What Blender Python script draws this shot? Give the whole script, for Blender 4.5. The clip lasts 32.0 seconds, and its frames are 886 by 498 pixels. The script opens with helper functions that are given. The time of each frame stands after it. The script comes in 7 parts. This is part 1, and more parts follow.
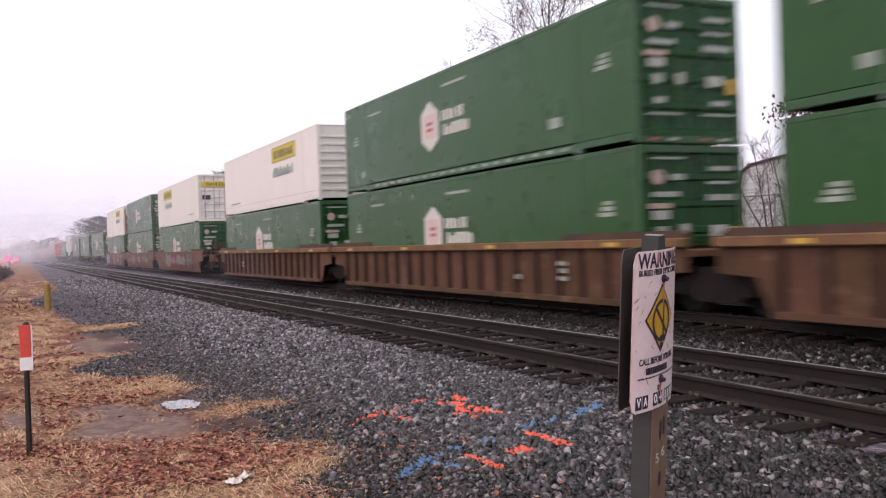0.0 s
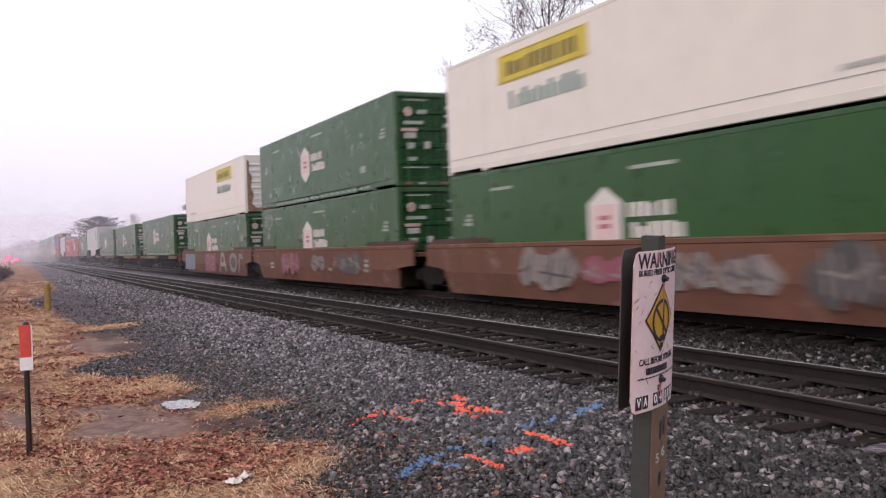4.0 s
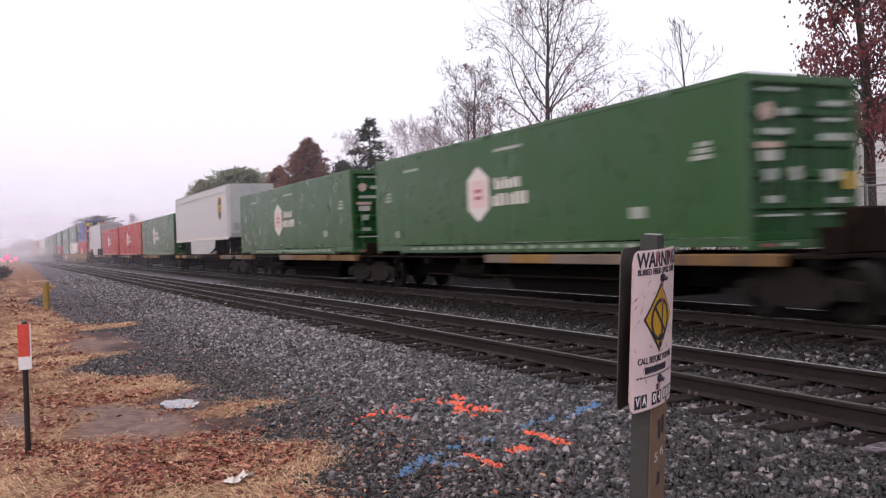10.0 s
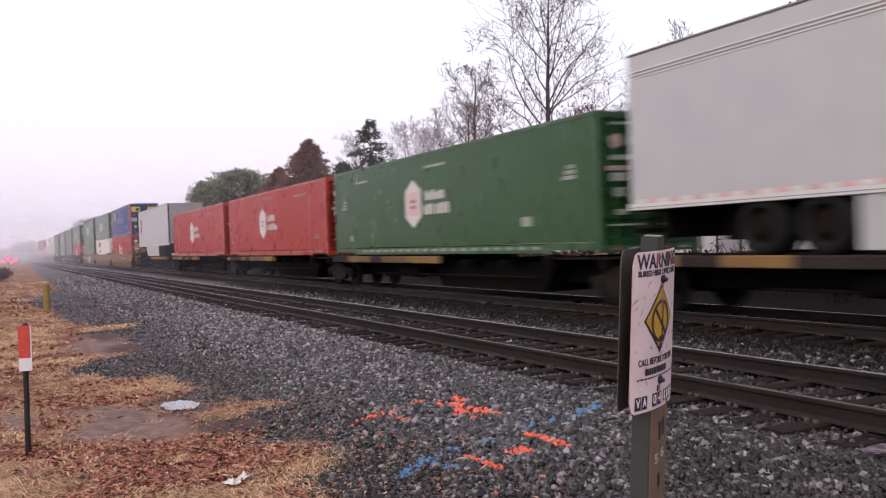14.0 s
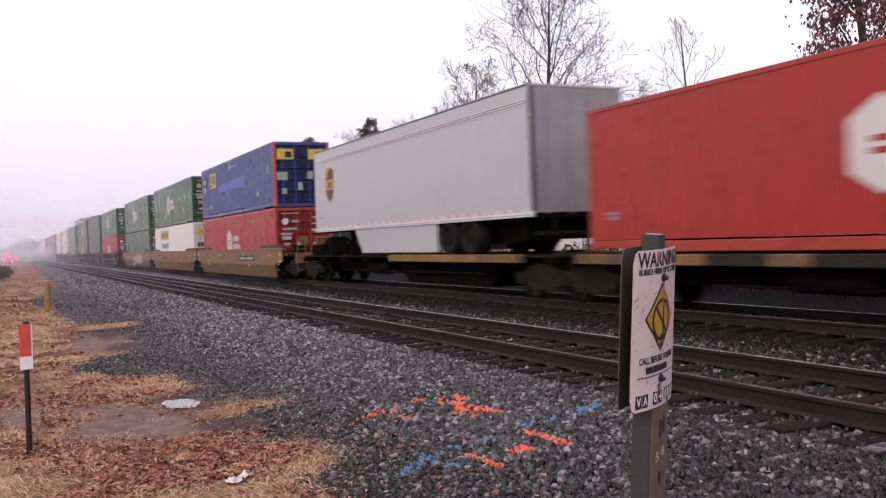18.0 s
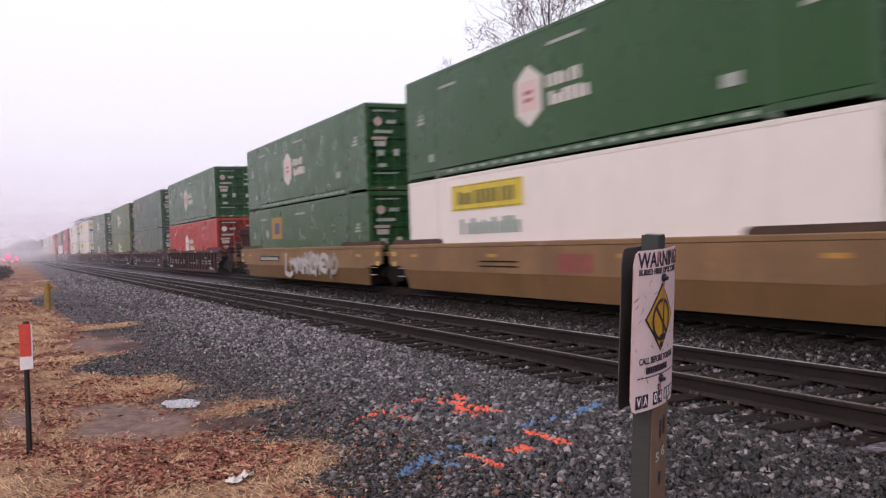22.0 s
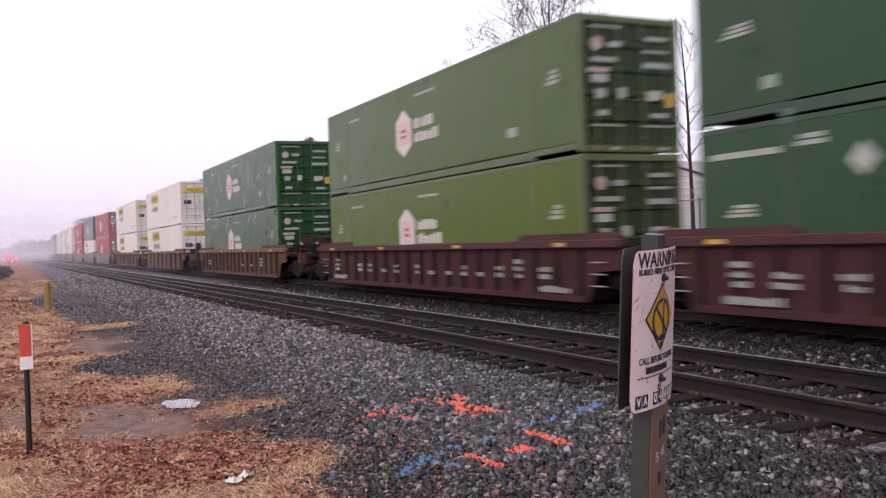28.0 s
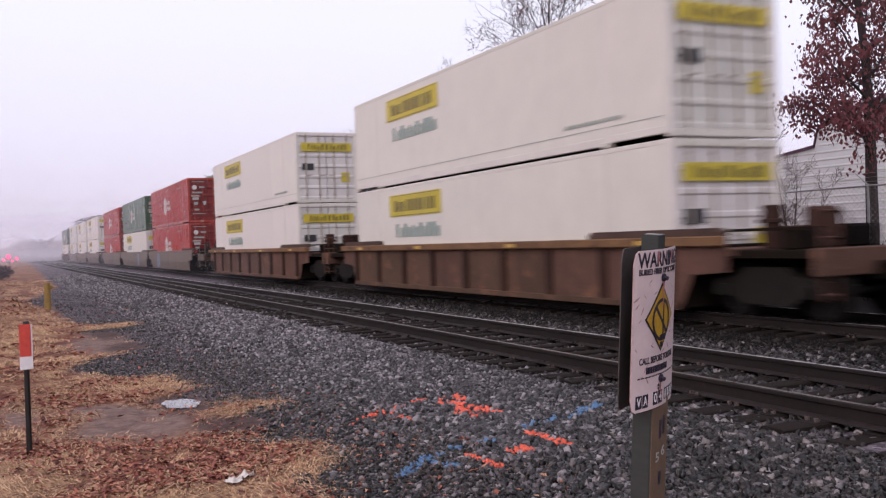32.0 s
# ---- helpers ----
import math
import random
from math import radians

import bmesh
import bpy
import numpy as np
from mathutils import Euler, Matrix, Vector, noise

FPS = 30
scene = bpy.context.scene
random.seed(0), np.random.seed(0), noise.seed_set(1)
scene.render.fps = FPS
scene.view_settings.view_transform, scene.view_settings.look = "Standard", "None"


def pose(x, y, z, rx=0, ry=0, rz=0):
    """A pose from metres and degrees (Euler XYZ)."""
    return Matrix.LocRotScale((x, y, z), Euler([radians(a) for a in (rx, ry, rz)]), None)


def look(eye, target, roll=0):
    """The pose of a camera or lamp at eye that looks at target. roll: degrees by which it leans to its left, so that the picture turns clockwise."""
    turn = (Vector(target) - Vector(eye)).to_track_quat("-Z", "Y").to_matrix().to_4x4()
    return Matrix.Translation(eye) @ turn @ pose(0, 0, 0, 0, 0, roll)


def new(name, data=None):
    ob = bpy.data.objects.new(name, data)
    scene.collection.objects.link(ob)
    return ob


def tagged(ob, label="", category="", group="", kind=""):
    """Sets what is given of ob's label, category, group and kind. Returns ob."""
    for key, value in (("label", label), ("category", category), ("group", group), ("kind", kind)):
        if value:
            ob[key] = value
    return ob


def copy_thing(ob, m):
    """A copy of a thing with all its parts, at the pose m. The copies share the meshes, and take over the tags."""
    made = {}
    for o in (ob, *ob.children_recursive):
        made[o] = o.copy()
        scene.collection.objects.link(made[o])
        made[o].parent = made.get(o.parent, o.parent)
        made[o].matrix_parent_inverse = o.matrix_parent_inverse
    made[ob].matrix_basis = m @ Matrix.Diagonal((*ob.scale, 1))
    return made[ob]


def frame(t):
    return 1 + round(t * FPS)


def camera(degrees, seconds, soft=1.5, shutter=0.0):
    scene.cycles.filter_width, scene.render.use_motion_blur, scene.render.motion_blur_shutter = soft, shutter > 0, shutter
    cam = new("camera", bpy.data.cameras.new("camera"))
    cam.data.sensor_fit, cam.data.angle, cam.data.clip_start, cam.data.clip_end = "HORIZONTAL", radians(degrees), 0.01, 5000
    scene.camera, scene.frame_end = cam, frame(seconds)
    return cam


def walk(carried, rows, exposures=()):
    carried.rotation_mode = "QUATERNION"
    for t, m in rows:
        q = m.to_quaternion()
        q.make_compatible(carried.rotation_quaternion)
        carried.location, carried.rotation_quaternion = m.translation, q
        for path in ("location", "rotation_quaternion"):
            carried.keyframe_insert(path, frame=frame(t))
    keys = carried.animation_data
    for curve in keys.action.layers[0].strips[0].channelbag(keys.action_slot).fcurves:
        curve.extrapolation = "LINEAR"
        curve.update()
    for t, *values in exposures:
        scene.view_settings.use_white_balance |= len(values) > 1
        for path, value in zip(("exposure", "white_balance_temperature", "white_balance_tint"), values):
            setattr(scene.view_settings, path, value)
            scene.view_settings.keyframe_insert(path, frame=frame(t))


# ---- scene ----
# One freight train of 30 loaded cars runs along the far of two tracks, towards -Y.
# z = 0 is the top of the rails, the tracks run along Y.
VIEW = 51.48
cam = camera(VIEW, 32.0, soft=1.25, shutter=0.8)
EYE = (0.0, 0.0, 1.454)
HEAD, TILT, LEAN = 25.51, -0.549, -2.017


def aim(dx, dy):
    """The tripod head, swayed by dx, dy hundredths of a degree."""
    h, p = radians(HEAD - dx * 0.01), radians(TILT + dy * 0.01)
    d = Vector((math.sin(h) * math.cos(p), math.cos(h) * math.cos(p), math.sin(p)))
    return look(EYE, Vector(EYE) + d * 10, LEAN)


SWAY = [(0, 0, 5), (3, 0, 5), (6.5, 0, 5), (7.0, 0, 5), (7.5, -5, -2), (8.0, -11, -11), (8.5, -5, 16), (9.0, -5, 16), (9.5, -4, 4),
        (10, -7, 0), (11, -11, 0), (12, -18, -4), (12.5, -16, 0), (13, -11, 4), (13.5, -11, 5), (14, -5, 9), (14.5, 0, 5),
        (16.5, 0, 0), (24, 0, 0), (32, 0, 0)]
walk(cam, [(t, aim(dx, dy)) for t, dx, dy in SWAY], exposures=[(0, 0.09, 6390, 16), (1, 0.07, 6390, 16), (2, 0.0, 6390, 16), (8, 0.0, 6390, 16), (16, -0.03, 6380, 17), (18, -0.06, 6370, 18), (20.5, 0.0, 6370, 18), (22, -0.12, 6360, 18), (24, 0.05, 6340, 19), (28, 0.06, 6320, 20), (31, -0.04, 6270, 20), (32, -0.22, 6190, 20)])

# ---- light: a bright overcast winter sky ----
world = bpy.data.worlds.new("overcast")
scene.world = world
world.use_nodes = True
wn, wl = world.node_tree.nodes, world.node_tree.links
wn.clear()
sky = wn.new("ShaderNodeTexSky")
sky.sky_type = "NISHITA"
sky.sun_disc = False
sky.sun_elevation, sky.sun_rotation = radians(38), radians(250)
sky.air_density, sky.dust_density = 1.0, 6.0
bg1, bg2, mixsh, outw = wn.new("ShaderNodeBackground"), wn.new("ShaderNodeBackground"), wn.new("ShaderNodeAddShader"), wn.new("ShaderNodeOutputWorld")
bg1.inputs[1].default_value = 0.05
tcw, sepw, rampw = wn.new("ShaderNodeTexCoord"), wn.new("ShaderNodeSeparateXYZ"), wn.new("ShaderNodeValToRGB")
wl.new(tcw.outputs["Generated"], sepw.inputs[0])
wl.new(sepw.outputs["Z"], rampw.inputs[0])
rampw.color_ramp.elements[0].position, rampw.color_ramp.elements[0].color = 0.0, (0.88, 0.83, 0.955, 1)
rampw.color_ramp.elements[1].position, rampw.color_ramp.elements[1].color = 0.24, (1.0, 0.985, 1.0, 1)
wl.new(sky.outputs[0], bg1.inputs[0])
wl.new(rampw.outputs[0], bg2.inputs[0])
bg2.inputs[1].default_value = 1.02
wl.new(bg1.outputs[0], mixsh.inputs[0])
wl.new(bg2.outputs[0], mixsh.inputs[1])
wl.new(mixsh.outputs[0], outw.inputs[0])

sun_data = bpy.data.lights.new("sun", "SUN")
sun_data.energy, sun_data.angle, sun_data.color = 0.5, radians(25), (1.0, 0.96, 0.92)
sun = new("sun", sun_data)
sun.matrix_world = look((-30, -30, 40), (5, 20, 0))


# ---- materials ----
def noise_node(n, l, vec, scale, detail=4.0, rough=0.6):
    t = n.new("ShaderNodeTexNoise")
    t.inputs["Scale"].default_value, t.inputs["Detail"].default_value, t.inputs["Roughness"].default_value = scale, detail, rough
    l.new(vec, t.inputs["Vector"])
    return t.outputs["Fac"]


def ramp_node(n, l, fac, stops):
    r = n.new("ShaderNodeValToRGB")
    while len(r.color_ramp.elements) < len(stops):
        r.color_ramp.elements.new(0.5)
    for e, (p, c) in zip(r.color_ramp.elements, stops):
        e.position, e.color = p, (*c, 1) if len(c) == 3 else c
    l.new(fac, r.inputs[0])
    return r.outputs[0]


def mix_node(n, l, fac, a, b, kind="MIX"):
    m = n.new("ShaderNodeMix")
    m.data_type, m.blend_type = "RGBA", kind
    for sock, v in ((m.inputs["Factor"], fac), (m.inputs["A"], a), (m.inputs["B"], b)):
        if isinstance(v, (int, float)):
            sock.default_value = v
        elif isinstance(v, tuple):
            sock.default_value = (*v, 1)
        else:
            l.new(v, sock)
    return m.outputs["Result"]


def surface(name, col, rough=0.6, metal=0.0, vary=0.18, scale=1.2, fine=30.0, bump=0.12, streak=0.0, dirt=None, dirt_at=0.62, stretch=(1, 1, 1), jitter=0.06, world_space=False, glow=0.0, dark=None, spec=0.5):
    """A worn surface: colour that drifts at two scales, streaks that run down, dirt, fine relief."""
    m = bpy.data.materials.new(name)
    m.use_nodes = True
    n, l = m.node_tree.nodes, m.node_tree.links
    b = n["Principled BSDF"]
    tc, info = n.new("ShaderNodeTexCoord"), n.new("ShaderNodeObjectInfo")
    mp, add, mul = n.new("ShaderNodeMapping"), n.new("ShaderNodeVectorMath"), n.new("ShaderNodeMath")
    mp.inputs["Scale"].default_value = stretch
    mul.operation = "MULTIPLY"
    mul.inputs[1].default_value = 37.0
    l.new(info.outputs["Random"], mul.inputs[0])
    l.new(tc.outputs["Object"], add.inputs[0])
    l.new(mul.outputs[0], add.inputs[1])
    l.new(add.outputs[0], mp.inputs[0])
    vec = mp.outputs[0]
    big = noise_node(n, l, vec, scale, 5)
    small = noise_node(n, l, vec, fine, 3)
    lo, hi = tuple(c * (1 - vary) for c in col), tuple(min(1, c * (1 + vary)) for c in col)
    c = ramp_node(n, l, big, [(0.3, lo), (0.7, hi)])
    c = mix_node(n, l, vary * 0.8, c, ramp_node(n, l, small, [(0.35, tuple(x * 0.6 for x in col)), (0.65, tuple(min(1, x * 1.4) for x in col))]))
    if jitter:
        c = mix_node(n, l, ramp_node(n, l, info.outputs["Random"], [(0, (0, 0, 0)), (1, (1, 1, 1))]), c,
                     mix_node(n, l, 1.0, c, tuple(1 - jitter * k for k in (1.6, 1.0, 2.0)), "MULTIPLY"))
    if streak:
        mp2 = n.new("ShaderNodeMapping")
        mp2.inputs["Scale"].default_value = (1, 1, 0.08)
        l.new(add.outputs[0], mp2.inputs[0])
        s = noise_node(n, l, mp2.outputs[0], 3.2, 6, 0.7)
        c = mix_node(n, l, ramp_node(n, l, s, [(0.5, (0, 0, 0)), (0.78, (streak,) * 3)]), c, dark or tuple(x * 0.45 for x in col))
    if dirt:
        d = noise_node(n, l, vec, scale * 2.3, 8, 0.72)
        c = mix_node(n, l, ramp_node(n, l, d, [(dirt_at, (0, 0, 0)), (dirt_at + 0.12, (0.85,) * 3)]), c, dirt)
    l.new(c, b.inputs["Base Color"])
    b.inputs["Metallic"].default_value = metal
    b.inputs["Specular IOR Level"].default_value = spec
    rr = ramp_node(n, l, big, [(0.25, (max(0.03, rough - 0.12),) * 3), (0.75, (min(1, rough + 0.12),) * 3)])
    l.new(rr, b.inputs["Roughness"])
    if bump:
        bp = n.new("ShaderNodeBump")
        bp.inputs["Strength"].default_value, bp.inputs["Distance"].default_value = bump, 0.02
        l.new(small, bp.inputs["Height"])
        l.new(bp.outputs[0], b.inputs["Normal"])
    if glow:
        b.inputs["Emission Color"].default_value, b.inputs["Emission Strength"].default_value = (*col, 1), glow
    return m


GREEN, OLIVE, DULL, TEAL = (0.0225, 0.074, 0.0205), (0.072, 0.114, 0.010), (0.0215, 0.062, 0.0245), (0.0225, 0.072, 0.0235)
M = {
    "green": surface("green paint", GREEN, spec=0.25, rough=0.32, vary=0.09, streak=0.3, bump=0.06),
    "green_rail": surface("green rail paint", (0.036, 0.084, 0.038), spec=0.25, rough=0.32, vary=0.15, streak=0.2),
    # door ends get a darker tone than the container sides
    "green_door": surface("darker green for door ends", (0.0095, 0.052, 0.0145), spec=0.25, rough=0.32, vary=0.3, streak=0.4),
    "olive": surface("faded olive green paint", OLIVE, spec=0.25, rough=0.36, vary=0.12, streak=0.25, dirt=(0.07, 0.08, 0.04), dirt_at=0.66),
    "leaf_rail": surface("faded leaf green rail paint", (0.082, 0.118, 0.056), spec=0.25, rough=0.36, vary=0.2, streak=0.2),
    "olive_rail": surface("olive rail paint", (0.105, 0.125, 0.058), spec=0.25, rough=0.36, vary=0.15),
    "olive_door": surface("darker olive for door ends", (0.0204, 0.0374, 0.01224), spec=0.25, rough=0.36, vary=0.2),
    "dull": surface("dull green paint", DULL, spec=0.25, rough=0.36, vary=0.12, streak=0.3),
    "dull_rail": surface("dull rail paint", (0.040, 0.070, 0.048), spec=0.25, rough=0.36, vary=0.15),
    "teal": surface("deep green paint", TEAL, spec=0.25, rough=0.32, vary=0.12, streak=0.3),
    "red": surface("red paint", (0.345, 0.0305, 0.0235), spec=0.25, rough=0.32, vary=0.12, streak=0.3, dark=(0.25, 0.035, 0.027)),
    "red_rail": surface("red rail paint", (0.34, 0.045, 0.030), spec=0.25, rough=0.32, vary=0.12),
    "red_door": surface("darker red for door ends", (0.1632, 0.01632, 0.0136), spec=0.25, rough=0.32, vary=0.2),
    "white": surface("white panel paint", (0.705, 0.638, 0.617), 0.45, vary=0.05, bump=0.03, streak=0.2, dark=(0.5, 0.46, 0.42)),
    "white_rail": surface("white rail paint", (0.65, 0.595, 0.57), 0.5, vary=0.08, dirt=(0.3, 0.24, 0.2), dirt_at=0.68),
    "white_door": surface("white door paint", (0.616, 0.5824, 0.5763), 0.5, vary=0.1, dirt=(0.32, 0.25, 0.19), dirt_at=0.62, streak=0.35, dark=(0.33, 0.28, 0.24)),
    "blue": surface("blue paint", (0.040, 0.060, 0.205), spec=0.25, rough=0.32, vary=0.14, streak=0.3),
    "blue_rail": surface("blue rail paint", (0.045, 0.065, 0.21), spec=0.25, rough=0.32, vary=0.12),
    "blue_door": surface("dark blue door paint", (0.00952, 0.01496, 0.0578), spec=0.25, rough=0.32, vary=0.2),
    "blue_mark": surface("bright blue lettering block", (0.058, 0.080, 0.38), 0.5, vary=0.12),
    "orange_post": surface("orange corner post", (0.45, 0.07, 0.035), 0.5, vary=0.15),
    "trailer": surface("pale grey trailer skin", (0.445, 0.438, 0.455), 0.4, metal=0.15, vary=0.06, bump=0.02, streak=0.25, dark=(0.36, 0.35, 0.36)),
    "trailer_rail": surface("bright aluminium rail", (0.62, 0.60, 0.60), 0.45, metal=0.1, vary=0.12),
    # rear and trim grey, darker than the side skin
    "trailer_dark": surface("darker streaked trailer grey", (0.2558, 0.2452, 0.2558), 0.5, metal=0.1, vary=0.15, streak=0.4),
    "stripe": surface("pink and white reflective tape", (0.55, 0.33, 0.32), 0.5, vary=0.2, scale=6),
    "decal": surface("white decal", (0.366, 0.366, 0.3542), 0.5, vary=0.12, scale=5),
    "decal_grey": surface("faded grey decal", (0.3, 0.323, 0.304), 0.5, vary=0.2, scale=5),
    "logo": surface("white logo film", (0.5904, 0.5494, 0.533), 0.5, vary=0.05),
    "logo_pink": surface("pale pink film", (0.60, 0.43, 0.43), 0.5, vary=0.06),
    "logo_red": surface("dull red film", (0.30, 0.085, 0.095), 0.5, vary=0.15),
    "yellow": surface("yellow film", (0.53, 0.41, 0.03), 0.5, vary=0.2, scale=4),
    "band_ink": surface("faded dark lettering on yellow", (0.13, 0.10, 0.02), 0.5, vary=0.3, scale=6),
    "black": surface("black film", (0.025, 0.025, 0.03), 0.5, vary=0.2),
    "grey_text": surface("grey green lettering block", (0.21, 0.2808, 0.2584), 0.5, vary=0.15, scale=5),
    "amber": surface("dull amber reflector", (0.42, 0.20, 0.035), 0.5, vary=0.25, scale=5),
    "gold": surface("gold shield film", (0.50, 0.30, 0.05), 0.5, vary=0.1),
    "patch": surface("faded brownish panel", (0.20, 0.125, 0.065), 0.6, vary=0.25, scale=3),
    "patch_gold": surface("weathered gold panel", (0.36, 0.20, 0.045), 0.6, vary=0.2, scale=4),
    "patch_blue": surface("faded blue emblem", (0.085, 0.075, 0.16), 0.6, vary=0.25, scale=4),
    "brown_film": surface("brown shield film", (0.07, 0.035, 0.025), 0.5, vary=0.1),
    "rust": surface("rusty brown car paint", (0.110, 0.051, 0.036), spec=0.18, rough=0.8, vary=0.5, streak=0.9, scale=0.75, jitter=0.2, dark=(0.040, 0.023, 0.020), dirt=(0.20, 0.115, 0.09), dirt_at=0.56),
    "rust_grey": surface("greyish rust-brown car paint", (0.118, 0.060, 0.047), spec=0.18, rough=0.8, vary=0.5, streak=0.9, scale=0.75, jitter=0.15, dark=(0.040, 0.021, 0.018), dirt=(0.205, 0.10, 0.06), dirt_at=0.55),
    # top sills are set paler than the side panels
    "rust_lip": surface("orange-brown sill, paler than the panels", (0.185, 0.096, 0.050), spec=0.2, rough=0.75, vary=0.4, dirt=(0.075, 0.038, 0.028), dirt_at=0.53),
    "tan": surface("pinkish tan car paint", (0.212, 0.121, 0.066), spec=0.22, rough=0.7, vary=0.32, streak=0.6, scale=0.6, dark=(0.13, 0.08, 0.055), dirt=(0.28, 0.18, 0.125), dirt_at=0.58),
    # lower plate tone, darker and browner than the upper plate
    "tan_dark": surface("darker browner tan", (0.150, 0.083, 0.036), spec=0.22, rough=0.75, vary=0.25, streak=0.45, scale=0.7),
    "purple": surface("dark maroon car paint", (0.053, 0.0180, 0.0205), spec=0.2, rough=0.7, vary=0.35, streak=0.5, dark=(0.026, 0.012, 0.013), dirt=(0.085, 0.04, 0.038), dirt_at=0.6),
    "purple_lip": surface("maroon sill, paler than the panels", (0.068, 0.027, 0.029), spec=0.2, rough=0.7, vary=0.3),
    "greycar": surface("grey brown car paint", (0.1767, 0.1348, 0.1209), spec=0.22, rough=0.7, vary=0.2, streak=0.4, scale=0.8),
    "tagged_rust": surface("reddish brown car paint", (0.1355, 0.0625, 0.045), spec=0.2, rough=0.75, vary=0.3, streak=0.6, scale=0.7, dark=(0.075, 0.042, 0.036), dirt=(0.25, 0.16, 0.14), dirt_at=0.57),
    "spray_white": surface("white spray paint", (0.4025, 0.3703, 0.3783), 0.7, vary=0.2, scale=3),
    "spray_faint": surface("faded pale spray paint", (0.20, 0.168, 0.165), 0.7, vary=0.35, scale=3, dirt=(0.10, 0.055, 0.045), dirt_at=0.55),
    "spray_mid": surface("dusty white spray paint", (0.27, 0.235, 0.23), 0.7, vary=0.35, scale=3, dirt=(0.13, 0.08, 0.07), dirt_at=0.54),
    "spray_pink": surface("faded pink spray paint", (0.21, 0.0595, 0.084), 0.7, vary=0.25, scale=3),
    "spray_blue": surface("pale blue paint patch", (0.154, 0.175, 0.238), 0.7, vary=0.15, scale=2),
    "spray_dark": surface("dark spray paint", (0.063, 0.056, 0.0595), 0.7, vary=0.25, scale=3),
    # underframe steels near black: the shade beneath the cars is in their colour
    "steel_dark": surface("shade-darkened steel", (0.0062, 0.0052, 0.0050), 0.9, spec=0.05, vary=0.35, scale=3),
    "steel_brown": surface("shade-darkened brown steel", (0.0135, 0.0092, 0.0076), 0.9, spec=0.06, vary=0.4, scale=3),
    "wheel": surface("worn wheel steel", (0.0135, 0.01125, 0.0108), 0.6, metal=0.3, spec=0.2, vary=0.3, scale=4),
    "rubber": surface("tyre rubber", (0.011, 0.0105, 0.0115), 0.85, spec=0.15, vary=0.3, scale=6),
    "rod": surface("galvanised rod", (0.34, 0.33, 0.33), 0.5, metal=0.6, vary=0.15),
    "rail": surface("rusty brown rail web", (0.0185, 0.0138, 0.013), 0.7, spec=0.14, vary=0.35, scale=2, jitter=0, dirt=(0.040, 0.027, 0.024), dirt_at=0.6),
    "railhead": surface("polished rail head", (0.54, 0.5175, 0.525), 0.42, metal=0.85, vary=0.12, scale=3, bump=0.02, jitter=0),
    "tie": surface("weathered creosoted timber", (0.0215, 0.0160, 0.0152), 0.95, spec=0.08, vary=0.4, scale=5, fine=45, stretch=(0.25, 2.5, 1), bump=0.5, dirt=(0.044, 0.033, 0.030), dirt_at=0.58),
    "rail_foot": surface("dusty pale rail foot", (0.026, 0.0195, 0.0185), 0.32, spec=0.5, vary=0.3, scale=2.5, jitter=0, dirt=(0.042, 0.031, 0.028), dirt_at=0.6),
    "railhead_worn": surface("dull worn rail head", (0.155, 0.13, 0.124), 0.32, metal=0.6, spec=0.4, vary=0.3, scale=3, jitter=0),
    "spike": surface("rusted track spike", (0.088, 0.0624, 0.0544), 0.8, vary=0.5, scale=9),
    "casting": surface("chipped pale green corner casting", (0.105, 0.15, 0.12), 0.6, vary=0.3, scale=5, spec=0.22),
    "tape": surface("dusty white reflective tape", (0.25, 0.30, 0.25), 0.5, vary=0.25, scale=4),
    "emblem_dull": surface("dusty pink emblem", (0.40, 0.29, 0.265), 0.6, vary=0.3, scale=7),
    # white doors' rods: shadow lines of the door gaps put into their colour
    "rod_dirty": surface("brown-grey lock rod with door gap shade", (0.3825, 0.3187, 0.2805), 0.6, metal=0.2, vary=0.3, scale=5),
    # nose grey, a step darker than the side skin
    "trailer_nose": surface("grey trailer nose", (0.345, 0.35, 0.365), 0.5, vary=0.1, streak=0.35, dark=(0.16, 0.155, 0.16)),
    "plank": surface("worn edge beam, part golden paint, part bare dark steel", (0.165, 0.092, 0.040), 0.8, spec=0.2, vary=0.45, scale=0.7, streak=0.5, dark=(0.05, 0.032, 0.025), dirt=(0.06, 0.045, 0.04), dirt_at=0.50),
    "plank_gold": surface("golden edge beam, paint part worn", (0.21, 0.118, 0.043), 0.75, spec=0.2, vary=0.35, scale=0.9, streak=0.4, dark=(0.09, 0.055, 0.035), dirt=(0.26, 0.22, 0.19), dirt_at=0.60),
    "plank_grey": surface("worn edge beam, dusty grey primer", (0.155, 0.118, 0.098), 0.85, spec=0.2, vary=0.4, scale=0.8, streak=0.4, dirt=(0.19, 0.095, 0.045), dirt_at=0.58),
    "truck_iron": surface("cast truck frame, dark grey brown", (0.019, 0.0155, 0.0148), 0.9, spec=0.08, vary=0.4, scale=3),
    "plank_dark": surface("grimy dark edge beam with rubbed orange paint", (0.028, 0.020, 0.019), 0.85, spec=0.15, vary=0.4, scale=0.8, dirt=(0.17, 0.085, 0.03), dirt_at=0.64),
    "grass_green": surface("faded leaf green paint", (0.063, 0.108, 0.029), spec=0.25, rough=0.36, vary=0.12, streak=0.3),
    "red_stencil": surface("faded red stencil", (0.23, 0.045, 0.045), 0.7, vary=0.3, scale=4),
    "rust_patch": surface("brown rust bleeding through white paint", (0.16, 0.085, 0.05), 0.8, vary=0.5, scale=5, dirt=(0.40, 0.33, 0.28), dirt_at=0.52),
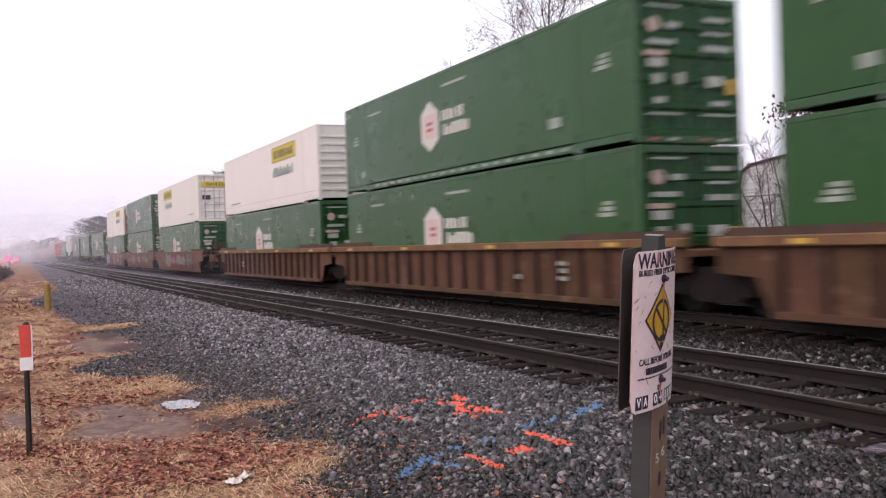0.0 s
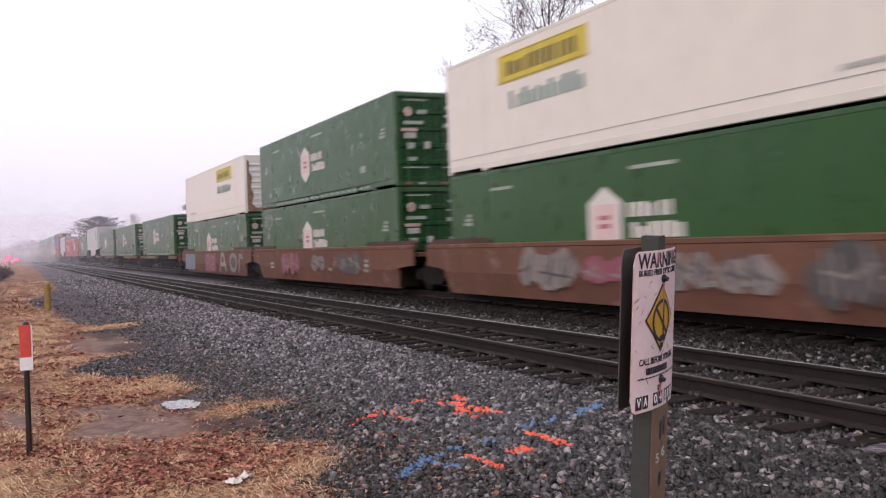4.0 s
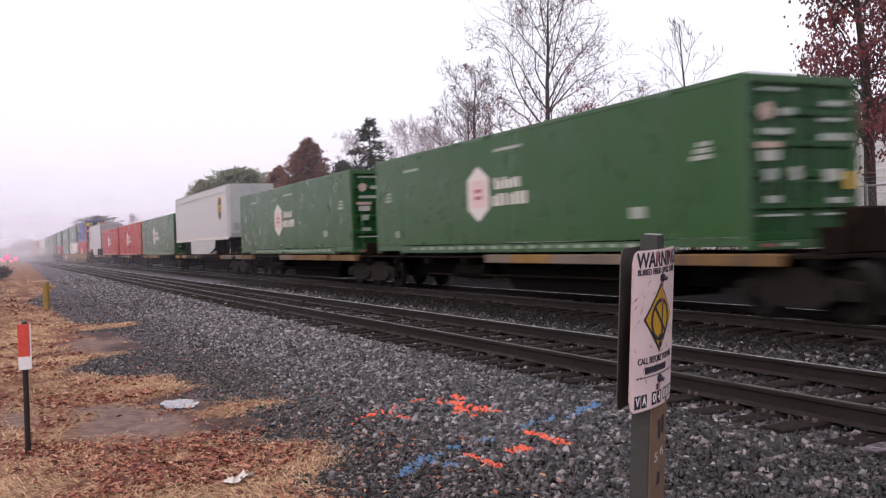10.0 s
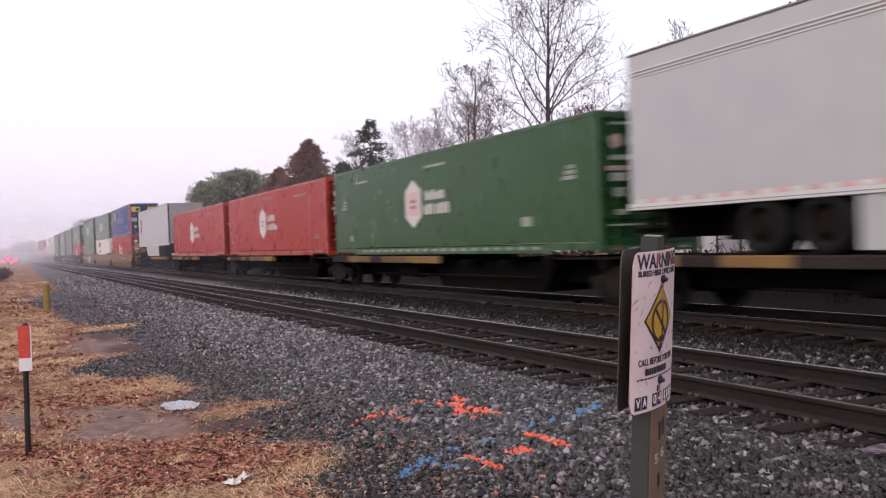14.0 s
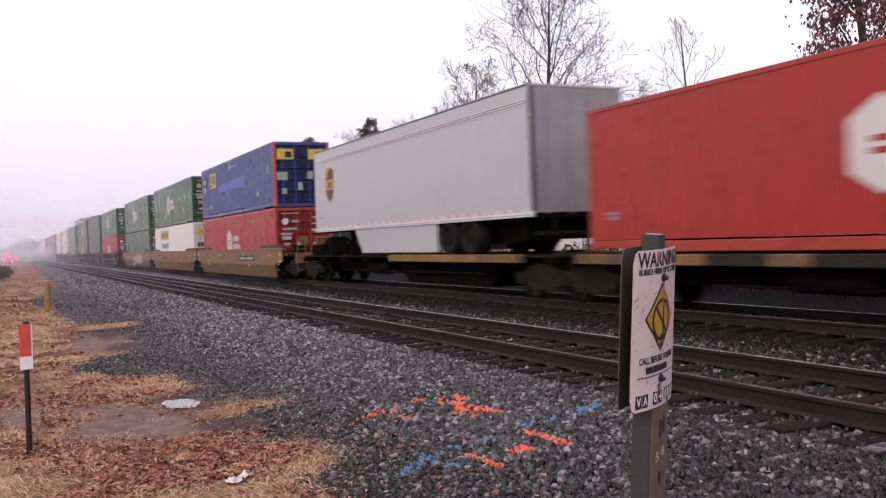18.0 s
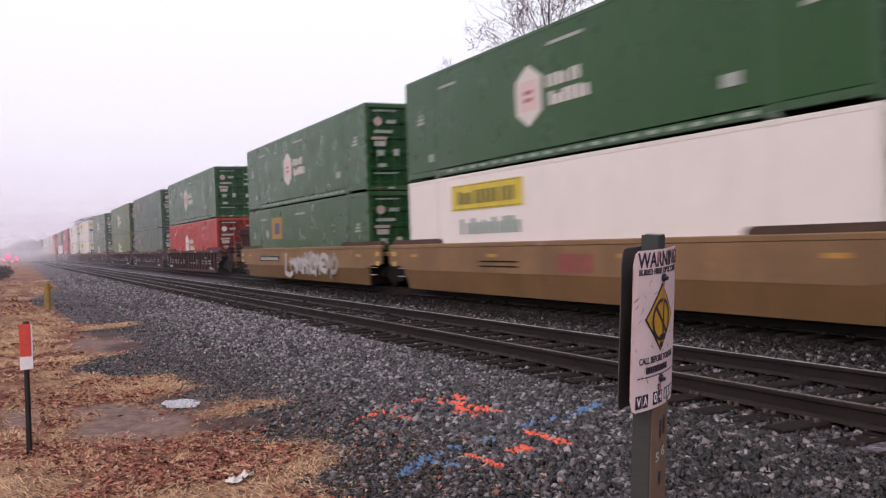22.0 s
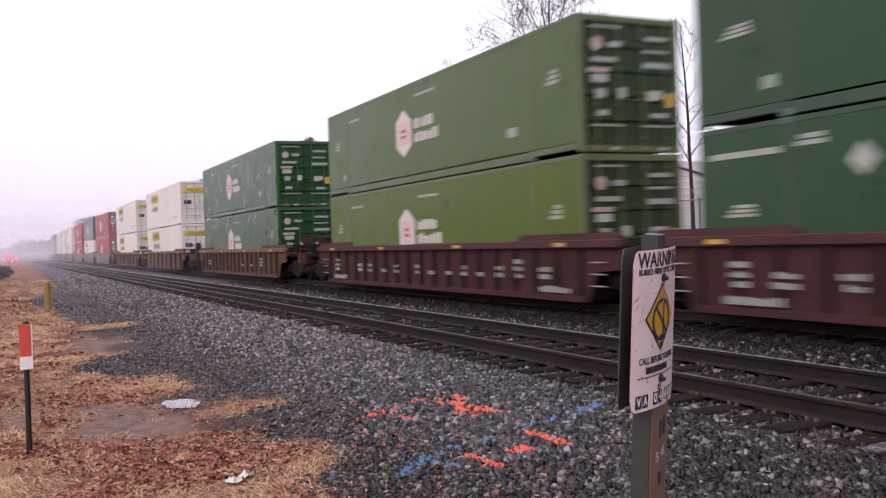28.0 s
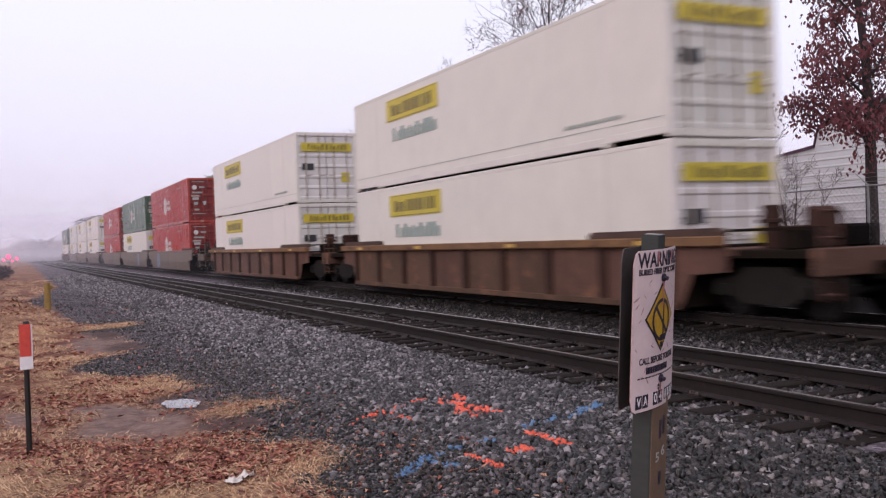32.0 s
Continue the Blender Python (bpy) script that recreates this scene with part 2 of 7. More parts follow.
    "marking": surface("dusty white stencil strip", (0.33, 0.345, 0.325), 0.6, vary=0.35, scale=9, stretch=(1, 1.5, 1)),
    "galv": surface("galvanised fence steel", (0.30, 0.30, 0.32), 0.5, metal=0.7, vary=0.15),
    "siding": surface("white ribbed metal siding", (0.62, 0.62, 0.66), 0.45, metal=0.1, vary=0.05, bump=0.02, streak=0.1),
    "trim_red": surface("dark maroon metal trim", (0.0638, 0.0214, 0.0488), 0.5, vary=0.12),
    "roof": surface("grey metal roofing", (0.30, 0.29, 0.31), 0.5, metal=0.3, vary=0.12),
    "bark": surface("dark grey brown bark", (0.0303, 0.022, 0.022), 0.95, vary=0.35, scale=6, bump=0.5, jitter=0),
    "twig": surface("purplish twig bark", (0.105, 0.078, 0.082), 0.95, vary=0.25, scale=6, jitter=0),
    # far trees' bark: distance haze is mixed into this pale colour
    "pale_twig": surface("twig bark paled by haze in its colour", (0.37, 0.33, 0.36), 0.95, vary=0.2, scale=6, jitter=0),
    "leaf_red": surface("dry maroon oak leaf", (0.13, 0.036, 0.043), 0.85, vary=0.45, scale=4, jitter=0),
    "leaf_rust": surface("rust brown foliage", (0.155, 0.062, 0.042), 0.9, vary=0.35, scale=2, jitter=0),
    "needle": surface("dark green needles", (0.0442, 0.04896, 0.0416), 0.9, vary=0.35, scale=2, jitter=0),
    "needle_pale": surface("grey green needles", (0.195, 0.203, 0.136), 0.9, vary=0.3, scale=2, jitter=0),
    "bush": surface("purplish brown bare twigs", (0.085, 0.058, 0.062), 0.95, vary=0.3, scale=2, jitter=0),
    "sill_brown": surface("scuffed dark brown sill", (0.070, 0.042, 0.034), spec=0.18, rough=0.75, vary=0.4, scale=1.5, dirt=(0.12, 0.07, 0.05), dirt_at=0.6),
    # rib colours include the shade that sets ribs off from the panels
    "rust_rib": surface("grimy rust darkened for rib shade", (0.042, 0.020, 0.0155), spec=0.15, rough=0.85, vary=0.4, streak=0.7, scale=1.4, dark=(0.030, 0.018, 0.016), dirt=(0.15, 0.085, 0.06), dirt_at=0.60),
    "maroon_rib": surface("grimy maroon darkened for rib shade", (0.030, 0.0105, 0.0125), spec=0.2, rough=0.75, vary=0.4, streak=0.5, dirt=(0.07, 0.033, 0.033), dirt_at=0.62),
    "brush": surface("dark dead brush", (0.038, 0.027, 0.024), 0.95, vary=0.35, scale=2, bump=0, jitter=0, spec=0.1),
    "sign_white": surface("faded pinkish white sign face", (0.66, 0.53, 0.54), 0.45, vary=0.07, scale=9, fine=60, bump=0.05, dirt=(0.40, 0.30, 0.29), dirt_at=0.70, jitter=0),
    "sign_edge": surface("red sign border", (0.42, 0.16, 0.17), 0.5, vary=0.15, scale=20, jitter=0),
    "sign_black": surface("black sign ink", (0.022, 0.018, 0.035), 0.5, vary=0.25, scale=40, jitter=0),
    "sign_yellow": surface("weathered yellow sign film", (0.46, 0.27, 0.02), 0.5, vary=0.22, scale=18, fine=90, jitter=0),
    "sign_scuff": surface("brownish scuff", (0.42, 0.27, 0.27), 0.6, vary=0.3, scale=20, jitter=0),
    "sign_back": surface("dull grey aluminium sign back", (0.075, 0.062, 0.060), 0.6, metal=0.3, vary=0.3, scale=8, jitter=0),
    "post_side": surface("grey weathered post side", (0.0344, 0.0373, 0.0356), 0.8, vary=0.25, scale=8, fine=60, stretch=(1, 1, 0.2), jitter=0),
    "post_face": surface("tan post face", (0.1393, 0.08748, 0.05702), 0.75, vary=0.2, scale=10, fine=60, stretch=(1, 1, 0.25), jitter=0),
    "flag_red": surface("red plastic", (0.55, 0.058, 0.040), 0.5, vary=0.15, scale=10, jitter=0),
    "flag_white": surface("white plastic", (0.72, 0.69, 0.72), 0.5, vary=0.08, scale=10, jitter=0),
    "pole_black": surface("black plastic pole", (0.008, 0.007, 0.0075), 0.5, vary=0.3, scale=10, jitter=0),
    "post_yellow": surface("weathered yellow plastic", (0.235, 0.145, 0.035), 0.6, vary=0.22, scale=6, jitter=0),
    "red_lamp": surface("red signal glow", (1.0, 0.045, 0.13), 0.5, vary=0.0, bump=0, jitter=0, glow=3.2),
    "paint_orange": surface("orange marking paint", (0.85, 0.125, 0.065), 0.6, vary=0.25, scale=14, jitter=0, dirt=(0.10, 0.05, 0.045), dirt_at=0.52),
    "paint_blue": surface("blue marking paint", (0.085, 0.19, 0.36), 0.6, vary=0.25, scale=14, jitter=0, dirt=(0.055, 0.06, 0.075), dirt_at=0.49),
    "litter": surface("pale litter", (0.62, 0.56, 0.53), 0.6, vary=0.1, scale=12, jitter=0),
}


def island_surface(name, stops, rough=0.9, bump=0.3, fine=60.0, spec=0.5):
    """For many small pieces in one mesh: each piece takes its own tone."""
    m = bpy.data.materials.new(name)
    m.use_nodes = True
    n, l = m.node_tree.nodes, m.node_tree.links
    b = n["Principled BSDF"]
    geo, tc = n.new("ShaderNodeNewGeometry"), n.new("ShaderNodeTexCoord")
    c = ramp_node(n, l, geo.outputs["Random Per Island"], stops)
    s = noise_node(n, l, tc.outputs["Object"], fine, 3)
    c = mix_node(n, l, 0.5, c, mix_node(n, l, 1.0, c, ramp_node(n, l, s, [(0.3, (0.45,) * 3), (0.7, (1, 1, 1))]), "MULTIPLY"))
    l.new(c, b.inputs["Base Color"])
    b.inputs["Roughness"].default_value = rough
    b.inputs["Specular IOR Level"].default_value = spec
    if bump:
        bp = n.new("ShaderNodeBump")
        bp.inputs["Strength"].default_value, bp.inputs["Distance"].default_value = bump, 0.01
        l.new(s, bp.inputs["Height"])
        l.new(bp.outputs[0], b.inputs["Normal"])
    return m


M["stone"] = island_surface("crushed ballast stone", [(0.0, (0.0065, 0.0054, 0.006)), (0.32, (0.020, 0.0168, 0.0188)), (0.62, (0.061, 0.052, 0.058)), (0.88, (0.165, 0.143, 0.156)), (1.0, (0.38, 0.34, 0.352))], 0.4)
M["stone_shaded"] = island_surface("ballast with under-train shade in its colour", [(0.0, (0.004, 0.0032, 0.003)), (0.7, (0.015, 0.012, 0.0115)), (1.0, (0.06, 0.05, 0.047))], 0.7, spec=0.15)
M["stone_brown"] = island_surface("dark brownish ballast stone", [(0.0, (0.004, 0.0031, 0.003)), (0.4, (0.0112, 0.0087, 0.0084)), (0.74, (0.031, 0.0247, 0.0238)), (0.91, (0.115, 0.094, 0.092)), (1.0, (0.30, 0.26, 0.255))], 0.38, spec=0.35)
M["stone_pale"] = island_surface("pale ballast stone with haze lift in its tone", [(0.0, (0.010, 0.0082, 0.0094)), (0.38, (0.042, 0.0355, 0.0395)), (0.76, (0.182, 0.157, 0.172)), (1.0, (0.46, 0.41, 0.427))], 0.5, spec=0.4)
M["straw"] = island_surface("dry straw grass", [(0.0, (0.15, 0.075, 0.042)), (0.4, (0.46, 0.258, 0.140)), (1.0, (0.88, 0.585, 0.36))], 0.9, 0)
M["litterleaf"] = island_surface("fallen oak leaves", [(0.0, (0.085, 0.022, 0.018)), (0.35, (0.25, 0.066, 0.046)), (0.75, (0.42, 0.150, 0.092)), (1.0, (0.58, 0.34, 0.22))], 0.8, 0)
M["bank_weed"] = island_surface("rust-brown dead weeds", [(0.0, (0.035, 0.018, 0.016)), (0.5, (0.13, 0.055, 0.040)), (1.0, (0.34, 0.185, 0.11))], 0.9, 0)
M["weed"] = island_surface("dead weed stems", [(0.0, (0.10, 0.06, 0.045)), (1.0, (0.24, 0.15, 0.095))], 0.9, 0)


# ---- mesh tools ----
class Geo:
    """Gathers vertices and faces for one mesh."""

    def __init__(self):
        self.v, self.f, self.k = [], [], []

    def add(self, vs, fs, k=0):
        b = len(self.v)
        self.v += [tuple(p) for p in vs]
        self.f += [tuple(b + i for i in q) for q in fs]
        self.k += [k] * len(fs)
        return self

    def box(self, x0, x1, y0, y1, z0, z1, c=0.0, k=0):
        """A box, its edges chamfered by c."""
        if c <= 0 or min(x1 - x0, y1 - y0, z1 - z0) < 2.2 * c:
            vs = [(x, y, z) for x in (x0, x1) for y in (y0, y1) for z in (z0, z1)]
            return self.add(vs, [(0, 1, 3, 2), (4, 6, 7, 5), (0, 4, 5, 1), (2, 3, 7, 6), (0, 2, 6, 4), (1, 5, 7, 3)], k)
        lo, hi = (x0, y0, z0), (x1, y1, z1)
        vs, idx = [], {}
        for s in [(i, j, q) for i in (0, 1) for j in (0, 1) for q in (0, 1)]:
            for a in range(3):
                p = [(hi[d] if s[d] else lo[d]) + (0 if d == a else (-c if s[d] else c)) for d in range(3)]
                idx[s, a] = len(vs)
                vs.append(p)
        fs = []
        for a in range(3):
            u, w = (a + 1) % 3, (a + 2) % 3
            for e in (0, 1):
                q = []
                for i, j in ((0, 0), (1, 0), (1, 1), (0, 1)):
                    s = [0, 0, 0]
                    s[a], s[u], s[w] = e, i, j
                    q.append(idx[tuple(s), a])
                fs.append(tuple(q if e else q[::-1]))
            for i in (0, 1):
                for j in (0, 1):
                    s, t = [0, 0, 0], [0, 0, 0]
                    s[a], t[a] = 0, 1
                    s[u] = t[u] = i
                    s[w] = t[w] = j
                    s, t = tuple(s), tuple(t)
                    q = [idx[s, u], idx[t, u], idx[t, w], idx[s, w]]
                    fs.append(tuple(q if i != j else q[::-1]))
        for s in [(i, j, q) for i in (0, 1) for j in (0, 1) for q in (0, 1)]:
            q = [idx[s, 0], idx[s, 1], idx[s, 2]]
            fs.append(tuple(q if sum(s) % 2 else q[::-1]))
        return self.add(vs, fs, k)

    def prism(self, pts, axis, a0, a1, k=0):
        """A closed outline (in the two other axes, in order) drawn out along an axis."""
        n, vs = len(pts), []
        for a in (a0, a1):
            for p, q in pts:
                vs.append({"x": (a, p, q), "y": (p, a, q), "z": (p, q, a)}[axis])
        fs = [tuple(range(n))[::-1], tuple(range(n, 2 * n))] + [(i, (i + 1) % n, n + (i + 1) % n, n + i) for i in range(n)]
        return self.add(vs, fs, k)

    def tube(self, p, q, r0, r1=None, n=8, caps=True, k=0):
        p, q = Vector(p), Vector(q)
        r1 = r0 if r1 is None else r1
        d = (q - p)
        if d.length < 1e-6:
            return self
        d.normalize()
        a = d.orthogonal().normalized()
        b = d.cross(a)
        vs = []
        for c, r in ((p, r0), (q, r1)):
            for i in range(n):
                t = 2 * math.pi * i / n
                vs.append(c + a * (r * math.cos(t)) + b * (r * math.sin(t)))
        fs = [(i, (i + 1) % n, n + (i + 1) % n, n + i) for i in range(n)]
        if caps:
            fs += [tuple(range(n))[::-1], tuple(range(n, 2 * n))]
        return self.add(vs, fs, k)

    def turned(self, prof, y, z, x0=0.0, n=24, k=0):
        """A ring of (x, r) outline points turned round an axis along X through (y, z)."""
        vs, m = [], len(prof)
        for i in range(n):
            t = 2 * math.pi * i / n
            vs += [(x0 + x, y + r * math.cos(t), z + r * math.sin(t)) for x, r in prof]
        fs = [(i * m + j, i * m + (j + 1) % m, ((i + 1) % n) * m + (j + 1) % m, ((i + 1) % n) * m + j) for i in range(n) for j in range(m)]
        return self.add(vs, fs, k)

    def mesh(self, name, mats, smooth=False):
        me = bpy.data.meshes.new(name)
        me.from_pydata(self.v, [], self.f)
        for m in mats:
            me.materials.append(m)
        if any(self.k):
            me.polygons.foreach_set("material_index", self.k)
        if smooth:
            me.polygons.foreach_set("use_smooth", [True] * len(self.f))
        me.update()
        return me


def part(name, g, mats, parent=None, label="", smooth=False, at=None):
    mats = mats if isinstance(mats, (list, tuple)) else [mats]
    ob = new(name, g.mesh(name, [M[m] if isinstance(m, str) else m for m in mats], smooth))
    if parent:
        ob.parent = parent
    if at:
        ob.location = at
    return tagged(ob, label)


def thing(name, label, category, group="", kind="", at=(0, 0, 0)):
    ob = new(name)
    ob.empty_display_size = 0.3
    ob.location = at
    return tagged(ob, label, category, group, kind)


def bars(g, x, y0, y1, z0, z1, rows, seed, fill=0.8, side=-1, slant=0.0):
    """Plain bars in place of lettering on a side that faces along X; uneven in height like a word's outline."""
    r = random.Random(seed)
    h = (z1 - z0) / rows
    for i in range(rows):
        y = y0
        z = z0 + i * h + h * (1 - fill) / 2
        while y < y1 - 0.25 * h:
            w = min(y1 - y, h * r.uniform(0.40, 0.66))
            up = h * fill * r.choice((1.0, 1.0, 0.86, 0.72))
            g.box(x + min(0, side) * 0.004, x + max(0, side) * 0.004, y, y + w, z, z + up)
            y += w + h * (0.46 if r.random() < 0.12 else 0.20)
    return g

# ---- the ground, one sheet to the horizon ----
NEAR, FAR = 7.0, 12.08          # middle of the near and of the far track
HALF_GAUGE = 0.753
EDGE_Y = (-60, 5.5, 6.7, 7.4, 7.85, 8.2, 8.8, 9.6, 9.95, 10.2, 10.5, 10.7, 11.6, 12.0, 13.2, 13.6, 14.2, 14.9, 16.2, 17.1, 19.0, 20.5, 22.5, 23.1, 23.5, 24.2, 26.0, 33.0, 38.0, 42.0, 52.0, 168.0, 400.0)
EDGE_X = (1.8, 2.05, 2.1, 2.35, 2.45, 1.85, 2.0, 2.0, 2.3, 2.85, 2.6, 1.7, 1.55, 2.1, 2.0, 1.6, 1.1, 0.8, 1.05, 1.8, 2.2, 1.75, 1.5, 2.4, 2.85, 2.2, 1.5, 1.3, 0.5, 1.2, 2.4, 4.0, 4.4)



def lumps(x, y, s, k=0.0):
    return noise.noise(Vector((x * s + k, y * s - k, k * 0.37)))


def grass_share(x, y):
    """1 in the grass and leaves beside the ballast, 0 on the stones."""
    e = float(np.interp(y, EDGE_Y, EDGE_X)) + 0.16 * lumps(x, y, 1.2, 3.1) + 0.22 * lumps(x, y, 3.6, 7.7)
    return min(1.0, max(0.0, (e - x) / 0.35 + 0.5))


def ellipse(x, y, cx, cy, rx, ry, turn=0.0):
    c, s = math.cos(turn), math.sin(turn)
    dx, dy = x - cx, y - cy
    u, w = (dx * c + dy * s) / rx, (-dx * s + dy * c) / ry
    return 1 - math.hypot(u, w) + 0.35 * lumps(x, y, 1.7, 1.3)


def wet_share(x, y):
    """Dark soaked soil at the edge of the stones."""
    d = max(ellipse(x, y, 1.98, 9.3, 0.42, 0.75), ellipse(x, y, 1.9, 11.15, 0.5, 0.95), ellipse(x, y, 2.05, 18.4, 0.5, 1.0), ellipse(x, y, 1.9, 21.0, 0.4, 1.3))
    return min(1.0, max(0.0, d * 2.2))


def mud_share(x, y):
    d = max(wet_share(x, y) / 2.5, ellipse(x, y, 1.15, 10.2, 0.75, 1.5), ellipse(x, y, 1.6, 19.2, 0.75, 2.3), ellipse(x, y, 0.05, 11.2, 0.3, 1.7) * 0.5)
    return min(1.0, max(0.0, d * 2.5))


def level(x, y):
    """Height of the ground."""
    z = float(np.interp(x, (-60, -12, -5, -1.2, 1.2, 3.0, 5.1, 5.5, 8.5, 9.0, 10.2, 10.7, 13.5, 14.2, 15.6, 17.5, 20, 60),
                        (2.6, 1.2, 0.30, -0.30, -0.35, -0.33, -0.235, -0.232, -0.232, -0.235, -0.235, -0.25, -0.25, -0.27, -0.55, -0.2, 0.25, 0.8)))
    if x < 5.4 or x > 15:
        z += 0.05 * lumps(x, y, 0.35) + 0.02 * lumps(x, y, 1.6, 5)
    if x < 3 and y < 60:
        z -= 0.05 * max(0.0, min(1.0, ellipse(x, y, 1.83, 11.1, 0.7, 1.0) * 2))
    return z


def spaced(*runs):
    out = []
    for a, b, d in runs:
        out += list(np.arange(a, b - d * 0.5, d))
    return out + [runs[-1][1]]


gx = [-3000, -900, -300, -120] + spaced((-60, -12, 6), (-12, -4, 0.8), (-4, 6, 0.13), (6, 16, 0.4), (16, 24, 0.8), (24, 60, 4)) + [120, 300, 900, 3000]
gy = [-3000, -600, -120] + spaced((-40, 0, 4), (0, 3, 0.5), (3, 16, 0.13), (16, 32, 0.3), (32, 70, 1.0), (70, 200, 5), (200, 500, 25)) + [900, 1500, 3000]
gv = [(x, y, level(x, y) if abs(x) < 100 else (3.2 if x < 0 else 0.9)) for y in gy for x in gx]
nx = len(gx)
gf = [(j * nx + i, j * nx + i + 1, (j + 1) * nx + i + 1, (j + 1) * nx + i) for j in range(len(gy) - 1) for i in range(nx - 1)]
ground_me = bpy.data.meshes.new("ground")
ground_me.from_pydata(gv, [], gf)
for key, fn in (("grass", lambda x, y: grass_share(x, y) if x < 8 else (1.0 if x > 18.0 else 0.0)), ("mud", mud_share), ("wet", wet_share), ("train_shade", lambda x, y: float(np.interp(x, (9.7, 10.5, 19.0, 20.5), (0, 1, 1, 0))))):
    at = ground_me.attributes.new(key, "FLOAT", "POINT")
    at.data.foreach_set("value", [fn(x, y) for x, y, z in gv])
ground_me.polygons.foreach_set("use_smooth", [True] * len(gf))


def ground_material():
    m = bpy.data.materials.new("ballast, straw and mud")
    m.use_nodes = True
    n, l = m.node_tree.nodes, m.node_tree.links
    b = n["Principled BSDF"]
    tc = n.new("ShaderNodeTexCoord")
    vec = tc.outputs["Object"]
    vor = n.new("ShaderNodeTexVoronoi")
    vor.inputs["Scale"].default_value = 22
    l.new(vec, vor.inputs["Vector"])
    sep = n.new("ShaderNodeSeparateColor")
    l.new(vor.outputs["Color"], sep.inputs[0])
    stone = ramp_node(n, l, sep.outputs[0], [(0, (0.042, 0.035, 0.041)), (0.5, (0.094, 0.080, 0.093)), (0.9, (0.165, 0.142, 0.162)), (1, (0.25, 0.22, 0.242))])
    drift = noise_node(n, l, vec, 0.5, 4)
    stone = mix_node(n, l, 0.6, stone, mix_node(n, l, 1.0, stone, ramp_node(n, l, drift, [(0.3, (0.6, 0.55, 0.58)), (0.7, (1.25, 1.2, 1.2))]), "MULTIPLY"))
    g1, g2, g3 = noise_node(n, l, vec, 1.4, 6), noise_node(n, l, vec, 9.0, 6, 0.7), noise_node(n, l, vec, 55, 3)
    straw = ramp_node(n, l, g2, [(0.3, (0.085, 0.043, 0.030)), (0.5, (0.26, 0.145, 0.088)), (0.68, (0.54, 0.34, 0.215))])
    leafy = ramp_node(n, l, g2, [(0.35, (0.055, 0.019, 0.016)), (0.55, (0.165, 0.056, 0.039)), (0.7, (0.32, 0.130, 0.085))])
    straw = mix_node(n, l, ramp_node(n, l, g1, [(0.42, (0, 0, 0)), (0.58, (1, 1, 1))]), straw, leafy)
    mud = ramp_node(n, l, noise_node(n, l, vec, 7, 8, 0.75), [(0.3, (0.070, 0.043, 0.038)), (0.48, (0.160, 0.100, 0.086)), (0.6, (0.215, 0.142, 0.124)), (0.75, (0.28, 0.195, 0.168))])
    ga, ma = n.new("ShaderNodeAttribute"), n.new("ShaderNodeAttribute")
    ga.attribute_name, ma.attribute_name = "grass", "mud"
    c = mix_node(n, l, ga.outputs["Fac"], stone, straw)
    c = mix_node(n, l, ma.outputs["Fac"], c, mud)
    we = n.new("ShaderNodeAttribute")
    we.attribute_name = "wet"
    c = mix_node(n, l, we.outputs["Fac"], c, mix_node(n, l, 1.0, c, (0.42, 0.40, 0.43), "MULTIPLY"))
    # shade under and behind the train is painted into the ground colour
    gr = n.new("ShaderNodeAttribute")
    gr.attribute_name = "train_shade"
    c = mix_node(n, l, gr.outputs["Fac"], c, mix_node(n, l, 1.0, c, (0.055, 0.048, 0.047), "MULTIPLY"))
    l.new(c, b.inputs["Base Color"])
    b.inputs["Specular IOR Level"].default_value = 0.09
    l.new(ramp_node(n, l, ma.outputs["Fac"], [(0.3, (0.85,) * 3), (0.9, (0.78,) * 3)]), b.inputs["Roughness"])
    bp = n.new("ShaderNodeBump")
    bp.inputs["Strength"].default_value, bp.inputs["Distance"].default_value = 0.7, 0.03
    hgt = mix_node(n, l, ga.outputs["Fac"], vor.outputs["Distance"], g3)
    l.new(mix_node(n, l, ma.outputs["Fac"], hgt, noise_node(n, l, vec, 14, 6)), bp.inputs["Height"])
    l.new(bp.outputs[0], b.inputs["Normal"])
    return m


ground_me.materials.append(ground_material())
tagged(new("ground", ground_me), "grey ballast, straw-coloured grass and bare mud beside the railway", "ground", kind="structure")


# ---- puddle ----
def puddle():
    g, r = Geo(), random.Random(4)
    pts = []
    for i in range(44):
        a = 2 * math.pi * i / 44
        k = 1 + 0.16 * math.sin(2 * a + 0.6) + 0.10 * math.sin(5 * a) + r.uniform(-0.13, 0.13)
        pts.append((1.82 + 0.185 * k * math.cos(a) + 0.04 * math.sin(a), 11.12 + 0.36 * k * math.sin(a) - 0.13 * math.cos(a)))
    g.prism(pts, "z", -0.42, max(level(1.82 + dx, 11.12 + dy) for dx in (-0.2, 0, 0.2) for dy in (-0.3, 0, 0.3)) + 0.014)
    m = bpy.data.materials.new("still water")
    m.use_nodes = True
    b = m.node_tree.nodes["Principled BSDF"]
    b.inputs["Base Color"].default_value, b.inputs["Roughness"].default_value = (0.10, 0.09, 0.095, 1), 0.07
    b.inputs["Specular IOR Level"].default_value = 0.9
    ob = part("puddle", g, m)
    tagged(ob, "small shallow puddle mirroring the white sky", "puddle", kind="structure")


puddle()


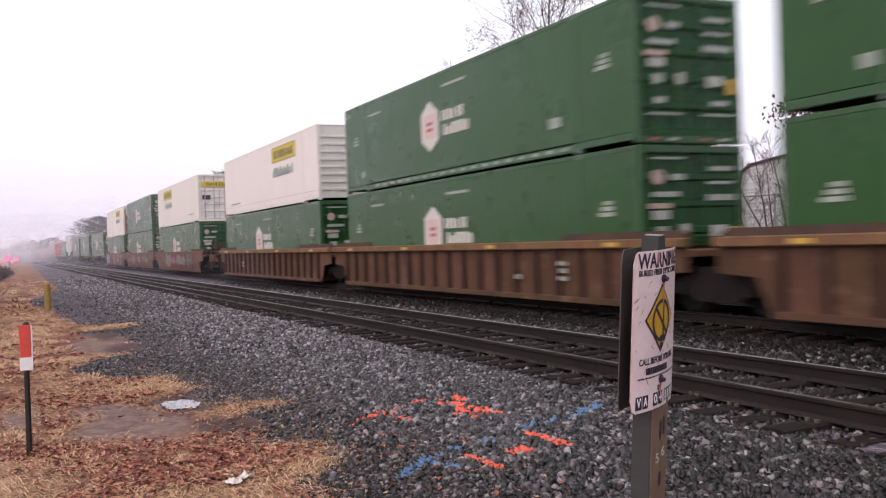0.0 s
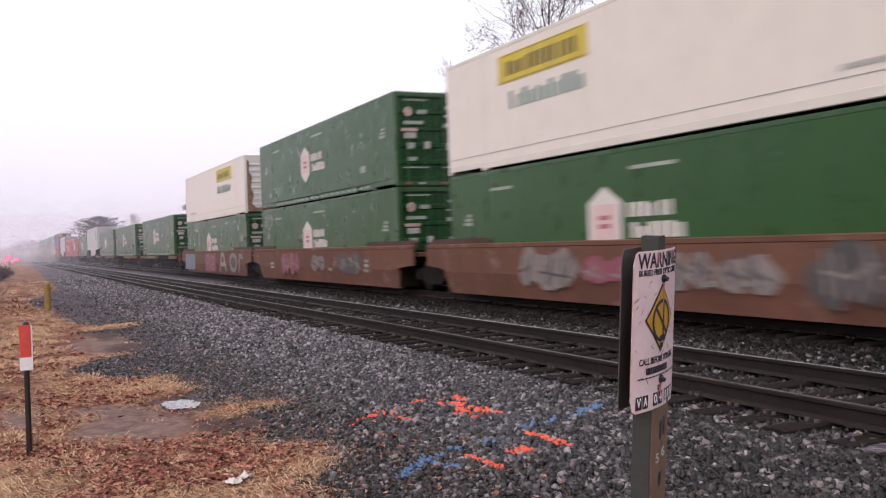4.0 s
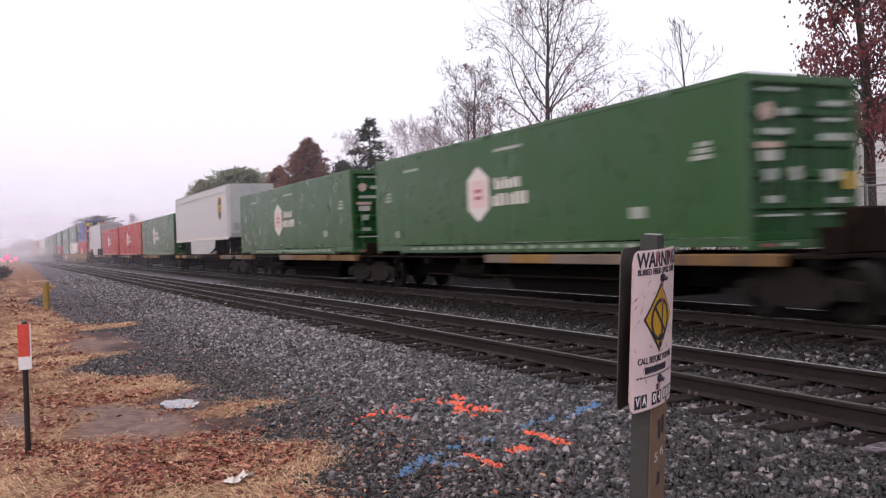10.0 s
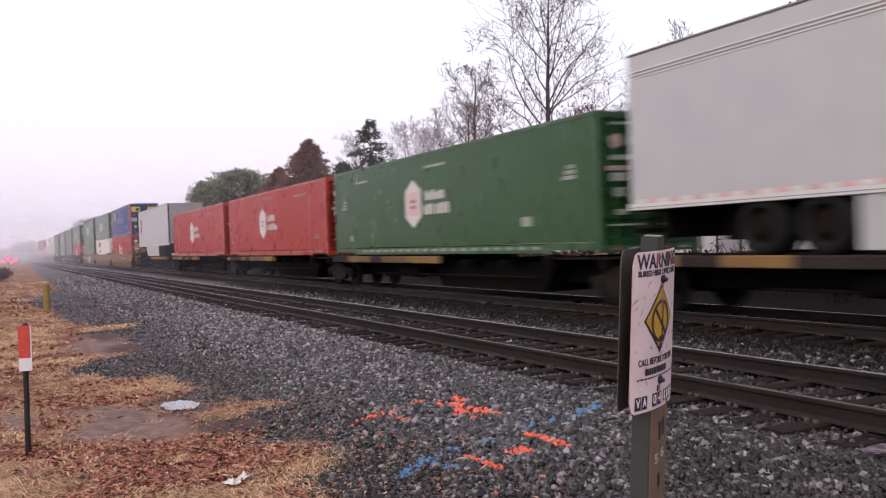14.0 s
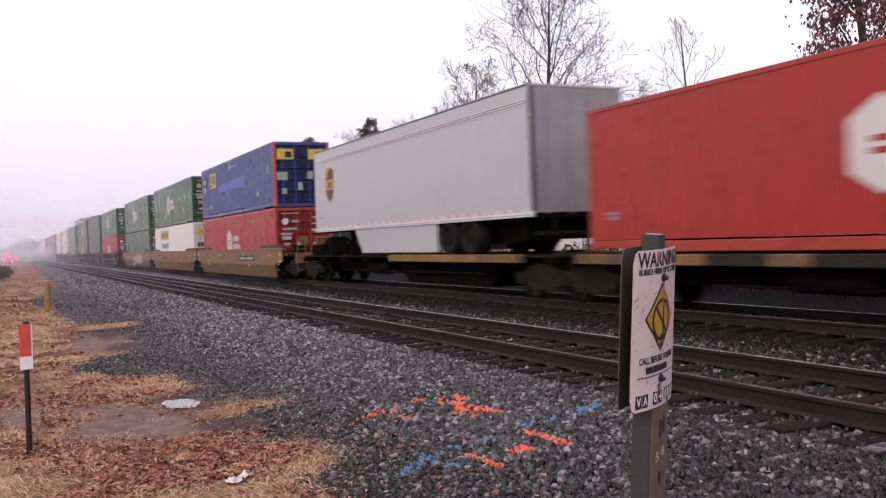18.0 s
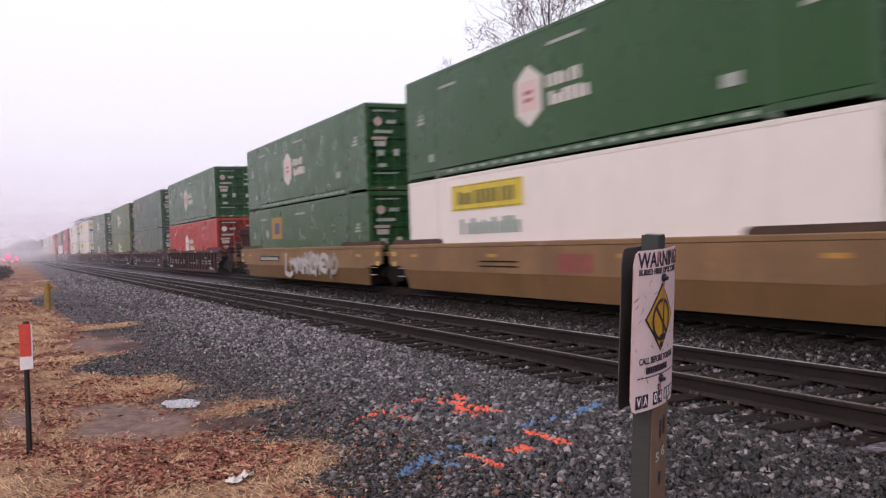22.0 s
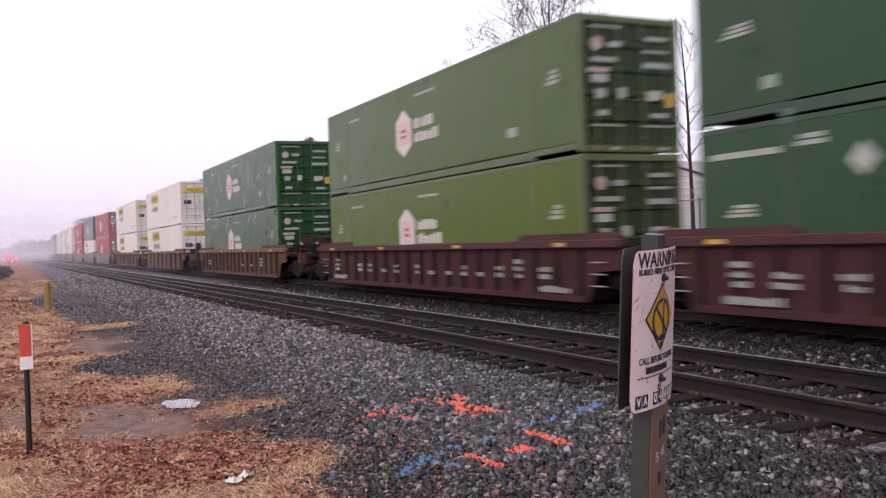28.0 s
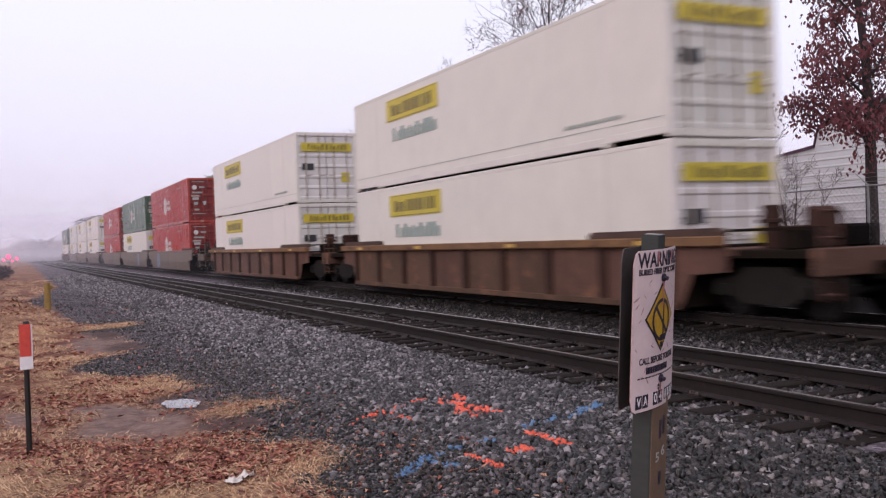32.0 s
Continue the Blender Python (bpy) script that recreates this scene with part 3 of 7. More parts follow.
# ---- tracks ----
def rail_profile(w=1.0):
    foot, head, h = 0.075, 0.037, 0.178
    return [(-foot, -h), (foot, -h), (foot, -h + 0.012), (0.012, -h + 0.034), (0.010, -0.05), (head, -0.038), (head, -0.010), (head - 0.010, 0.0),
            (-head + 0.010, 0.0), (-head, -0.010), (-head, -0.038), (-0.010, -0.05), (-0.012, -h + 0.034), (-foot, -h + 0.012)]


def track(name, cx, label):
    t = thing(name, label, "railway track", "railway tracks", "structure", (cx, 0, 0))
    for s in (-1, 1):
        g = Geo()
        pf = rail_profile()
        n = len(pf)
        ys = [-60, -10, 0, 10, 25, 60, 120, 250, 900]
        vs = [(s * HALF_GAUGE + p, y, q) for y in ys for p, q in pf]
        fs, ks = [], []
        for j in range(len(ys) - 1):
            for i in range(n):
                fs.append((j * n + i, j * n + (i + 1) % n, (j + 1) * n + (i + 1) % n, (j + 1) * n + i))
                ks.append(1 if i == 7 else (2 if i in (1, 2, 12, 13) else 0))
        g.add(vs, fs)
        g.k = ks
        part("rail", g, ["rail", "railhead" if s > 0 or cx > 10 else "railhead_worn", "rail_foot"], t, "rust-brown rail with a worn head")
    return t


near_track = track("track_near", NEAR, "empty near track on weathered timber ties in ballast")
far_track = track("track_far", FAR, "far track carrying the freight train")


def tie_mesh(seed):
    g, r = Geo(), random.Random(seed)
    l, w = 1.30, 0.115
    xs = [-l + r.uniform(-0.03, 0.03), -0.85, -0.4, 0.2, 0.8, l + r.uniform(-0.03, 0.03)]
    vs = []
    for x in xs:
        dz, dw = r.uniform(-0.008, 0.004), r.uniform(-0.008, 0.004)
        vs += [(x, -w - dw, -0.34), (x, -w - dw, -0.19 + dz), (x, -w * 0.8, -0.178 + dz), (x, w * 0.8, -0.178 + dz), (x, w + dw, -0.19 + dz), (x, w + dw, -0.34)]
    fs = [(0, 1, 2, 3, 4, 5), tuple(range(30, 36))[::-1]]
    for j in range(5):
        for i in range(6):
            fs.append((j * 6 + i, (j + 1) * 6 + i, (j + 1) * 6 + (i + 1) % 6, j * 6 + (i + 1) % 6))
    g.add(vs, fs)
    for s in (-1, 1):                     # tie plates and spikes
        g.box(s * HALF_GAUGE - 0.17, s * HALF_GAUGE + 0.17, -0.09, 0.09, -0.182, -0.172, k=1)
        for k in (-0.10, 0.10):
            if r.random() < 0.55:
                continue
            g.box(s * HALF_GAUGE + k - 0.014, s * HALF_GAUGE + k + 0.014, 0.03, 0.058, -0.175, -0.140, k=2)
            g.box(s * HALF_GAUGE + k - 0.014, s * HALF_GAUGE + k + 0.014, -0.07, -0.035, -0.175, -0.145, k=2)
    return g.mesh("tie", [M["tie"], M["rail"], M["spike"]])


def ties(parent, y0, count, spacing, seed):
    meshes, r = [tie_mesh(seed + i) for i in range(6)], random.Random(seed)
    for i in range(count):
        ob = new("tie", r.choice(meshes))
        ob.parent = parent
        ob.location = (r.uniform(-0.07, 0.07), y0 + i * spacing + r.uniform(-0.05, 0.05), r.uniform(-0.03, 0.0))
        ob.rotation_euler = (0, 0, r.uniform(-0.02, 0.02))
    g = Geo()
    for i in range(400):
        y = y0 + (count + i) * spacing
        g.box(-1.3, 1.3, y - 0.115, y + 0.115, -0.34, -0.182)
    tagged(part("ties", g, "tie", parent), "more timber ties in the distance", kind="stuff")


# ---- ballast stones, marking paint on some of them ----
def marks_at(x, y):
    """Which marking paint lies on the stones here, and how much of it: 1 orange, 2 blue."""
    for tone, strokes in ((1, ORANGE), (2, BLUE)):
        for ax, ay, bx, by, w, share in strokes:
            dx, dy = bx - ax, by - ay
            t = max(0.0, min(1.0, ((x - ax) * dx + (y - ay) * dy) / (dx * dx + dy * dy)))
            if math.hypot(x - ax - t * dx, y - ay - t * dy) < w:
                return tone, share
    return 0, 0.0


ORANGE = [(2.96, 8.53, 3.28, 8.81, 0.04, 0.4), (3.28, 8.81, 3.56, 8.86, 0.05, 0.75), (3.55, 8.84, 3.49, 8.25, 0.04, 0.55), (3.57, 8.89, 3.97, 9.13, 0.035, 0.5), (3.94, 9.12, 4.11, 9.24, 0.04, 0.8),
          (4.07, 8.77, 4.37, 9.05, 0.06, 0.62), (4.42, 9.13, 4.4, 8.75, 0.05, 0.6), (4.29, 8.87, 4.1, 8.23, 0.065, 0.7), (4.18, 8.5, 4.31, 8.28, 0.065, 0.7), (4.1, 8.05, 4.37, 8.38, 0.05, 0.55),
          (4.18, 7.97, 4.39, 8.27, 0.04, 0.8), (4.28, 8.09, 4.37, 7.92, 0.05, 0.85)]
ORANGE += [(4.02, 6.91, 4.08, 6.74, 0.036, 1), (4.05, 6.71, 4.07, 6.46, 0.036, 1), (4.03, 6.45, 4.12, 6.32, 0.034, 1), (3.64, 6.42, 3.76, 6.43, 0.055, 1), (3.31, 6.58, 3.34, 6.34, 0.032, 1), (3.33, 6.34, 3.32, 6.1, 0.032, 1)]
BLUE = [(2.64, 6.44, 2.85, 6.61, 0.05, 0.85), (2.85, 6.61, 3.02, 6.8, 0.05, 0.8), (3.02, 6.8, 3.12, 6.8, 0.05, 0.7), (3.04, 6.69, 3.1, 6.42, 0.05, 0.55), (3.32, 6.88, 3.5, 6.84, 0.04, 0.6), (3.5, 6.84, 3.66, 6.84, 0.04, 0.4),
        (4.15, 7.1, 4.29, 7.14, 0.05, 0.65), (4.33, 7.16, 4.54, 7.2, 0.045, 0.6), (4.54, 7.2, 4.7, 7.21, 0.045, 0.65), (4.7, 7.21, 4.92, 7.32, 0.05, 0.7), (4.94, 7.37, 5.11, 7.41, 0.06, 0.85)]


def ballast():
    rs = np.random.RandomState(5)
    base = np.array([(x, y, z) for x in (-1, 1) for y in (-1, 1) for z in (-1, 1)]) * 0.78
    tri = np.array([(0, 1, 3), (0, 3, 2), (4, 6, 7), (4, 7, 5), (0, 4, 5), (0, 5, 1), (2, 3, 7), (2, 7, 6), (0, 2, 6), (0, 6, 4), (1, 5, 7), (1, 7, 3)])
    spots = []

    def scatter(x0, x1, y0, y1, per, size):
        for _ in range(int((x1 - x0) * (y1 - y0) * per)):
            x, y = rs.uniform(x0, x1), rs.uniform(y0, y1)
            s = size * rs.uniform(0.55, 1.25)
            if x < 5.6:
                k = grass_share(x, y)
                if rs.rand() < k * 1.06 or rs.rand() < mud_share(x, y):
                    continue
                if k > 0.15 or (x < 3.1 and rs.rand() < 0.8):
                    s *= 0.62
            if x > 3.4 and y < 9:
                s *= 1.22
            if x < 3.0 and y > 10:
                s *= 0.72
            spots.append((x, y, s))
    scatter(0.6, 5.7, 3.2, 8.0, 1300, 0.0265)
    scatter(0.6, 5.7, 8.0, 14.0, 800, 0.0285)
    scatter(0.6, 3.3, 5.0, 16.0, 420, 0.024)
    scatter(0.6, 5.7, 14.0, 26.0, 400, 0.033)
    scatter(0.4, 5.75, 26.0, 50.0, 105, 0.038)
    scatter(0.9, 5.75, 50.0, 80.0, 34, 0.050)
    scatter(5.7, 8.5, 5.0, 24.0, 360, 0.030)      # in the near track's cribs
    scatter(5.7, 8.5, 24.0, 45.0, 60, 0.038)
    scatter(8.3, 10.9, 5.0, 20.0, 330, 0.032)
    scatter(8.3, 10.9, 20.0, 45.0, 80, 0.040)
    scatter(10.9, 15.0, 7.0, 40.0, 50, 0.042)
    n = len(spots)
    sp = np.array(spots)
    z = np.array([level(x, y) for x, y, _ in spots])
    in_near, in_far = np.abs(sp[:, 0] - NEAR) < 1.35, np.abs(sp[:, 0] - FAR) < 1.35
    z -= np.where(in_near | in_far, 0.012, 0)
    v = base[None] * (1 + rs.uniform(-0.45, 0.30, (n, 8, 3)))
    top = base[:, 2] > 0                                    # broken stone: the upper face is smaller, skewed, at times an edge
    v[:, top, :2] *= rs.uniform(0.15, 1.0, (n, 1, 2))
    v[:, top, :2] += rs.uniform(-0.4, 0.4, (n, 1, 2))
    v *= np.stack([rs.uniform(0.9, 1.7, n), rs.uniform(0.65, 1.1, n), rs.uniform(0.4, 0.95, n)], 1)[:, None]
    spin, way, tip = rs.uniform(0, np.pi, n), rs.uniform(0, 2 * np.pi, n), rs.normal(0, 0.42, n)      # turned about, then tipped a little
    w, a = np.cos(tip) * np.cos(spin), np.sin(tip) * np.cos(way - spin)
    b, c = np.sin(tip) * np.sin(way - spin), np.cos(tip) * np.sin(spin)
    rot = np.stack([1 - 2 * (b * b + c * c), 2 * (a * b - c * w), 2 * (a * c + b * w), 2 * (a * b + c * w), 1 - 2 * (a * a + c * c), 2 * (b * c - a * w),
                    2 * (a * c - b * w), 2 * (b * c + a * w), 1 - 2 * (a * a + b * b)], 1).reshape(n, 3, 3)
    v = np.einsum("nij,nkj->nki", rot, v) * sp[:, 2][:, None, None]
    v += np.stack([sp[:, 0], sp[:, 1], z + sp[:, 2] * rs.uniform(0.0, 0.45, n)], 1)[:, None]
    f = (tri[None] + 8 * np.arange(n)[:, None, None]).reshape(-1, 3)
    me = bpy.data.meshes.new("ballast_stones")
    me.vertices.add(n * 8)
    me.vertices.foreach_set("co", v.astype(np.float32).ravel())
    me.loops.add(len(f) * 3)
    me.loops.foreach_set("vertex_index", f.astype(np.int32).ravel())
    me.polygons.add(len(f))
    me.polygons.foreach_set("loop_start", np.arange(0, len(f) * 3, 3, dtype=np.int32))
    for m in ("stone", "paint_orange", "paint_blue", "stone_shaded", "stone_brown", "stone_pale"):
        me.materials.append(M[m])
    marks = np.array([marks_at(x, y) if x > 2.5 and y < 10 else (0, 0.0) for x, y, _ in spots])
    tone = np.where(rs.rand(n) < marks[:, 1], marks[:, 0].astype(int), 0)
    # share of darker brownish stones, place by place
    dark_share = np.clip((sp[:, 0] - 3.4 - 0.25 * (sp[:, 1] - 4)) / 1.6, 0, 1) * np.clip((9.5 - sp[:, 1]) / 3, 0, 1) + np.where(np.abs(sp[:, 0] - NEAR) < 1.4, np.clip((17 - sp[:, 1]) / 8, 0.1, 1.05), 0)
    # more dark stones close to the camera, fitted to its view
    reach = np.hypot(sp[:, 0], sp[:, 1])
    dark_share = np.maximum(dark_share, np.clip((7.9 - reach) / 1.0, 0, 1) * np.clip((sp[:, 0] - 2.6) / 1.8, 0.15, 1) * 1.05)
    dark_share = np.maximum(dark_share, np.clip((3.8 - sp[:, 0]) / 1.3, 0, 1) * np.clip((46 - sp[:, 1]) / 10, 0, 1) * 0.9)
    dark_share = np.maximum(dark_share, np.clip((3.7 - sp[:, 0]) / 0.8, 0, 1) * np.clip((9.2 - sp[:, 1]) / 1.8, 0, 1))
    dark_share = np.maximum(dark_share, np.clip((sp[:, 0] - 3.9) / 0.5, 0, 1) * np.clip((7.0 - sp[:, 1]) / 1.2, 0, 0.95))
    dark_share = np.maximum(dark_share, np.where((sp[:, 0] > 8.3) & (sp[:, 1] < 30), 0.85, 0))
    tone = np.where((tone == 0) & (rs.rand(n) < dark_share * 0.85), 4, tone)
    # paler stones with distance, the haze's lift put into their colour
    tone = np.where((tone == 0) & (rs.rand(n) < np.clip((sp[:, 1] - 9) / 9, 0, 1) * np.clip((sp[:, 0] - 2.2) / 1.0, 0, 1)), 5, tone)
    # stones at the far track carry the train's shade in their colour
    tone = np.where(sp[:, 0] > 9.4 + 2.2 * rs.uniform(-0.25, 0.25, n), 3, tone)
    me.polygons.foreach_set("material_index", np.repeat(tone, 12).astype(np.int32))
    me.update()
    me.validate()
    tagged(new("ballast_stones", me), "loose grey crushed stone with orange and blue marking paint", "gravel", kind="stuff")


# ---- dry grass, fallen leaves ----
def leafy(x, y):
    """Where the fallen leaves have drifted together."""
    band = float(np.interp(y, (4, 7.5, 8.6, 9.6, 11.0, 11.8, 13.4, 14.2, 16.5, 17.5, 18.5, 40), (0.8, 1.0, 0.8, 0.35, 0.35, 0.9, 0.85, 0.35, 0.4, 0.7, 0.3, 0.18)))
    return max(0.03, min(1.0, band * (0.66 + 3.0 * lumps(x * 0.6, y, 1.1, 2) + (0.5 if x > 1.2 and y < 7.7 else (-0.35 if x < 0.5 and y < 8.5 else 0.0)))))


def verge():
    r = random.Random(11)
    g = Geo()

    def blades(x, y, k, h):
        z = level(x, y) - 0.01
        for _ in range(k):
            a, lean = 2.4 + 4.0 * lumps(x, y, 0.7, 4) + r.gauss(0, 0.75), r.uniform(1.4, 2.6)
            hh, w = h * r.uniform(0.5, 1.3), r.uniform(0.002, 0.0045) * (1 if y < 14 else 1.6)
            px, py = x + r.gauss(0, 0.06), y + r.gauss(0, 0.06)
            ca, sa = math.cos(a), math.sin(a)
            m = (px + ca * hh * lean * 0.35, py + sa * hh * lean * 0.35, z + hh * 0.34)
            t = (px + ca * hh * lean, py + sa * hh * lean, z + hh * max(0.06, 0.85 - lean * 0.36))
            g.add([(px - sa * w, py + ca * w, z), (px + sa * w, py - ca * w, z), (m[0] + sa * w * 0.8, m[1] - ca * w * 0.8, m[2]), (m[0] - sa * w * 0.8, m[1] + ca * w * 0.8, m[2]), t],
                  [(0, 1, 2, 3), (3, 2, 4)])
    for y0, y1, per, k, h in ((4.5, 9, 110, 13, 0.085), (9, 16, 52, 13, 0.09), (16, 32, 13, 11, 0.12), (32, 70, 3, 11, 0.2)):
        x0, x1 = (-1.2 if y1 < 17 else -3.0), 2.9
        for _ in range(int((x1 - x0) * (y1 - y0) * per)):
            x, y = r.uniform(x0, x1), r.uniform(y0, y1)
            if r.random() < grass_share(x, y) * (1 - 0.96 * mud_share(x, y)) and lumps(x, y, 0.8, 9) > -0.3:
                blades(x, y, k, h)
    for cx, cy, n, h in ((2.2, 7.75, 70, 0.09), (2.35, 10.25, 50, 0.075), (2.45, 23.4, 70, 0.16), (1.9, 23.2, 50, 0.17), (1.7, 12.7, 60, 0.08), (0.5, 7.2, 50, 0.07), (2.0, 6.6, 30, 0.07), (0.55, 8.2, 40, 0.06), (1.25, 7.6, 40, 0.06), (0.2, 6.4, 50, 0.06), (-0.3, 9.8, 60, 0.08), (0.3, 12.2, 60, 0.08), (1.0, 13.2, 40, 0.08), (0.9, 16.4, 70, 0.12), (-0.4, 15.2, 80, 0.12), (2.65, 10.3, 30, 0.07), (0.6, 23.5, 90, 0.16), (0.2, 20.5, 80, 0.14)):
        for _ in range(n):
            blades(cx + r.gauss(0, 0.16), cy + r.gauss(0, 0.35), 14, h)
    for _ in range(420):                   # thicker tufts, bent over
        x, y = r.uniform(-0.9, 2.6), 5 + 22 * r.random() ** 1.6
        if r.random() < grass_share(x, y) * (1 - mud_share(x, y)) and leafy(x, y) < 0.55:
            a0 = r.uniform(0, 6.283)
            for _ in range(3):
                blades(x + 0.06 * math.cos(a0) + r.gauss(0, 0.05), y + r.gauss(0, 0.12), 12, 0.11 if y < 14 else 0.15)
    tagged(part("dry_grass", g, "straw"), "matted straw-coloured winter grass", "grass", kind="stuff")
    g = Geo()
    for y0, y1, per, s in ((4.5, 9.5, 820, 0.028), (9.5, 17, 300, 0.037), (17, 40, 50, 0.06)):
        x0, x1 = (-1.0 if y1 < 18 else -3.0), 3.5
        for _ in range(int((x1 - x0) * (y1 - y0) * per)):
            x, y = r.uniform(x0, x1), r.uniform(y0, y1)
            p = grass_share(x, y) * (1 - 0.93 * mud_share(x, y)) * leafy(x, y)
            if r.random() > max(p, 0.05 if x > 1.7 and y < 11 else 0.010):
                continue
            z, a, q = level(x, y) + r.uniform(0.0, 0.03), r.uniform(0, 6.283), s * r.uniform(0.6, 1.3)
            ca, sa, up, tip = math.cos(a), math.sin(a), r.uniform(-0.3, 0.9) * q, r.uniform(-0.2, 0.7) * q
            pt = lambda u, w, h: (x + u * ca - w * sa, y + u * sa + w * ca, z + h)
            g.add([pt(-q, 0, 0), pt(-0.2 * q, -0.55 * q, up), pt(0.9 * q, -0.2 * q, tip), pt(q * 1.1, 0.05 * q, tip), pt(0.2 * q, 0.6 * q, up * 0.8), pt(0, 0, 0.1 * q)],
                  [(0, 1, 5), (1, 2, 5), (2, 3, 5), (3, 4, 5), (4, 0, 5)])
    tagged(part("fallen_leaves", g, "litterleaf"), "scattered rust-red fallen oak leaves", "leaves", kind="stuff")
    g = Geo()
    for _ in range(420):                   # thin dead stalks among the stones' edge
        x, y = r.uniform(1.6, 3.6), r.uniform(5, 14)
        z, h, a = level(x, y), r.uniform(0.05, 0.22), r.uniform(0, 6.28)
        g.tube((x, y, z), (x + 0.5 * h * math.cos(a), y + 0.5 * h * math.sin(a), z + h), 0.0018, 0.0008, 3, False)
    tagged(part("weed_stems", g, "weed"), "thin dead weed stalks at the ballast's edge", "weeds", kind="stuff")


# ---- bare trees, oaks with dead leaves, conifers ----
def tree(name, label, x, y, h, r0, seed, spread=0.3, levels=4, leaves=0.0, leaf="leaf_red", first=0.28, kids=16, twig="twig", leaf_size=0.13, low=None, stems=1, tubes=7, bark="bark", thin=0.006, side_kids=(9, 6, 4), tilt=(0.0, 0.0), steep=0.0, widest=0.3, fork=0.5):
    """spread: the crown's half width as a share of the height; its limbs curve up into a rounded crown."""
    rr = random.Random(seed)
    base = level(x, y) - 0.1
    t = thing(name, label, "tree", "trees behind the tracks", at=(x, y, base))
    wood, fine, lv = Geo(), Geo(), Geo()

    def leafs(p, n):
        for _ in range(n):
            c = p + Vector((rr.gauss(0, leaf_size * 1.5), rr.gauss(0, leaf_size * 1.5), rr.gauss(-leaf_size, leaf_size * 1.3)))
            a, b = Vector((rr.uniform(-1, 1), rr.uniform(-1, 1), rr.uniform(-0.5, 0.5))), Vector((rr.uniform(-0.5, 0.5), rr.uniform(-0.5, 0.5), -1))
            a, b = a.normalized() * leaf_size * rr.uniform(0.3, 0.6), b.normalized() * leaf_size * rr.uniform(0.6, 1.2)
            lv.add([c, c + a * 0.8 + b * 0.45, c + b, c - a * 0.8 + b * 0.5], [(0, 1, 2, 3)])

    def line(p, d, length, r, lvl, n, bend, rise):
        pts, q = [p.copy()], d.copy()
        for i in range(n):
            q = (q + Vector((rr.gauss(0, bend), rr.gauss(0, bend), rr.gauss(0, bend) + rise))).normalized()
            pts.append(pts[-1] + q * (length / n))
        for i in range(n):
            a, b = r * (1 - 0.85 * i / n), r * (1 - 0.85 * (i + 1) / n)
            (wood if lvl < 2 else fine).tube(pts[i], pts[i + 1], max(a, thin), max(b, thin * 0.75), tubes if lvl == 0 else (5 if lvl == 1 else 3), False)
        return pts

    def limb(p, d, length, r, lvl):
        n = (6, 5, 4, 3)[min(3, lvl - 1)]
        pts = line(p, d, length, r, lvl, n, (0.15, 0.17, 0.19, 0.2)[min(3, lvl - 1)], 0.03)
        if leaves and lvl >= levels - 1 and rr.random() < leaves * (low(p.z / h) if low else 1.0):
            leafs(pts[-1], rr.randint(6, 15))
        if lvl >= levels:
            return
        m = side_kids[min(len(side_kids) - 1, lvl - 1)]
        turn = rr.uniform(0, 6.283)
        for i in range(m):
            s = 0.18 + 0.80 * (i + rr.random()) / m
            j = min(n - 1, int(s * n))
            at, ax = pts[j].lerp(pts[j + 1], s * n - j), (pts[j + 1] - pts[j]).normalized()
            u = ax.orthogonal().normalized()
            w = ax.cross(u)
            turn += 2.4 + rr.uniform(-0.5, 0.5)
            side = u * math.cos(turn) + w * math.sin(turn)
            ang = rr.uniform(0.55, 0.95)
            nd = (ax * math.cos(ang) + side * math.sin(ang) + Vector((0, 0, 0.10))).normalized()
            limb(at, nd, length * rr.uniform(0.38, 0.64) * (1.15 - 0.55 * s), max(0.004, r * (1 - 0.8 * s) * 0.6), lvl + 1)

    for k in range(stems):
        d = Vector((tilt[0], tilt[1], 1)).normalized() if stems == 1 else Vector((rr.uniform(-fork, fork), rr.uniform(-fork, fork), 1)).normalized()
        hh = h * (1 if k == 0 else rr.uniform(0.7, 1.0))
        n = 12
        pts = line(Vector((-0.15 * k, 0.18 * k, 0)), d, hh * 0.97, r0, 0, n, 0.03, 0.05)
        turn = rr.uniform(0, 6.283)
        for i in range(kids):
            q = (i + rr.random()) / kids
            s = first + (0.99 - first) * q
            j = min(n - 1, int(s * n))
            at = pts[j].lerp(pts[j + 1], s * n - j)
            turn += 2.4 + rr.uniform(-0.45, 0.45)
            ang = (1.05 - 0.62 * q) * rr.uniform(0.85, 1.12) * (1 - steep)
            nd = Vector((math.cos(turn) * math.sin(ang), math.sin(turn) * math.sin(ang), math.cos(ang)))
            reach = spread * h * math.sqrt(max(0.02, 1 - ((q - widest) / (1.02 - widest if q > widest else widest + 0.75)) ** 2)) * rr.uniform(0.8, 1.05) * (1 - 0.28 * q)
            limb(at, nd, min(reach / max(0.45, math.sin(ang)), (h - at.z) * 1.25 + 0.15 * h), max(thin, r0 * (1 - 0.85 * s) * 0.42), 1)
    part("trunk", wood, bark, t)
    part("crown", fine, twig, t, "bare fine twigs", False)
    if lv.v:
        part("leaves", lv, leaf, t, "clumps of dead leaves still hanging")
    return t


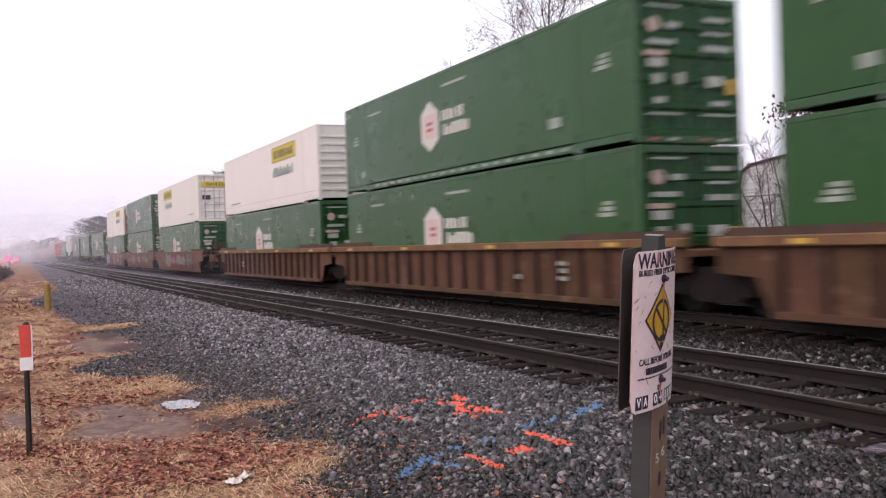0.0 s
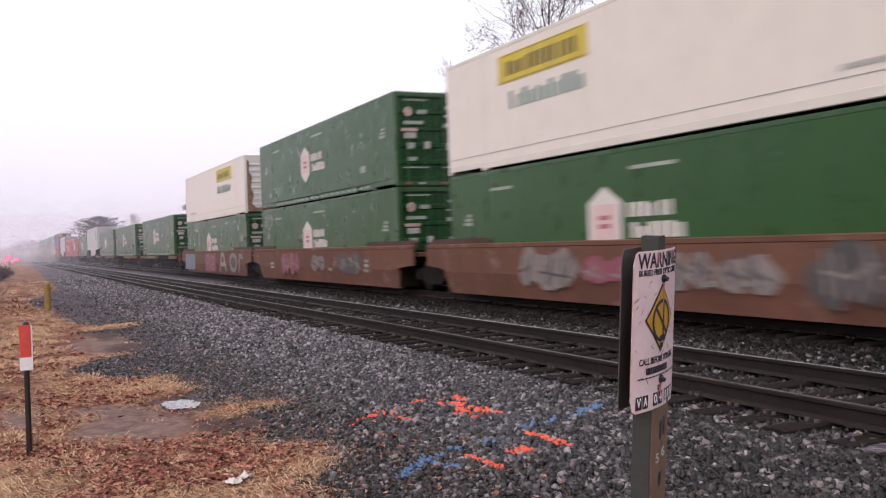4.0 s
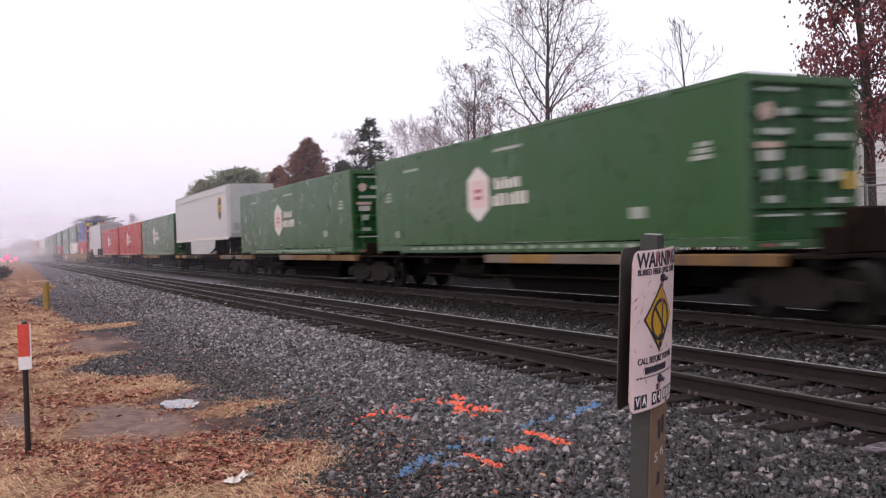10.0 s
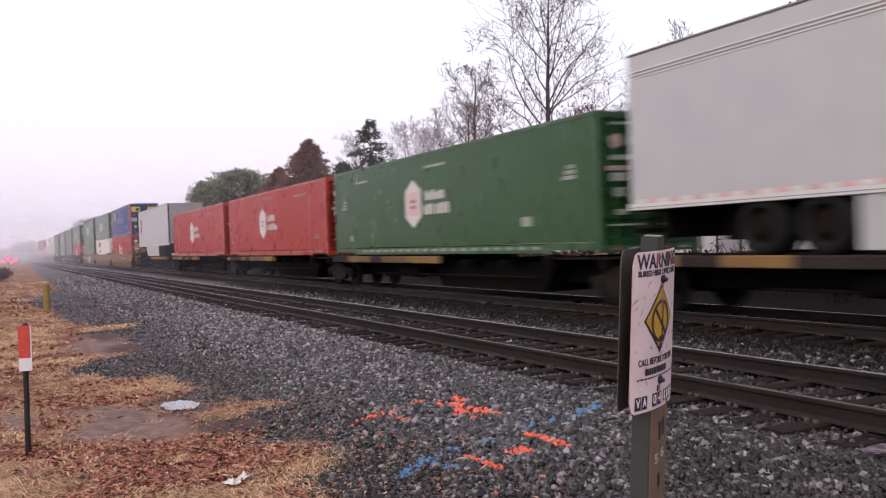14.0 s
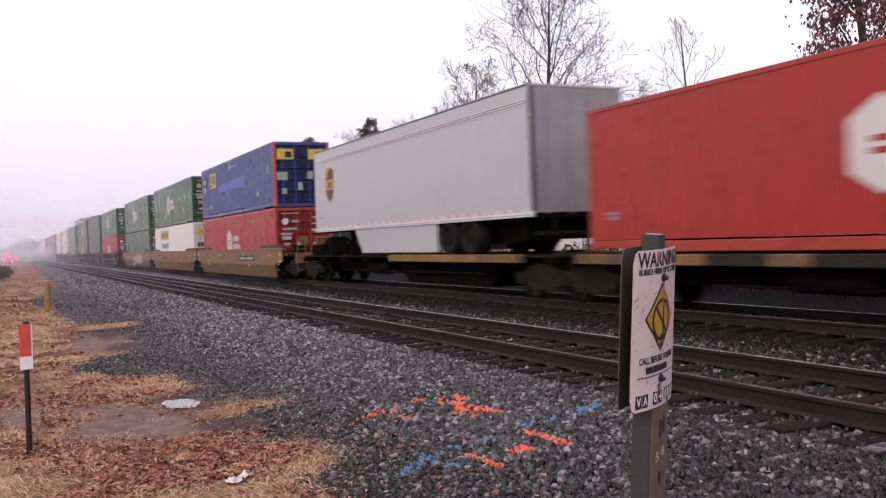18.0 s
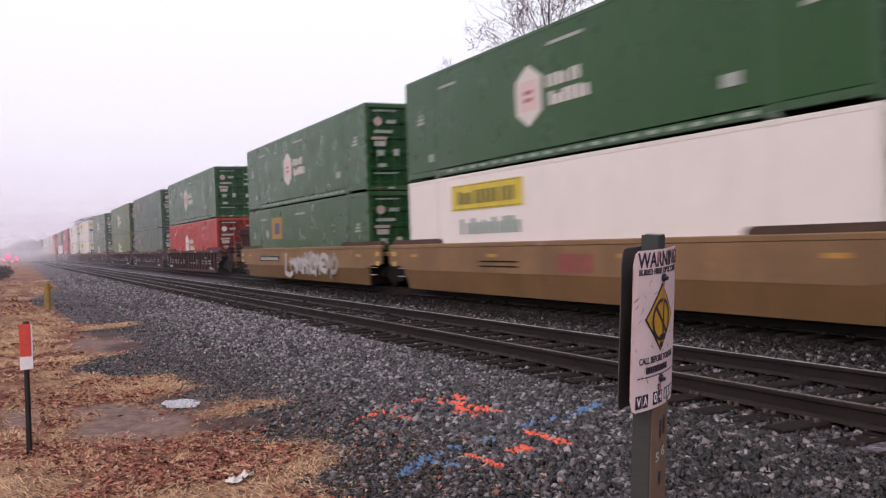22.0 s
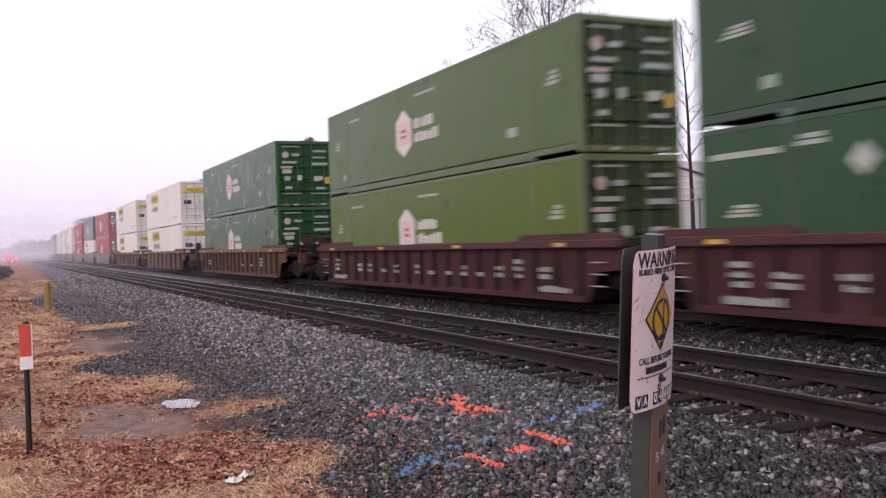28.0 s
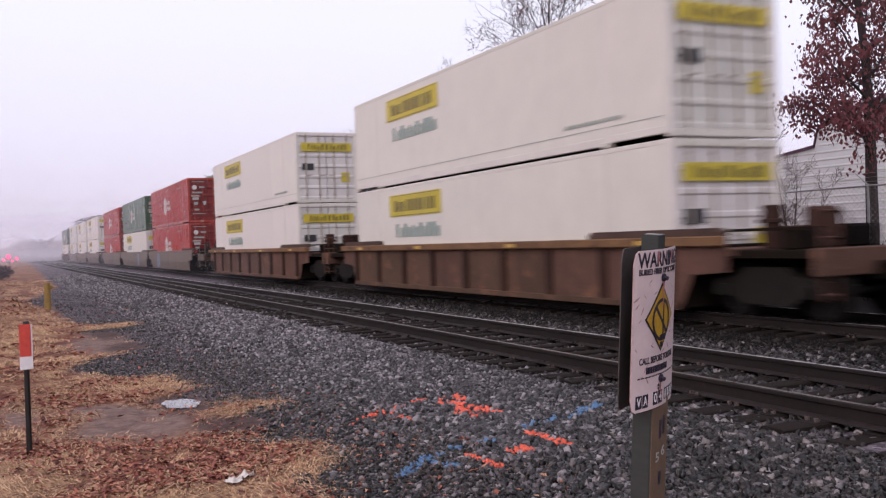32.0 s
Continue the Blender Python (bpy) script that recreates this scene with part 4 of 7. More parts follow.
def conifer(name, label, x, y, h, w, seed, mat="needle", dense=1.0, cone=1.0, pale=None):
    rr = random.Random(seed)
    base = level(x, y) - 0.1
    t = thing(name, label, "tree", "trees behind the tracks", at=(x, y, base))
    wood, fol = Geo(), Geo()
    wood.tube((0, 0, 0), (0, 0, h * 0.95), 0.018 * h, 0.01, 7)
    for i in range(int(150 * dense)):
        s = rr.random() ** 0.85
        z = h * (0.10 + 0.88 * s)
        prof = (1 - s) ** 0.8 if cone > 0.5 else math.sqrt(max(0.02, 1 - (2 * s - 0.85) ** 2 * 0.8)) * 0.9
        ln = w * prof * rr.uniform(0.55, 1.12) + 0.15
        a = rr.uniform(0, 6.283)
        tip = Vector((math.cos(a) * ln, math.sin(a) * ln, z + (-0.18 if cone > 0.5 else 0.25) * ln + rr.gauss(0, 0.1)))
        root = Vector((0, 0, z))
        wood.tube(root, tip, 0.012 + 0.006 * ln, 0.006, 3, False)
        for j in range(int((6 + 10 * ln))):
            u = rr.uniform(0.25, 1.02)
            c = root.lerp(tip, u) + Vector((rr.gauss(0, 0.10), rr.gauss(0, 0.10), rr.gauss(0, 0.09)))
            for _ in range(3):
                d = Vector((math.cos(a) + rr.gauss(0, 0.7), math.sin(a) + rr.gauss(0, 0.7), rr.gauss(0.15, 0.5))).normalized() * rr.uniform(0.12, 0.30)
                e = d.orthogonal().normalized() * rr.uniform(0.03, 0.075)
                fol.add([c - e, c + e, c + d], [(0, 1, 2)])
    part("trunk", wood, "bark", t)
    part("crown", fol, mat, t, "uneven needle foliage")
    return t


# ---- translucent sheets across the line, standing in for distance haze ----
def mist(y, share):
    m = bpy.data.materials.new("translucent haze sheet")
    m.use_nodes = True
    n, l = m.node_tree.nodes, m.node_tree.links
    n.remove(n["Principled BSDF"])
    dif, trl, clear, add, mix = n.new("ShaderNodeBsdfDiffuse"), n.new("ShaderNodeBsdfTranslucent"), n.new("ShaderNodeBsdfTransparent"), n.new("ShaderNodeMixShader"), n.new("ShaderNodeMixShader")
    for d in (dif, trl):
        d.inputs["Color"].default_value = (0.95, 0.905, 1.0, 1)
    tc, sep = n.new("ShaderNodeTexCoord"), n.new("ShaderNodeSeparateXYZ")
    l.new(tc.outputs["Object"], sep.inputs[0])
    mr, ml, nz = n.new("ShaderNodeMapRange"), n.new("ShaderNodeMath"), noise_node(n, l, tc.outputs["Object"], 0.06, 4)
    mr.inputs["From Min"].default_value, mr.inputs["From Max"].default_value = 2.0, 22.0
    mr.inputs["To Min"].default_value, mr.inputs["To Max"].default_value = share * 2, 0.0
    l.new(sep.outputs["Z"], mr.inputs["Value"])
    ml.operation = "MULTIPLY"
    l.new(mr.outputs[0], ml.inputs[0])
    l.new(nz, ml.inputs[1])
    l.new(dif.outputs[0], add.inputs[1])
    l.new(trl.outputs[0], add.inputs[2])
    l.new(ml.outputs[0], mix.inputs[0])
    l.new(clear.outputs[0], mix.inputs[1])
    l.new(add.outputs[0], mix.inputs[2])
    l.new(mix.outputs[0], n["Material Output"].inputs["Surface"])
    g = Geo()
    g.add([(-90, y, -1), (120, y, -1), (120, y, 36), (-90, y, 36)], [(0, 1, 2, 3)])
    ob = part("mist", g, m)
    tagged(ob, "translucent pale sheet standing in for distance haze", "mist", kind="stuff")


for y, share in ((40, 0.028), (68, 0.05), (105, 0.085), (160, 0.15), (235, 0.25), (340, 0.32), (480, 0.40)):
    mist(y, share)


# ---- containers: 53 foot boxes, near end at y = 0 ----
LEN, HGT, HW = 16.15, 2.896, 1.295


def corrugated(g, x, s, y0, y1, z0, z1, pitch=0.27, deep=0.0055):
    """A pressed steel side, with ribs that stand upright."""
    ys, n = [], int((y1 - y0) / pitch)
    p = (y1 - y0) / n
    for i in range(n):
        b = y0 + i * p
        ys += [(b, 0), (b + 0.40 * p, 0), (b + 0.50 * p, deep), (b + 0.90 * p, deep)]
    ys.append((y1, 0))
    vs = [(x - s * d, y, z) for y, d in ys for z in (z0, z1)]
    fs = [((2 * i, 2 * i + 1, 2 * i + 3, 2 * i + 2) if s > 0 else (2 * i, 2 * i + 2, 2 * i + 3, 2 * i + 1)) for i in range(len(ys) - 1)]
    return g.add(vs, fs)


def grooved(g, x, s, y0, y1, z0, z1, n, deep=0.006):
    """A smooth plate side with thin upright seams."""
    ys, p = [], (y1 - y0) / n
    for i in range(n):
        b = y0 + i * p
        ys += [(b + 0.004, 0), (b + p - 0.006, 0), (b + p, deep)]
    vs = [(x - s * d, y, z) for y, d in ys for z in (z0, z1)]
    fs = [((2 * i, 2 * i + 1, 2 * i + 3, 2 * i + 2) if s > 0 else (2 * i, 2 * i + 2, 2 * i + 3, 2 * i + 1)) for i in range(len(ys) - 1)]
    return g.add(vs, fs)


def ribbed_leaf(g, x0, x1, y, z0, z1, n, deep):
    """A door leaf pressed into n level ribs."""
    zs, p = [], (z1 - z0) / n
    for i in range(n):
        b = z0 + i * p
        zs += [(b, 0), (b + 0.18 * p, 0), (b + 0.26 * p, deep), (b + 0.92 * p, deep)]
    zs.append((z1, 0))
    vs = [(x, y + d, z) for z, d in zs for x in (x0, x1)]
    return g.add(vs, [(2 * i, 2 * i + 1, 2 * i + 3, 2 * i + 2) for i in range(len(zs) - 1)])


def hexagon(cy, cz, w, h):
    return [(cy - w / 2, cz - h * 0.27), (cy, cz - h / 2), (cy + w / 2, cz - h * 0.27), (cy + w / 2, cz + h * 0.27), (cy, cz + h / 2), (cy - w / 2, cz + h * 0.27)]


def plate(g, s, y0, y1, z0, z1, lift=0.004, deep=0.006):
    x = s * (HW + lift)
    return g.box(min(x, x + s * deep), max(x, x + s * deep), y0, y1, z0, z1)


def container(look_of, label, logo="hex", seed=1, tape=True, deep_rail=False, rusty=False):
    """look_of: keys of the paint, the rails' paint and the doors' paint."""
    side, rail, door = look_of
    t = thing("shipping_container", label, "container", "containers on the train")
    r = random.Random(seed)
    flat = side == "white"
    for s in (-1, 1):
        g = Geo()
        if flat:
            grooved(g, s * (HW - 0.006), s, 0.12, LEN - 0.12, 0.20, HGT - 0.09, 14)
        else:
            corrugated(g, s * (HW - 0.006), s, 0.12, LEN - 0.12, 0.248, HGT - 0.09, 0.27, 0.016 if side in ("red", "blue") else 0.0028)
        part("side_panel", g, side, t)
        g = Geo()
        x0, x1 = sorted((s * HW, s * (HW - 0.09)))
        g.box(x0, x1, 0.10, LEN - 0.10, HGT - 0.10, HGT - 0.004, 0.012)
        part("top_rail", g, rail, t)
        g = Geo()
        g.box(x0, x1, 1.9, LEN - 1.9, 0.02 if deep_rail else 0.045, 0.215, 0.012)
        g.box(x0, x1, 0.1, 1.9, 0.085, 0.235, 0.012)
        g.box(x0, x1, LEN - 1.9, LEN - 0.1, 0.085, 0.235, 0.012)
        part("bottom_rail", g, rail, t)
        for y in (1.98, LEN - 1.98):
            g = Geo()
            x0, x1 = sorted((s * (HW + 0.004), s * (HW - 0.08)))
            g.box(x0, x1, y - 0.075, y + 0.075, 0.12, HGT - 0.05, 0.008)
            post = part("lift_post", g, rail, t)
            for z in (0.0, HGT - 0.118):
                part("corner_casting", Geo().box(*sorted((s * (HW + 0.010), s * (HW - 0.16))), y - 0.10, y + 0.10, z, z + 0.118, 0.012), rail if flat or side in ("red", "blue") else "casting", post)
        if tape and ("green" in rail or "dull" in rail or "olive" in rail):
            dash = Geo().box(*sorted((s * HW, s * (HW + 0.005))), 0, 0.34, 0.105, 0.175).mesh("tape_dash", [M["tape"]])
            for i in range(19 if s < 0 else 0):
                ob = new("tape_dash", dash)
                ob.parent, ob.location = t, (0, 2.3 + 0.6 * i, 0)
        for y in (0.0, LEN - 0.14):
            g = Geo()
            g.box(*sorted((s * HW, s * (HW - 0.13))), y, y + 0.14, 0.02, HGT, 0.012)
            part("corner_post", g, "orange_post" if side == "blue" else rail, t)
    g = Geo()
    g.box(-HW + 0.05, HW - 0.05, 0.1, LEN - 0.1, HGT - 0.03, HGT - 0.012)
    for i in range(26):
        y = 0.4 + i * (LEN - 0.8) / 26
        g.box(-HW + 0.12, HW - 0.12, y, y + 0.30, HGT - 0.014, HGT - 0.004)
    part("roof", g, rail, t)
    g = Geo()
    g.box(-HW + 0.05, HW - 0.05, 0.1, LEN - 0.1, 0.14, 0.20)
    part("floor", g, "steel_dark", t)
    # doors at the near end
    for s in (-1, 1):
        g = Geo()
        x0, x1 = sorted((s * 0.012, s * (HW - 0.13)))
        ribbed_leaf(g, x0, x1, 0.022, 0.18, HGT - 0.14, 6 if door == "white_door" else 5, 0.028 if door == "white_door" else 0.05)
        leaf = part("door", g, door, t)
        for k in (0.30, 0.86):
            g = Geo()
            x = s * (0.02 + k)
            g.tube((x, 0.012, 0.12), (x, 0.012, HGT - 0.08), 0.026, n=6)
            for z in (0.3, 1.0, 1.9, 2.6):
                g.box(x - 0.045, x + 0.045, -0.005, 0.05, z, z + 0.06)
            g.box(min(x, x - s * 0.24), max(x, x - s * 0.24), -0.012, 0.004, 1.12, 1.16)
            part("lock_rod", g, "rod_dirty" if door == "white_door" else rail, leaf)
        for z in (0.35, 1.05, 1.8, 2.5):
            g = Geo()
            g.box(*sorted((s * (HW - 0.16), s * (HW - 0.04))), 0.01, 0.05, z, z + 0.10, 0.008)
            part("hinge", g, rail, leaf)
    g = Geo()
    g.box(-HW + 0.1, HW - 0.1, 0.0, 0.14, HGT - 0.15, HGT - 0.002, 0.012)
    part("door_header", g, rail, t)
    g = Geo()
    g.box(-HW + 0.1, HW - 0.1, 0.0, 0.16, 0.02, 0.17, 0.012)
    part("door_sill", g, rail, t)
    # plain front wall with level ribs at the other end
    g = Geo()
    g.box(-HW + 0.1, HW - 0.1, LEN - 0.09, LEN - 0.05, 0.1, HGT - 0.06)
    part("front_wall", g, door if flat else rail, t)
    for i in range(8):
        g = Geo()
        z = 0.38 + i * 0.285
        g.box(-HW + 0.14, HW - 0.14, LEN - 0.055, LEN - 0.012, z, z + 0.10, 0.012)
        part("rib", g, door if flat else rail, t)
    if rusty:
        g = Geo().prism([(1.16, 0.2), (1.2, 2.7), (1.02, 2.55), (1.06, 2.1), (0.9, 1.8), (0.98, 1.3), (0.84, 0.9), (0.95, 0.5), (0.7, 0.2)], "y", LEN - 0.010, LEN - 0.006)
        part("rust_patch", g, "rust_patch", t, "brown rust streak down the corner")
        g = Geo().prism([(-1.15, 0.12), (1.15, 0.12), (1.15, 0.34), (0.6, 0.28), (0.1, 0.40), (-0.5, 0.26), (-1.15, 0.33)], "y", LEN - 0.009, LEN - 0.005)
        part("rust_patch", g, "rust_patch", t, "rusty lower edge")
    # markings
    decal = lambda name, g, m, lab="": part(name, g, m, t, lab)
    for s in ((-1, 1) if logo == "yellow" else (-1,)):
        if logo == "hex":
            x = s * (HW + 0.004)
            g = Geo().prism(hexagon(9.2, 1.48, 1.12, 1.40), "x", min(x, x + s * 0.005), max(x, x + s * 0.005))
            decal("logo", g, "logo", "white six-sided emblem")
            if side != "red":
                x = s * (HW + 0.009)
                g = Geo().prism([(8.80, 1.14), (9.60, 1.14), (9.60, 1.82), (8.80, 1.82)], "x", min(x, x + s * 0.003), max(x, x + s * 0.003))
                decal("logo_field", g, "logo_pink")
            for z in (1.34, 1.51):
                decal("logo_bar", plate(Geo(), s, 9.02, 9.38, z, z + 0.09, 0.013, 0.003), "logo_red" if side != "red" else "red")
            if s < 0:
                for y0, z0, z1, k in ((7.15, 1.53, 1.83, 3), (6.85, 1.13, 1.45, 4)):
                    g = bars(Geo(), s * (HW + 0.005), y0, 8.45, z0, z1, 1, seed + k, 0.92, s)
                    for i in range(0, len(g.v), 8):
                        letter = Geo().add(g.v[i:i + 8], g.f[:6])
                        decal("letter_bar", letter, "logo")
        elif logo == "yellow":
            g = plate(Geo(), s, 9.6, 13.3, 1.96, 2.62)
            decal("yellow_band", g, "yellow", "yellow lettering panel")
            g = bars(Geo(), s * (HW + 0.012), 10.0, 12.9, 2.10, 2.46, 1, seed, 0.95, s)
            decal("lettering", g, "band_ink")
            for z in (1.985, 2.58):
                decal("band_line", plate(Geo(), s, 9.7, 13.2, z, z + 0.014, 0.011, 0.003), "band_ink")
            g = bars(Geo(), s * (HW + 0.005), 9.75, 13.0, 1.34, 1.74, 1, seed + 1, 1.0, s)
            decal("lettering", g, "grey_text", "grey green lettering bars")
            g = Geo()
            plate(g, s, 0.2, LEN - 0.2, 0.40, 0.412, 0.0, 0.003)
            decal("seam", g, "decal_grey")
        elif logo == "blue":
            g = plate(Geo(), s, 12.1, 13.7, 1.68, 2.5)
            decal("yellow_panel", g, "yellow", "yellow emblem panel")
            g = Geo()
            plate(g, s, 12.35, 12.95, 1.86, 2.34, 0.012, 0.004)
            decal("emblem", g, "blue_mark")
            for z in (1.78, 2.03, 2.28):
                decal("letter_bar", plate(Geo(), s, 13.05, 13.5, z, z + 0.10, 0.012, 0.004), "black")
            decal("letter_bar", plate(Geo(), s, 13.40, 13.52, 1.78, 2.38, 0.0125, 0.004), "black")
            g = Geo()
            x = s * (HW + 0.004)
            g.prism([(5.4, 1.32), (11.35, 1.30), (11.35, 1.72), (5.4, 1.84)], "x", min(x, x + s * 0.004), max(x, x + s * 0.004))
            decal("lettering", g, "blue_mark", "brighter blue lettering block")
            for y0, y1, z0, z1 in ((8.4, 8.75, 2.35, 2.66), (14.95, 15.55, 2.02, 2.28), (14.95, 15.5, 1.58, 1.86), (13.45, 13.85, 0.56, 0.76)):
                decal("placard", plate(Geo(), s, y0, y1, z0, z1), "decal")
        elif logo == "patch":
            g = plate(Geo(), s, 10.4, 12.0, 1.52, 2.45)
            decal("yellow_panel", g, "patch" if side == "dull" else "patch_gold", "faded orange emblem panel")
            g = plate(Geo(), s, 10.75, 11.5, 1.72, 2.2, 0.012, 0.004)
            decal("emblem", g, "patch_blue")
            x, pz = s * (HW + 0.004), 2.15 if side == "dull" else 1.75
            g = Geo().prism([(12.55, pz), (12.8, pz - 0.25), (13.05, pz), (12.8, pz + 0.25)], "x", min(x, x + s * 0.004), max(x, x + s * 0.004))
            decal("placard", g, "decal", "white diamond placard")
        if side == "red":
            for y0, y1, z0, z1 in ((2.45, 4.25, 2.39, 2.49), (7.5, 9.05, 2.55, 2.62), (0.97, 1.6, 0.66, 0.84), (15.2, 15.75, 0.64, 0.82)):
                g, h = Geo(), min(0.10, z1 - z0)
                for z in ((z0,) if z1 - z0 < 0.15 else (z0, z0 + 0.1)):
                    for i in range(int((y1 - y0) / h / 0.95)):
                        if i % 5 != 3:
                            plate(g, s, y0 + i * 0.95 * h, y0 + (i * 0.95 + r.uniform(0.45, 0.62)) * h, z, z + (h if z1 - z0 < 0.15 else 0.075) * r.choice((1.0, 0.8)), 0.004, 0.003)
                tagged(decal("marking", g, "marking"), "small white stencilling", kind="stuff")
        elif logo != "yellow":
            spots = ((14.3, 15.85, 2.35, 2.49, 1), (13.45, 14.0, 2.42, 2.62, 2), (14.85, 15.5, 1.40, 1.62, 3), (0.8, 1.30, 1.56, 1.90, 3)) if side == "dull" else ((7.0, 8.35, 2.43, 2.53, 1), (12.85, 13.9, 2.37, 2.47, 1), (0.8, 1.30, 1.56, 1.90, 3), (14.9, 15.36, 1.56, 1.88, 3))
            for y0, y1, z0, z1, k in spots:
                [decal("marking_bar", plate(Geo(), s, y0 + 0.02 * i, y1 - 0.09 * i, z0 + (z1 - z0) * (i + 0.14) / k, z0 + (z1 - z0) * (i + 0.86) / k, 0.004, 0.003), "marking") for i in range(k)]
            decal("placard", plate(Geo(), s, 2.6, 3.05, 0.64, 0.86), "decal_grey")
            decal("placard", plate(Geo(), s, 14.35, 14.62, 0.48, 0.68), "decal_grey")
        else:
            g = bars(Geo(), s * (HW + 0.005), 1.4, 3.4, 0.50, 0.62, 1, seed + 9, 0.7, s)
            tagged(decal("marking", g, "decal_grey"), "faint grey stencilling", kind="stuff")
    # labels on the doors
    g, gy = Geo(), Geo()
    if logo == "yellow":
        gy.box(-1.08, 1.08, -0.012, -0.006, 2.12, 2.46)
        decal("yellow_band", gy, "yellow", "yellow lettering band across the doors")
        gb = Geo()
        x = -0.8
        while x < 0.8:
            w = r.uniform(0.05, 0.12)
            gb.box(x, x + w, -0.016, -0.012, 2.18, 2.18 + 0.22 * r.choice((1.0, 0.7, 0.85)))
            x += w + r.uniform(0.04, 0.12)
        tagged(decal("lettering", gb, "band_ink"), "faded dark lettering", kind="stuff")
        g.box(-1.05, -0.55, 0.012, 0.02, 1.35, 1.62)
        decal("label", g, "black")
        g2 = Geo()
        g2.box(0.62, 0.98, 0.012, 0.02, 0.85, 1.25)
        decal("label", g2, "yellow")
    elif logo == "blue":
        for x0, x1 in ((-1.12, -0.38), (0.30, 1.02)):
            g2 = Geo().box(x0, x1, -0.012, -0.006, 2.12, 2.58)
            decal("yellow_panel", g2, "yellow", "yellow emblem panel")
            g2 = Geo().box(x0 + 0.36, x1 - 0.08, -0.016, -0.012, 2.2, 2.46)
            decal("emblem", g2, "blue_door")
        for x0, x1, z0, z1 in ((-1.15, -0.68, 1.2, 1.56), (0.62, 1.15, 0.75, 1.0), (-0.2, 0.0, 0.75, 1.1), (0.7, 1.05, 1.75, 2.05), (-0.95, -0.72, 0.6, 0.85), (0.25, 0.5, 1.25, 1.6), (0.7, 1.1, 0.3, 0.4)):
            decal("label", Geo().box(x0, x1, -0.01, -0.004, z0, z1), "decal_grey")
    else:
        for x0, x1, z0, z1, m in ((0.40, 1.0, 2.40, 2.49, "decal_grey"), (-0.55, -0.22, 2.22, 2.34, "decal_grey"), (0.35, 1.0, 2.14, 2.20, "decal_grey"), (-1.0, -0.35, 1.90, 2.0, "decal_grey"), (0.35, 1.05, 1.82, 1.94, "decal_grey"),
                                  (-1.0, -0.6, 1.47, 1.64, "decal"), (-0.92, -0.66, 1.12, 1.34, "decal_grey"), (-0.34, -0.14, 1.14, 1.38, "decal"), (0.42, 0.82, 1.12, 1.34, "decal"), (-1.05, -0.2, 0.56, 0.60, "decal_grey"),
                                  (0.25, 1.1, 0.56, 0.60, "decal_grey"), (-1.0, -0.2, 2.62, 2.66, "decal_grey"), (-0.9, -0.6, 0.78, 0.9, "decal_grey"), (0.5, 0.95, 0.76, 0.86, "decal_grey")):
            decal("label", Geo().box(x0, x1, -0.01, -0.004, z0, z1), m)
        g2 = Geo().prism([(-0.85 + 0.15 * math.cos(i * math.pi / 6), 2.28 + 0.15 * math.sin(i * math.pi / 6)) for i in range(12)], "y", -0.012, -0.004)
        decal("emblem", g2, "emblem_dull" if side != "red" else "logo", "round pale emblem")
        g2 = Geo().box(0.92, 1.13, -0.012, -0.004, 1.0, 1.3)
        decal("label", g2, "gold")
        g2 = Geo().box(-1.08, -0.55, -0.012, -0.004, 1.68, 1.78)
        decal("label", g2, "emblem_dull")
        for x in (-1.0, -0.55, 0.22, 0.70):
            decal("reflector_strip", Geo().box(x, x + 0.22, -0.012, -0.004, 0.07, 0.125), "logo_red" if x in (-1.0, 0.22) else "decal", "red and white reflective strip")
    return t


# ---- trailers on flat cars: nose at y = 0, wheels at z = 0 ----
def shield(cy, cz, w, h):
    return [(cy - w / 2, cz + h * 0.40), (cy - w * 0.25, cz + h * 0.48), (cy, cz + h * 0.5), (cy + w * 0.25, cz + h * 0.48), (cy + w / 2, cz + h * 0.40),
            (cy + w / 2, cz - h * 0.08), (cy + w * 0.40, cz - h * 0.27), (cy + w * 0.2, cz - h * 0.42), (cy, cz - h * 0.5), (cy - w * 0.2, cz - h * 0.42), (cy - w * 0.40, cz - h * 0.27), (cy - w / 2, cz - h * 0.08)]


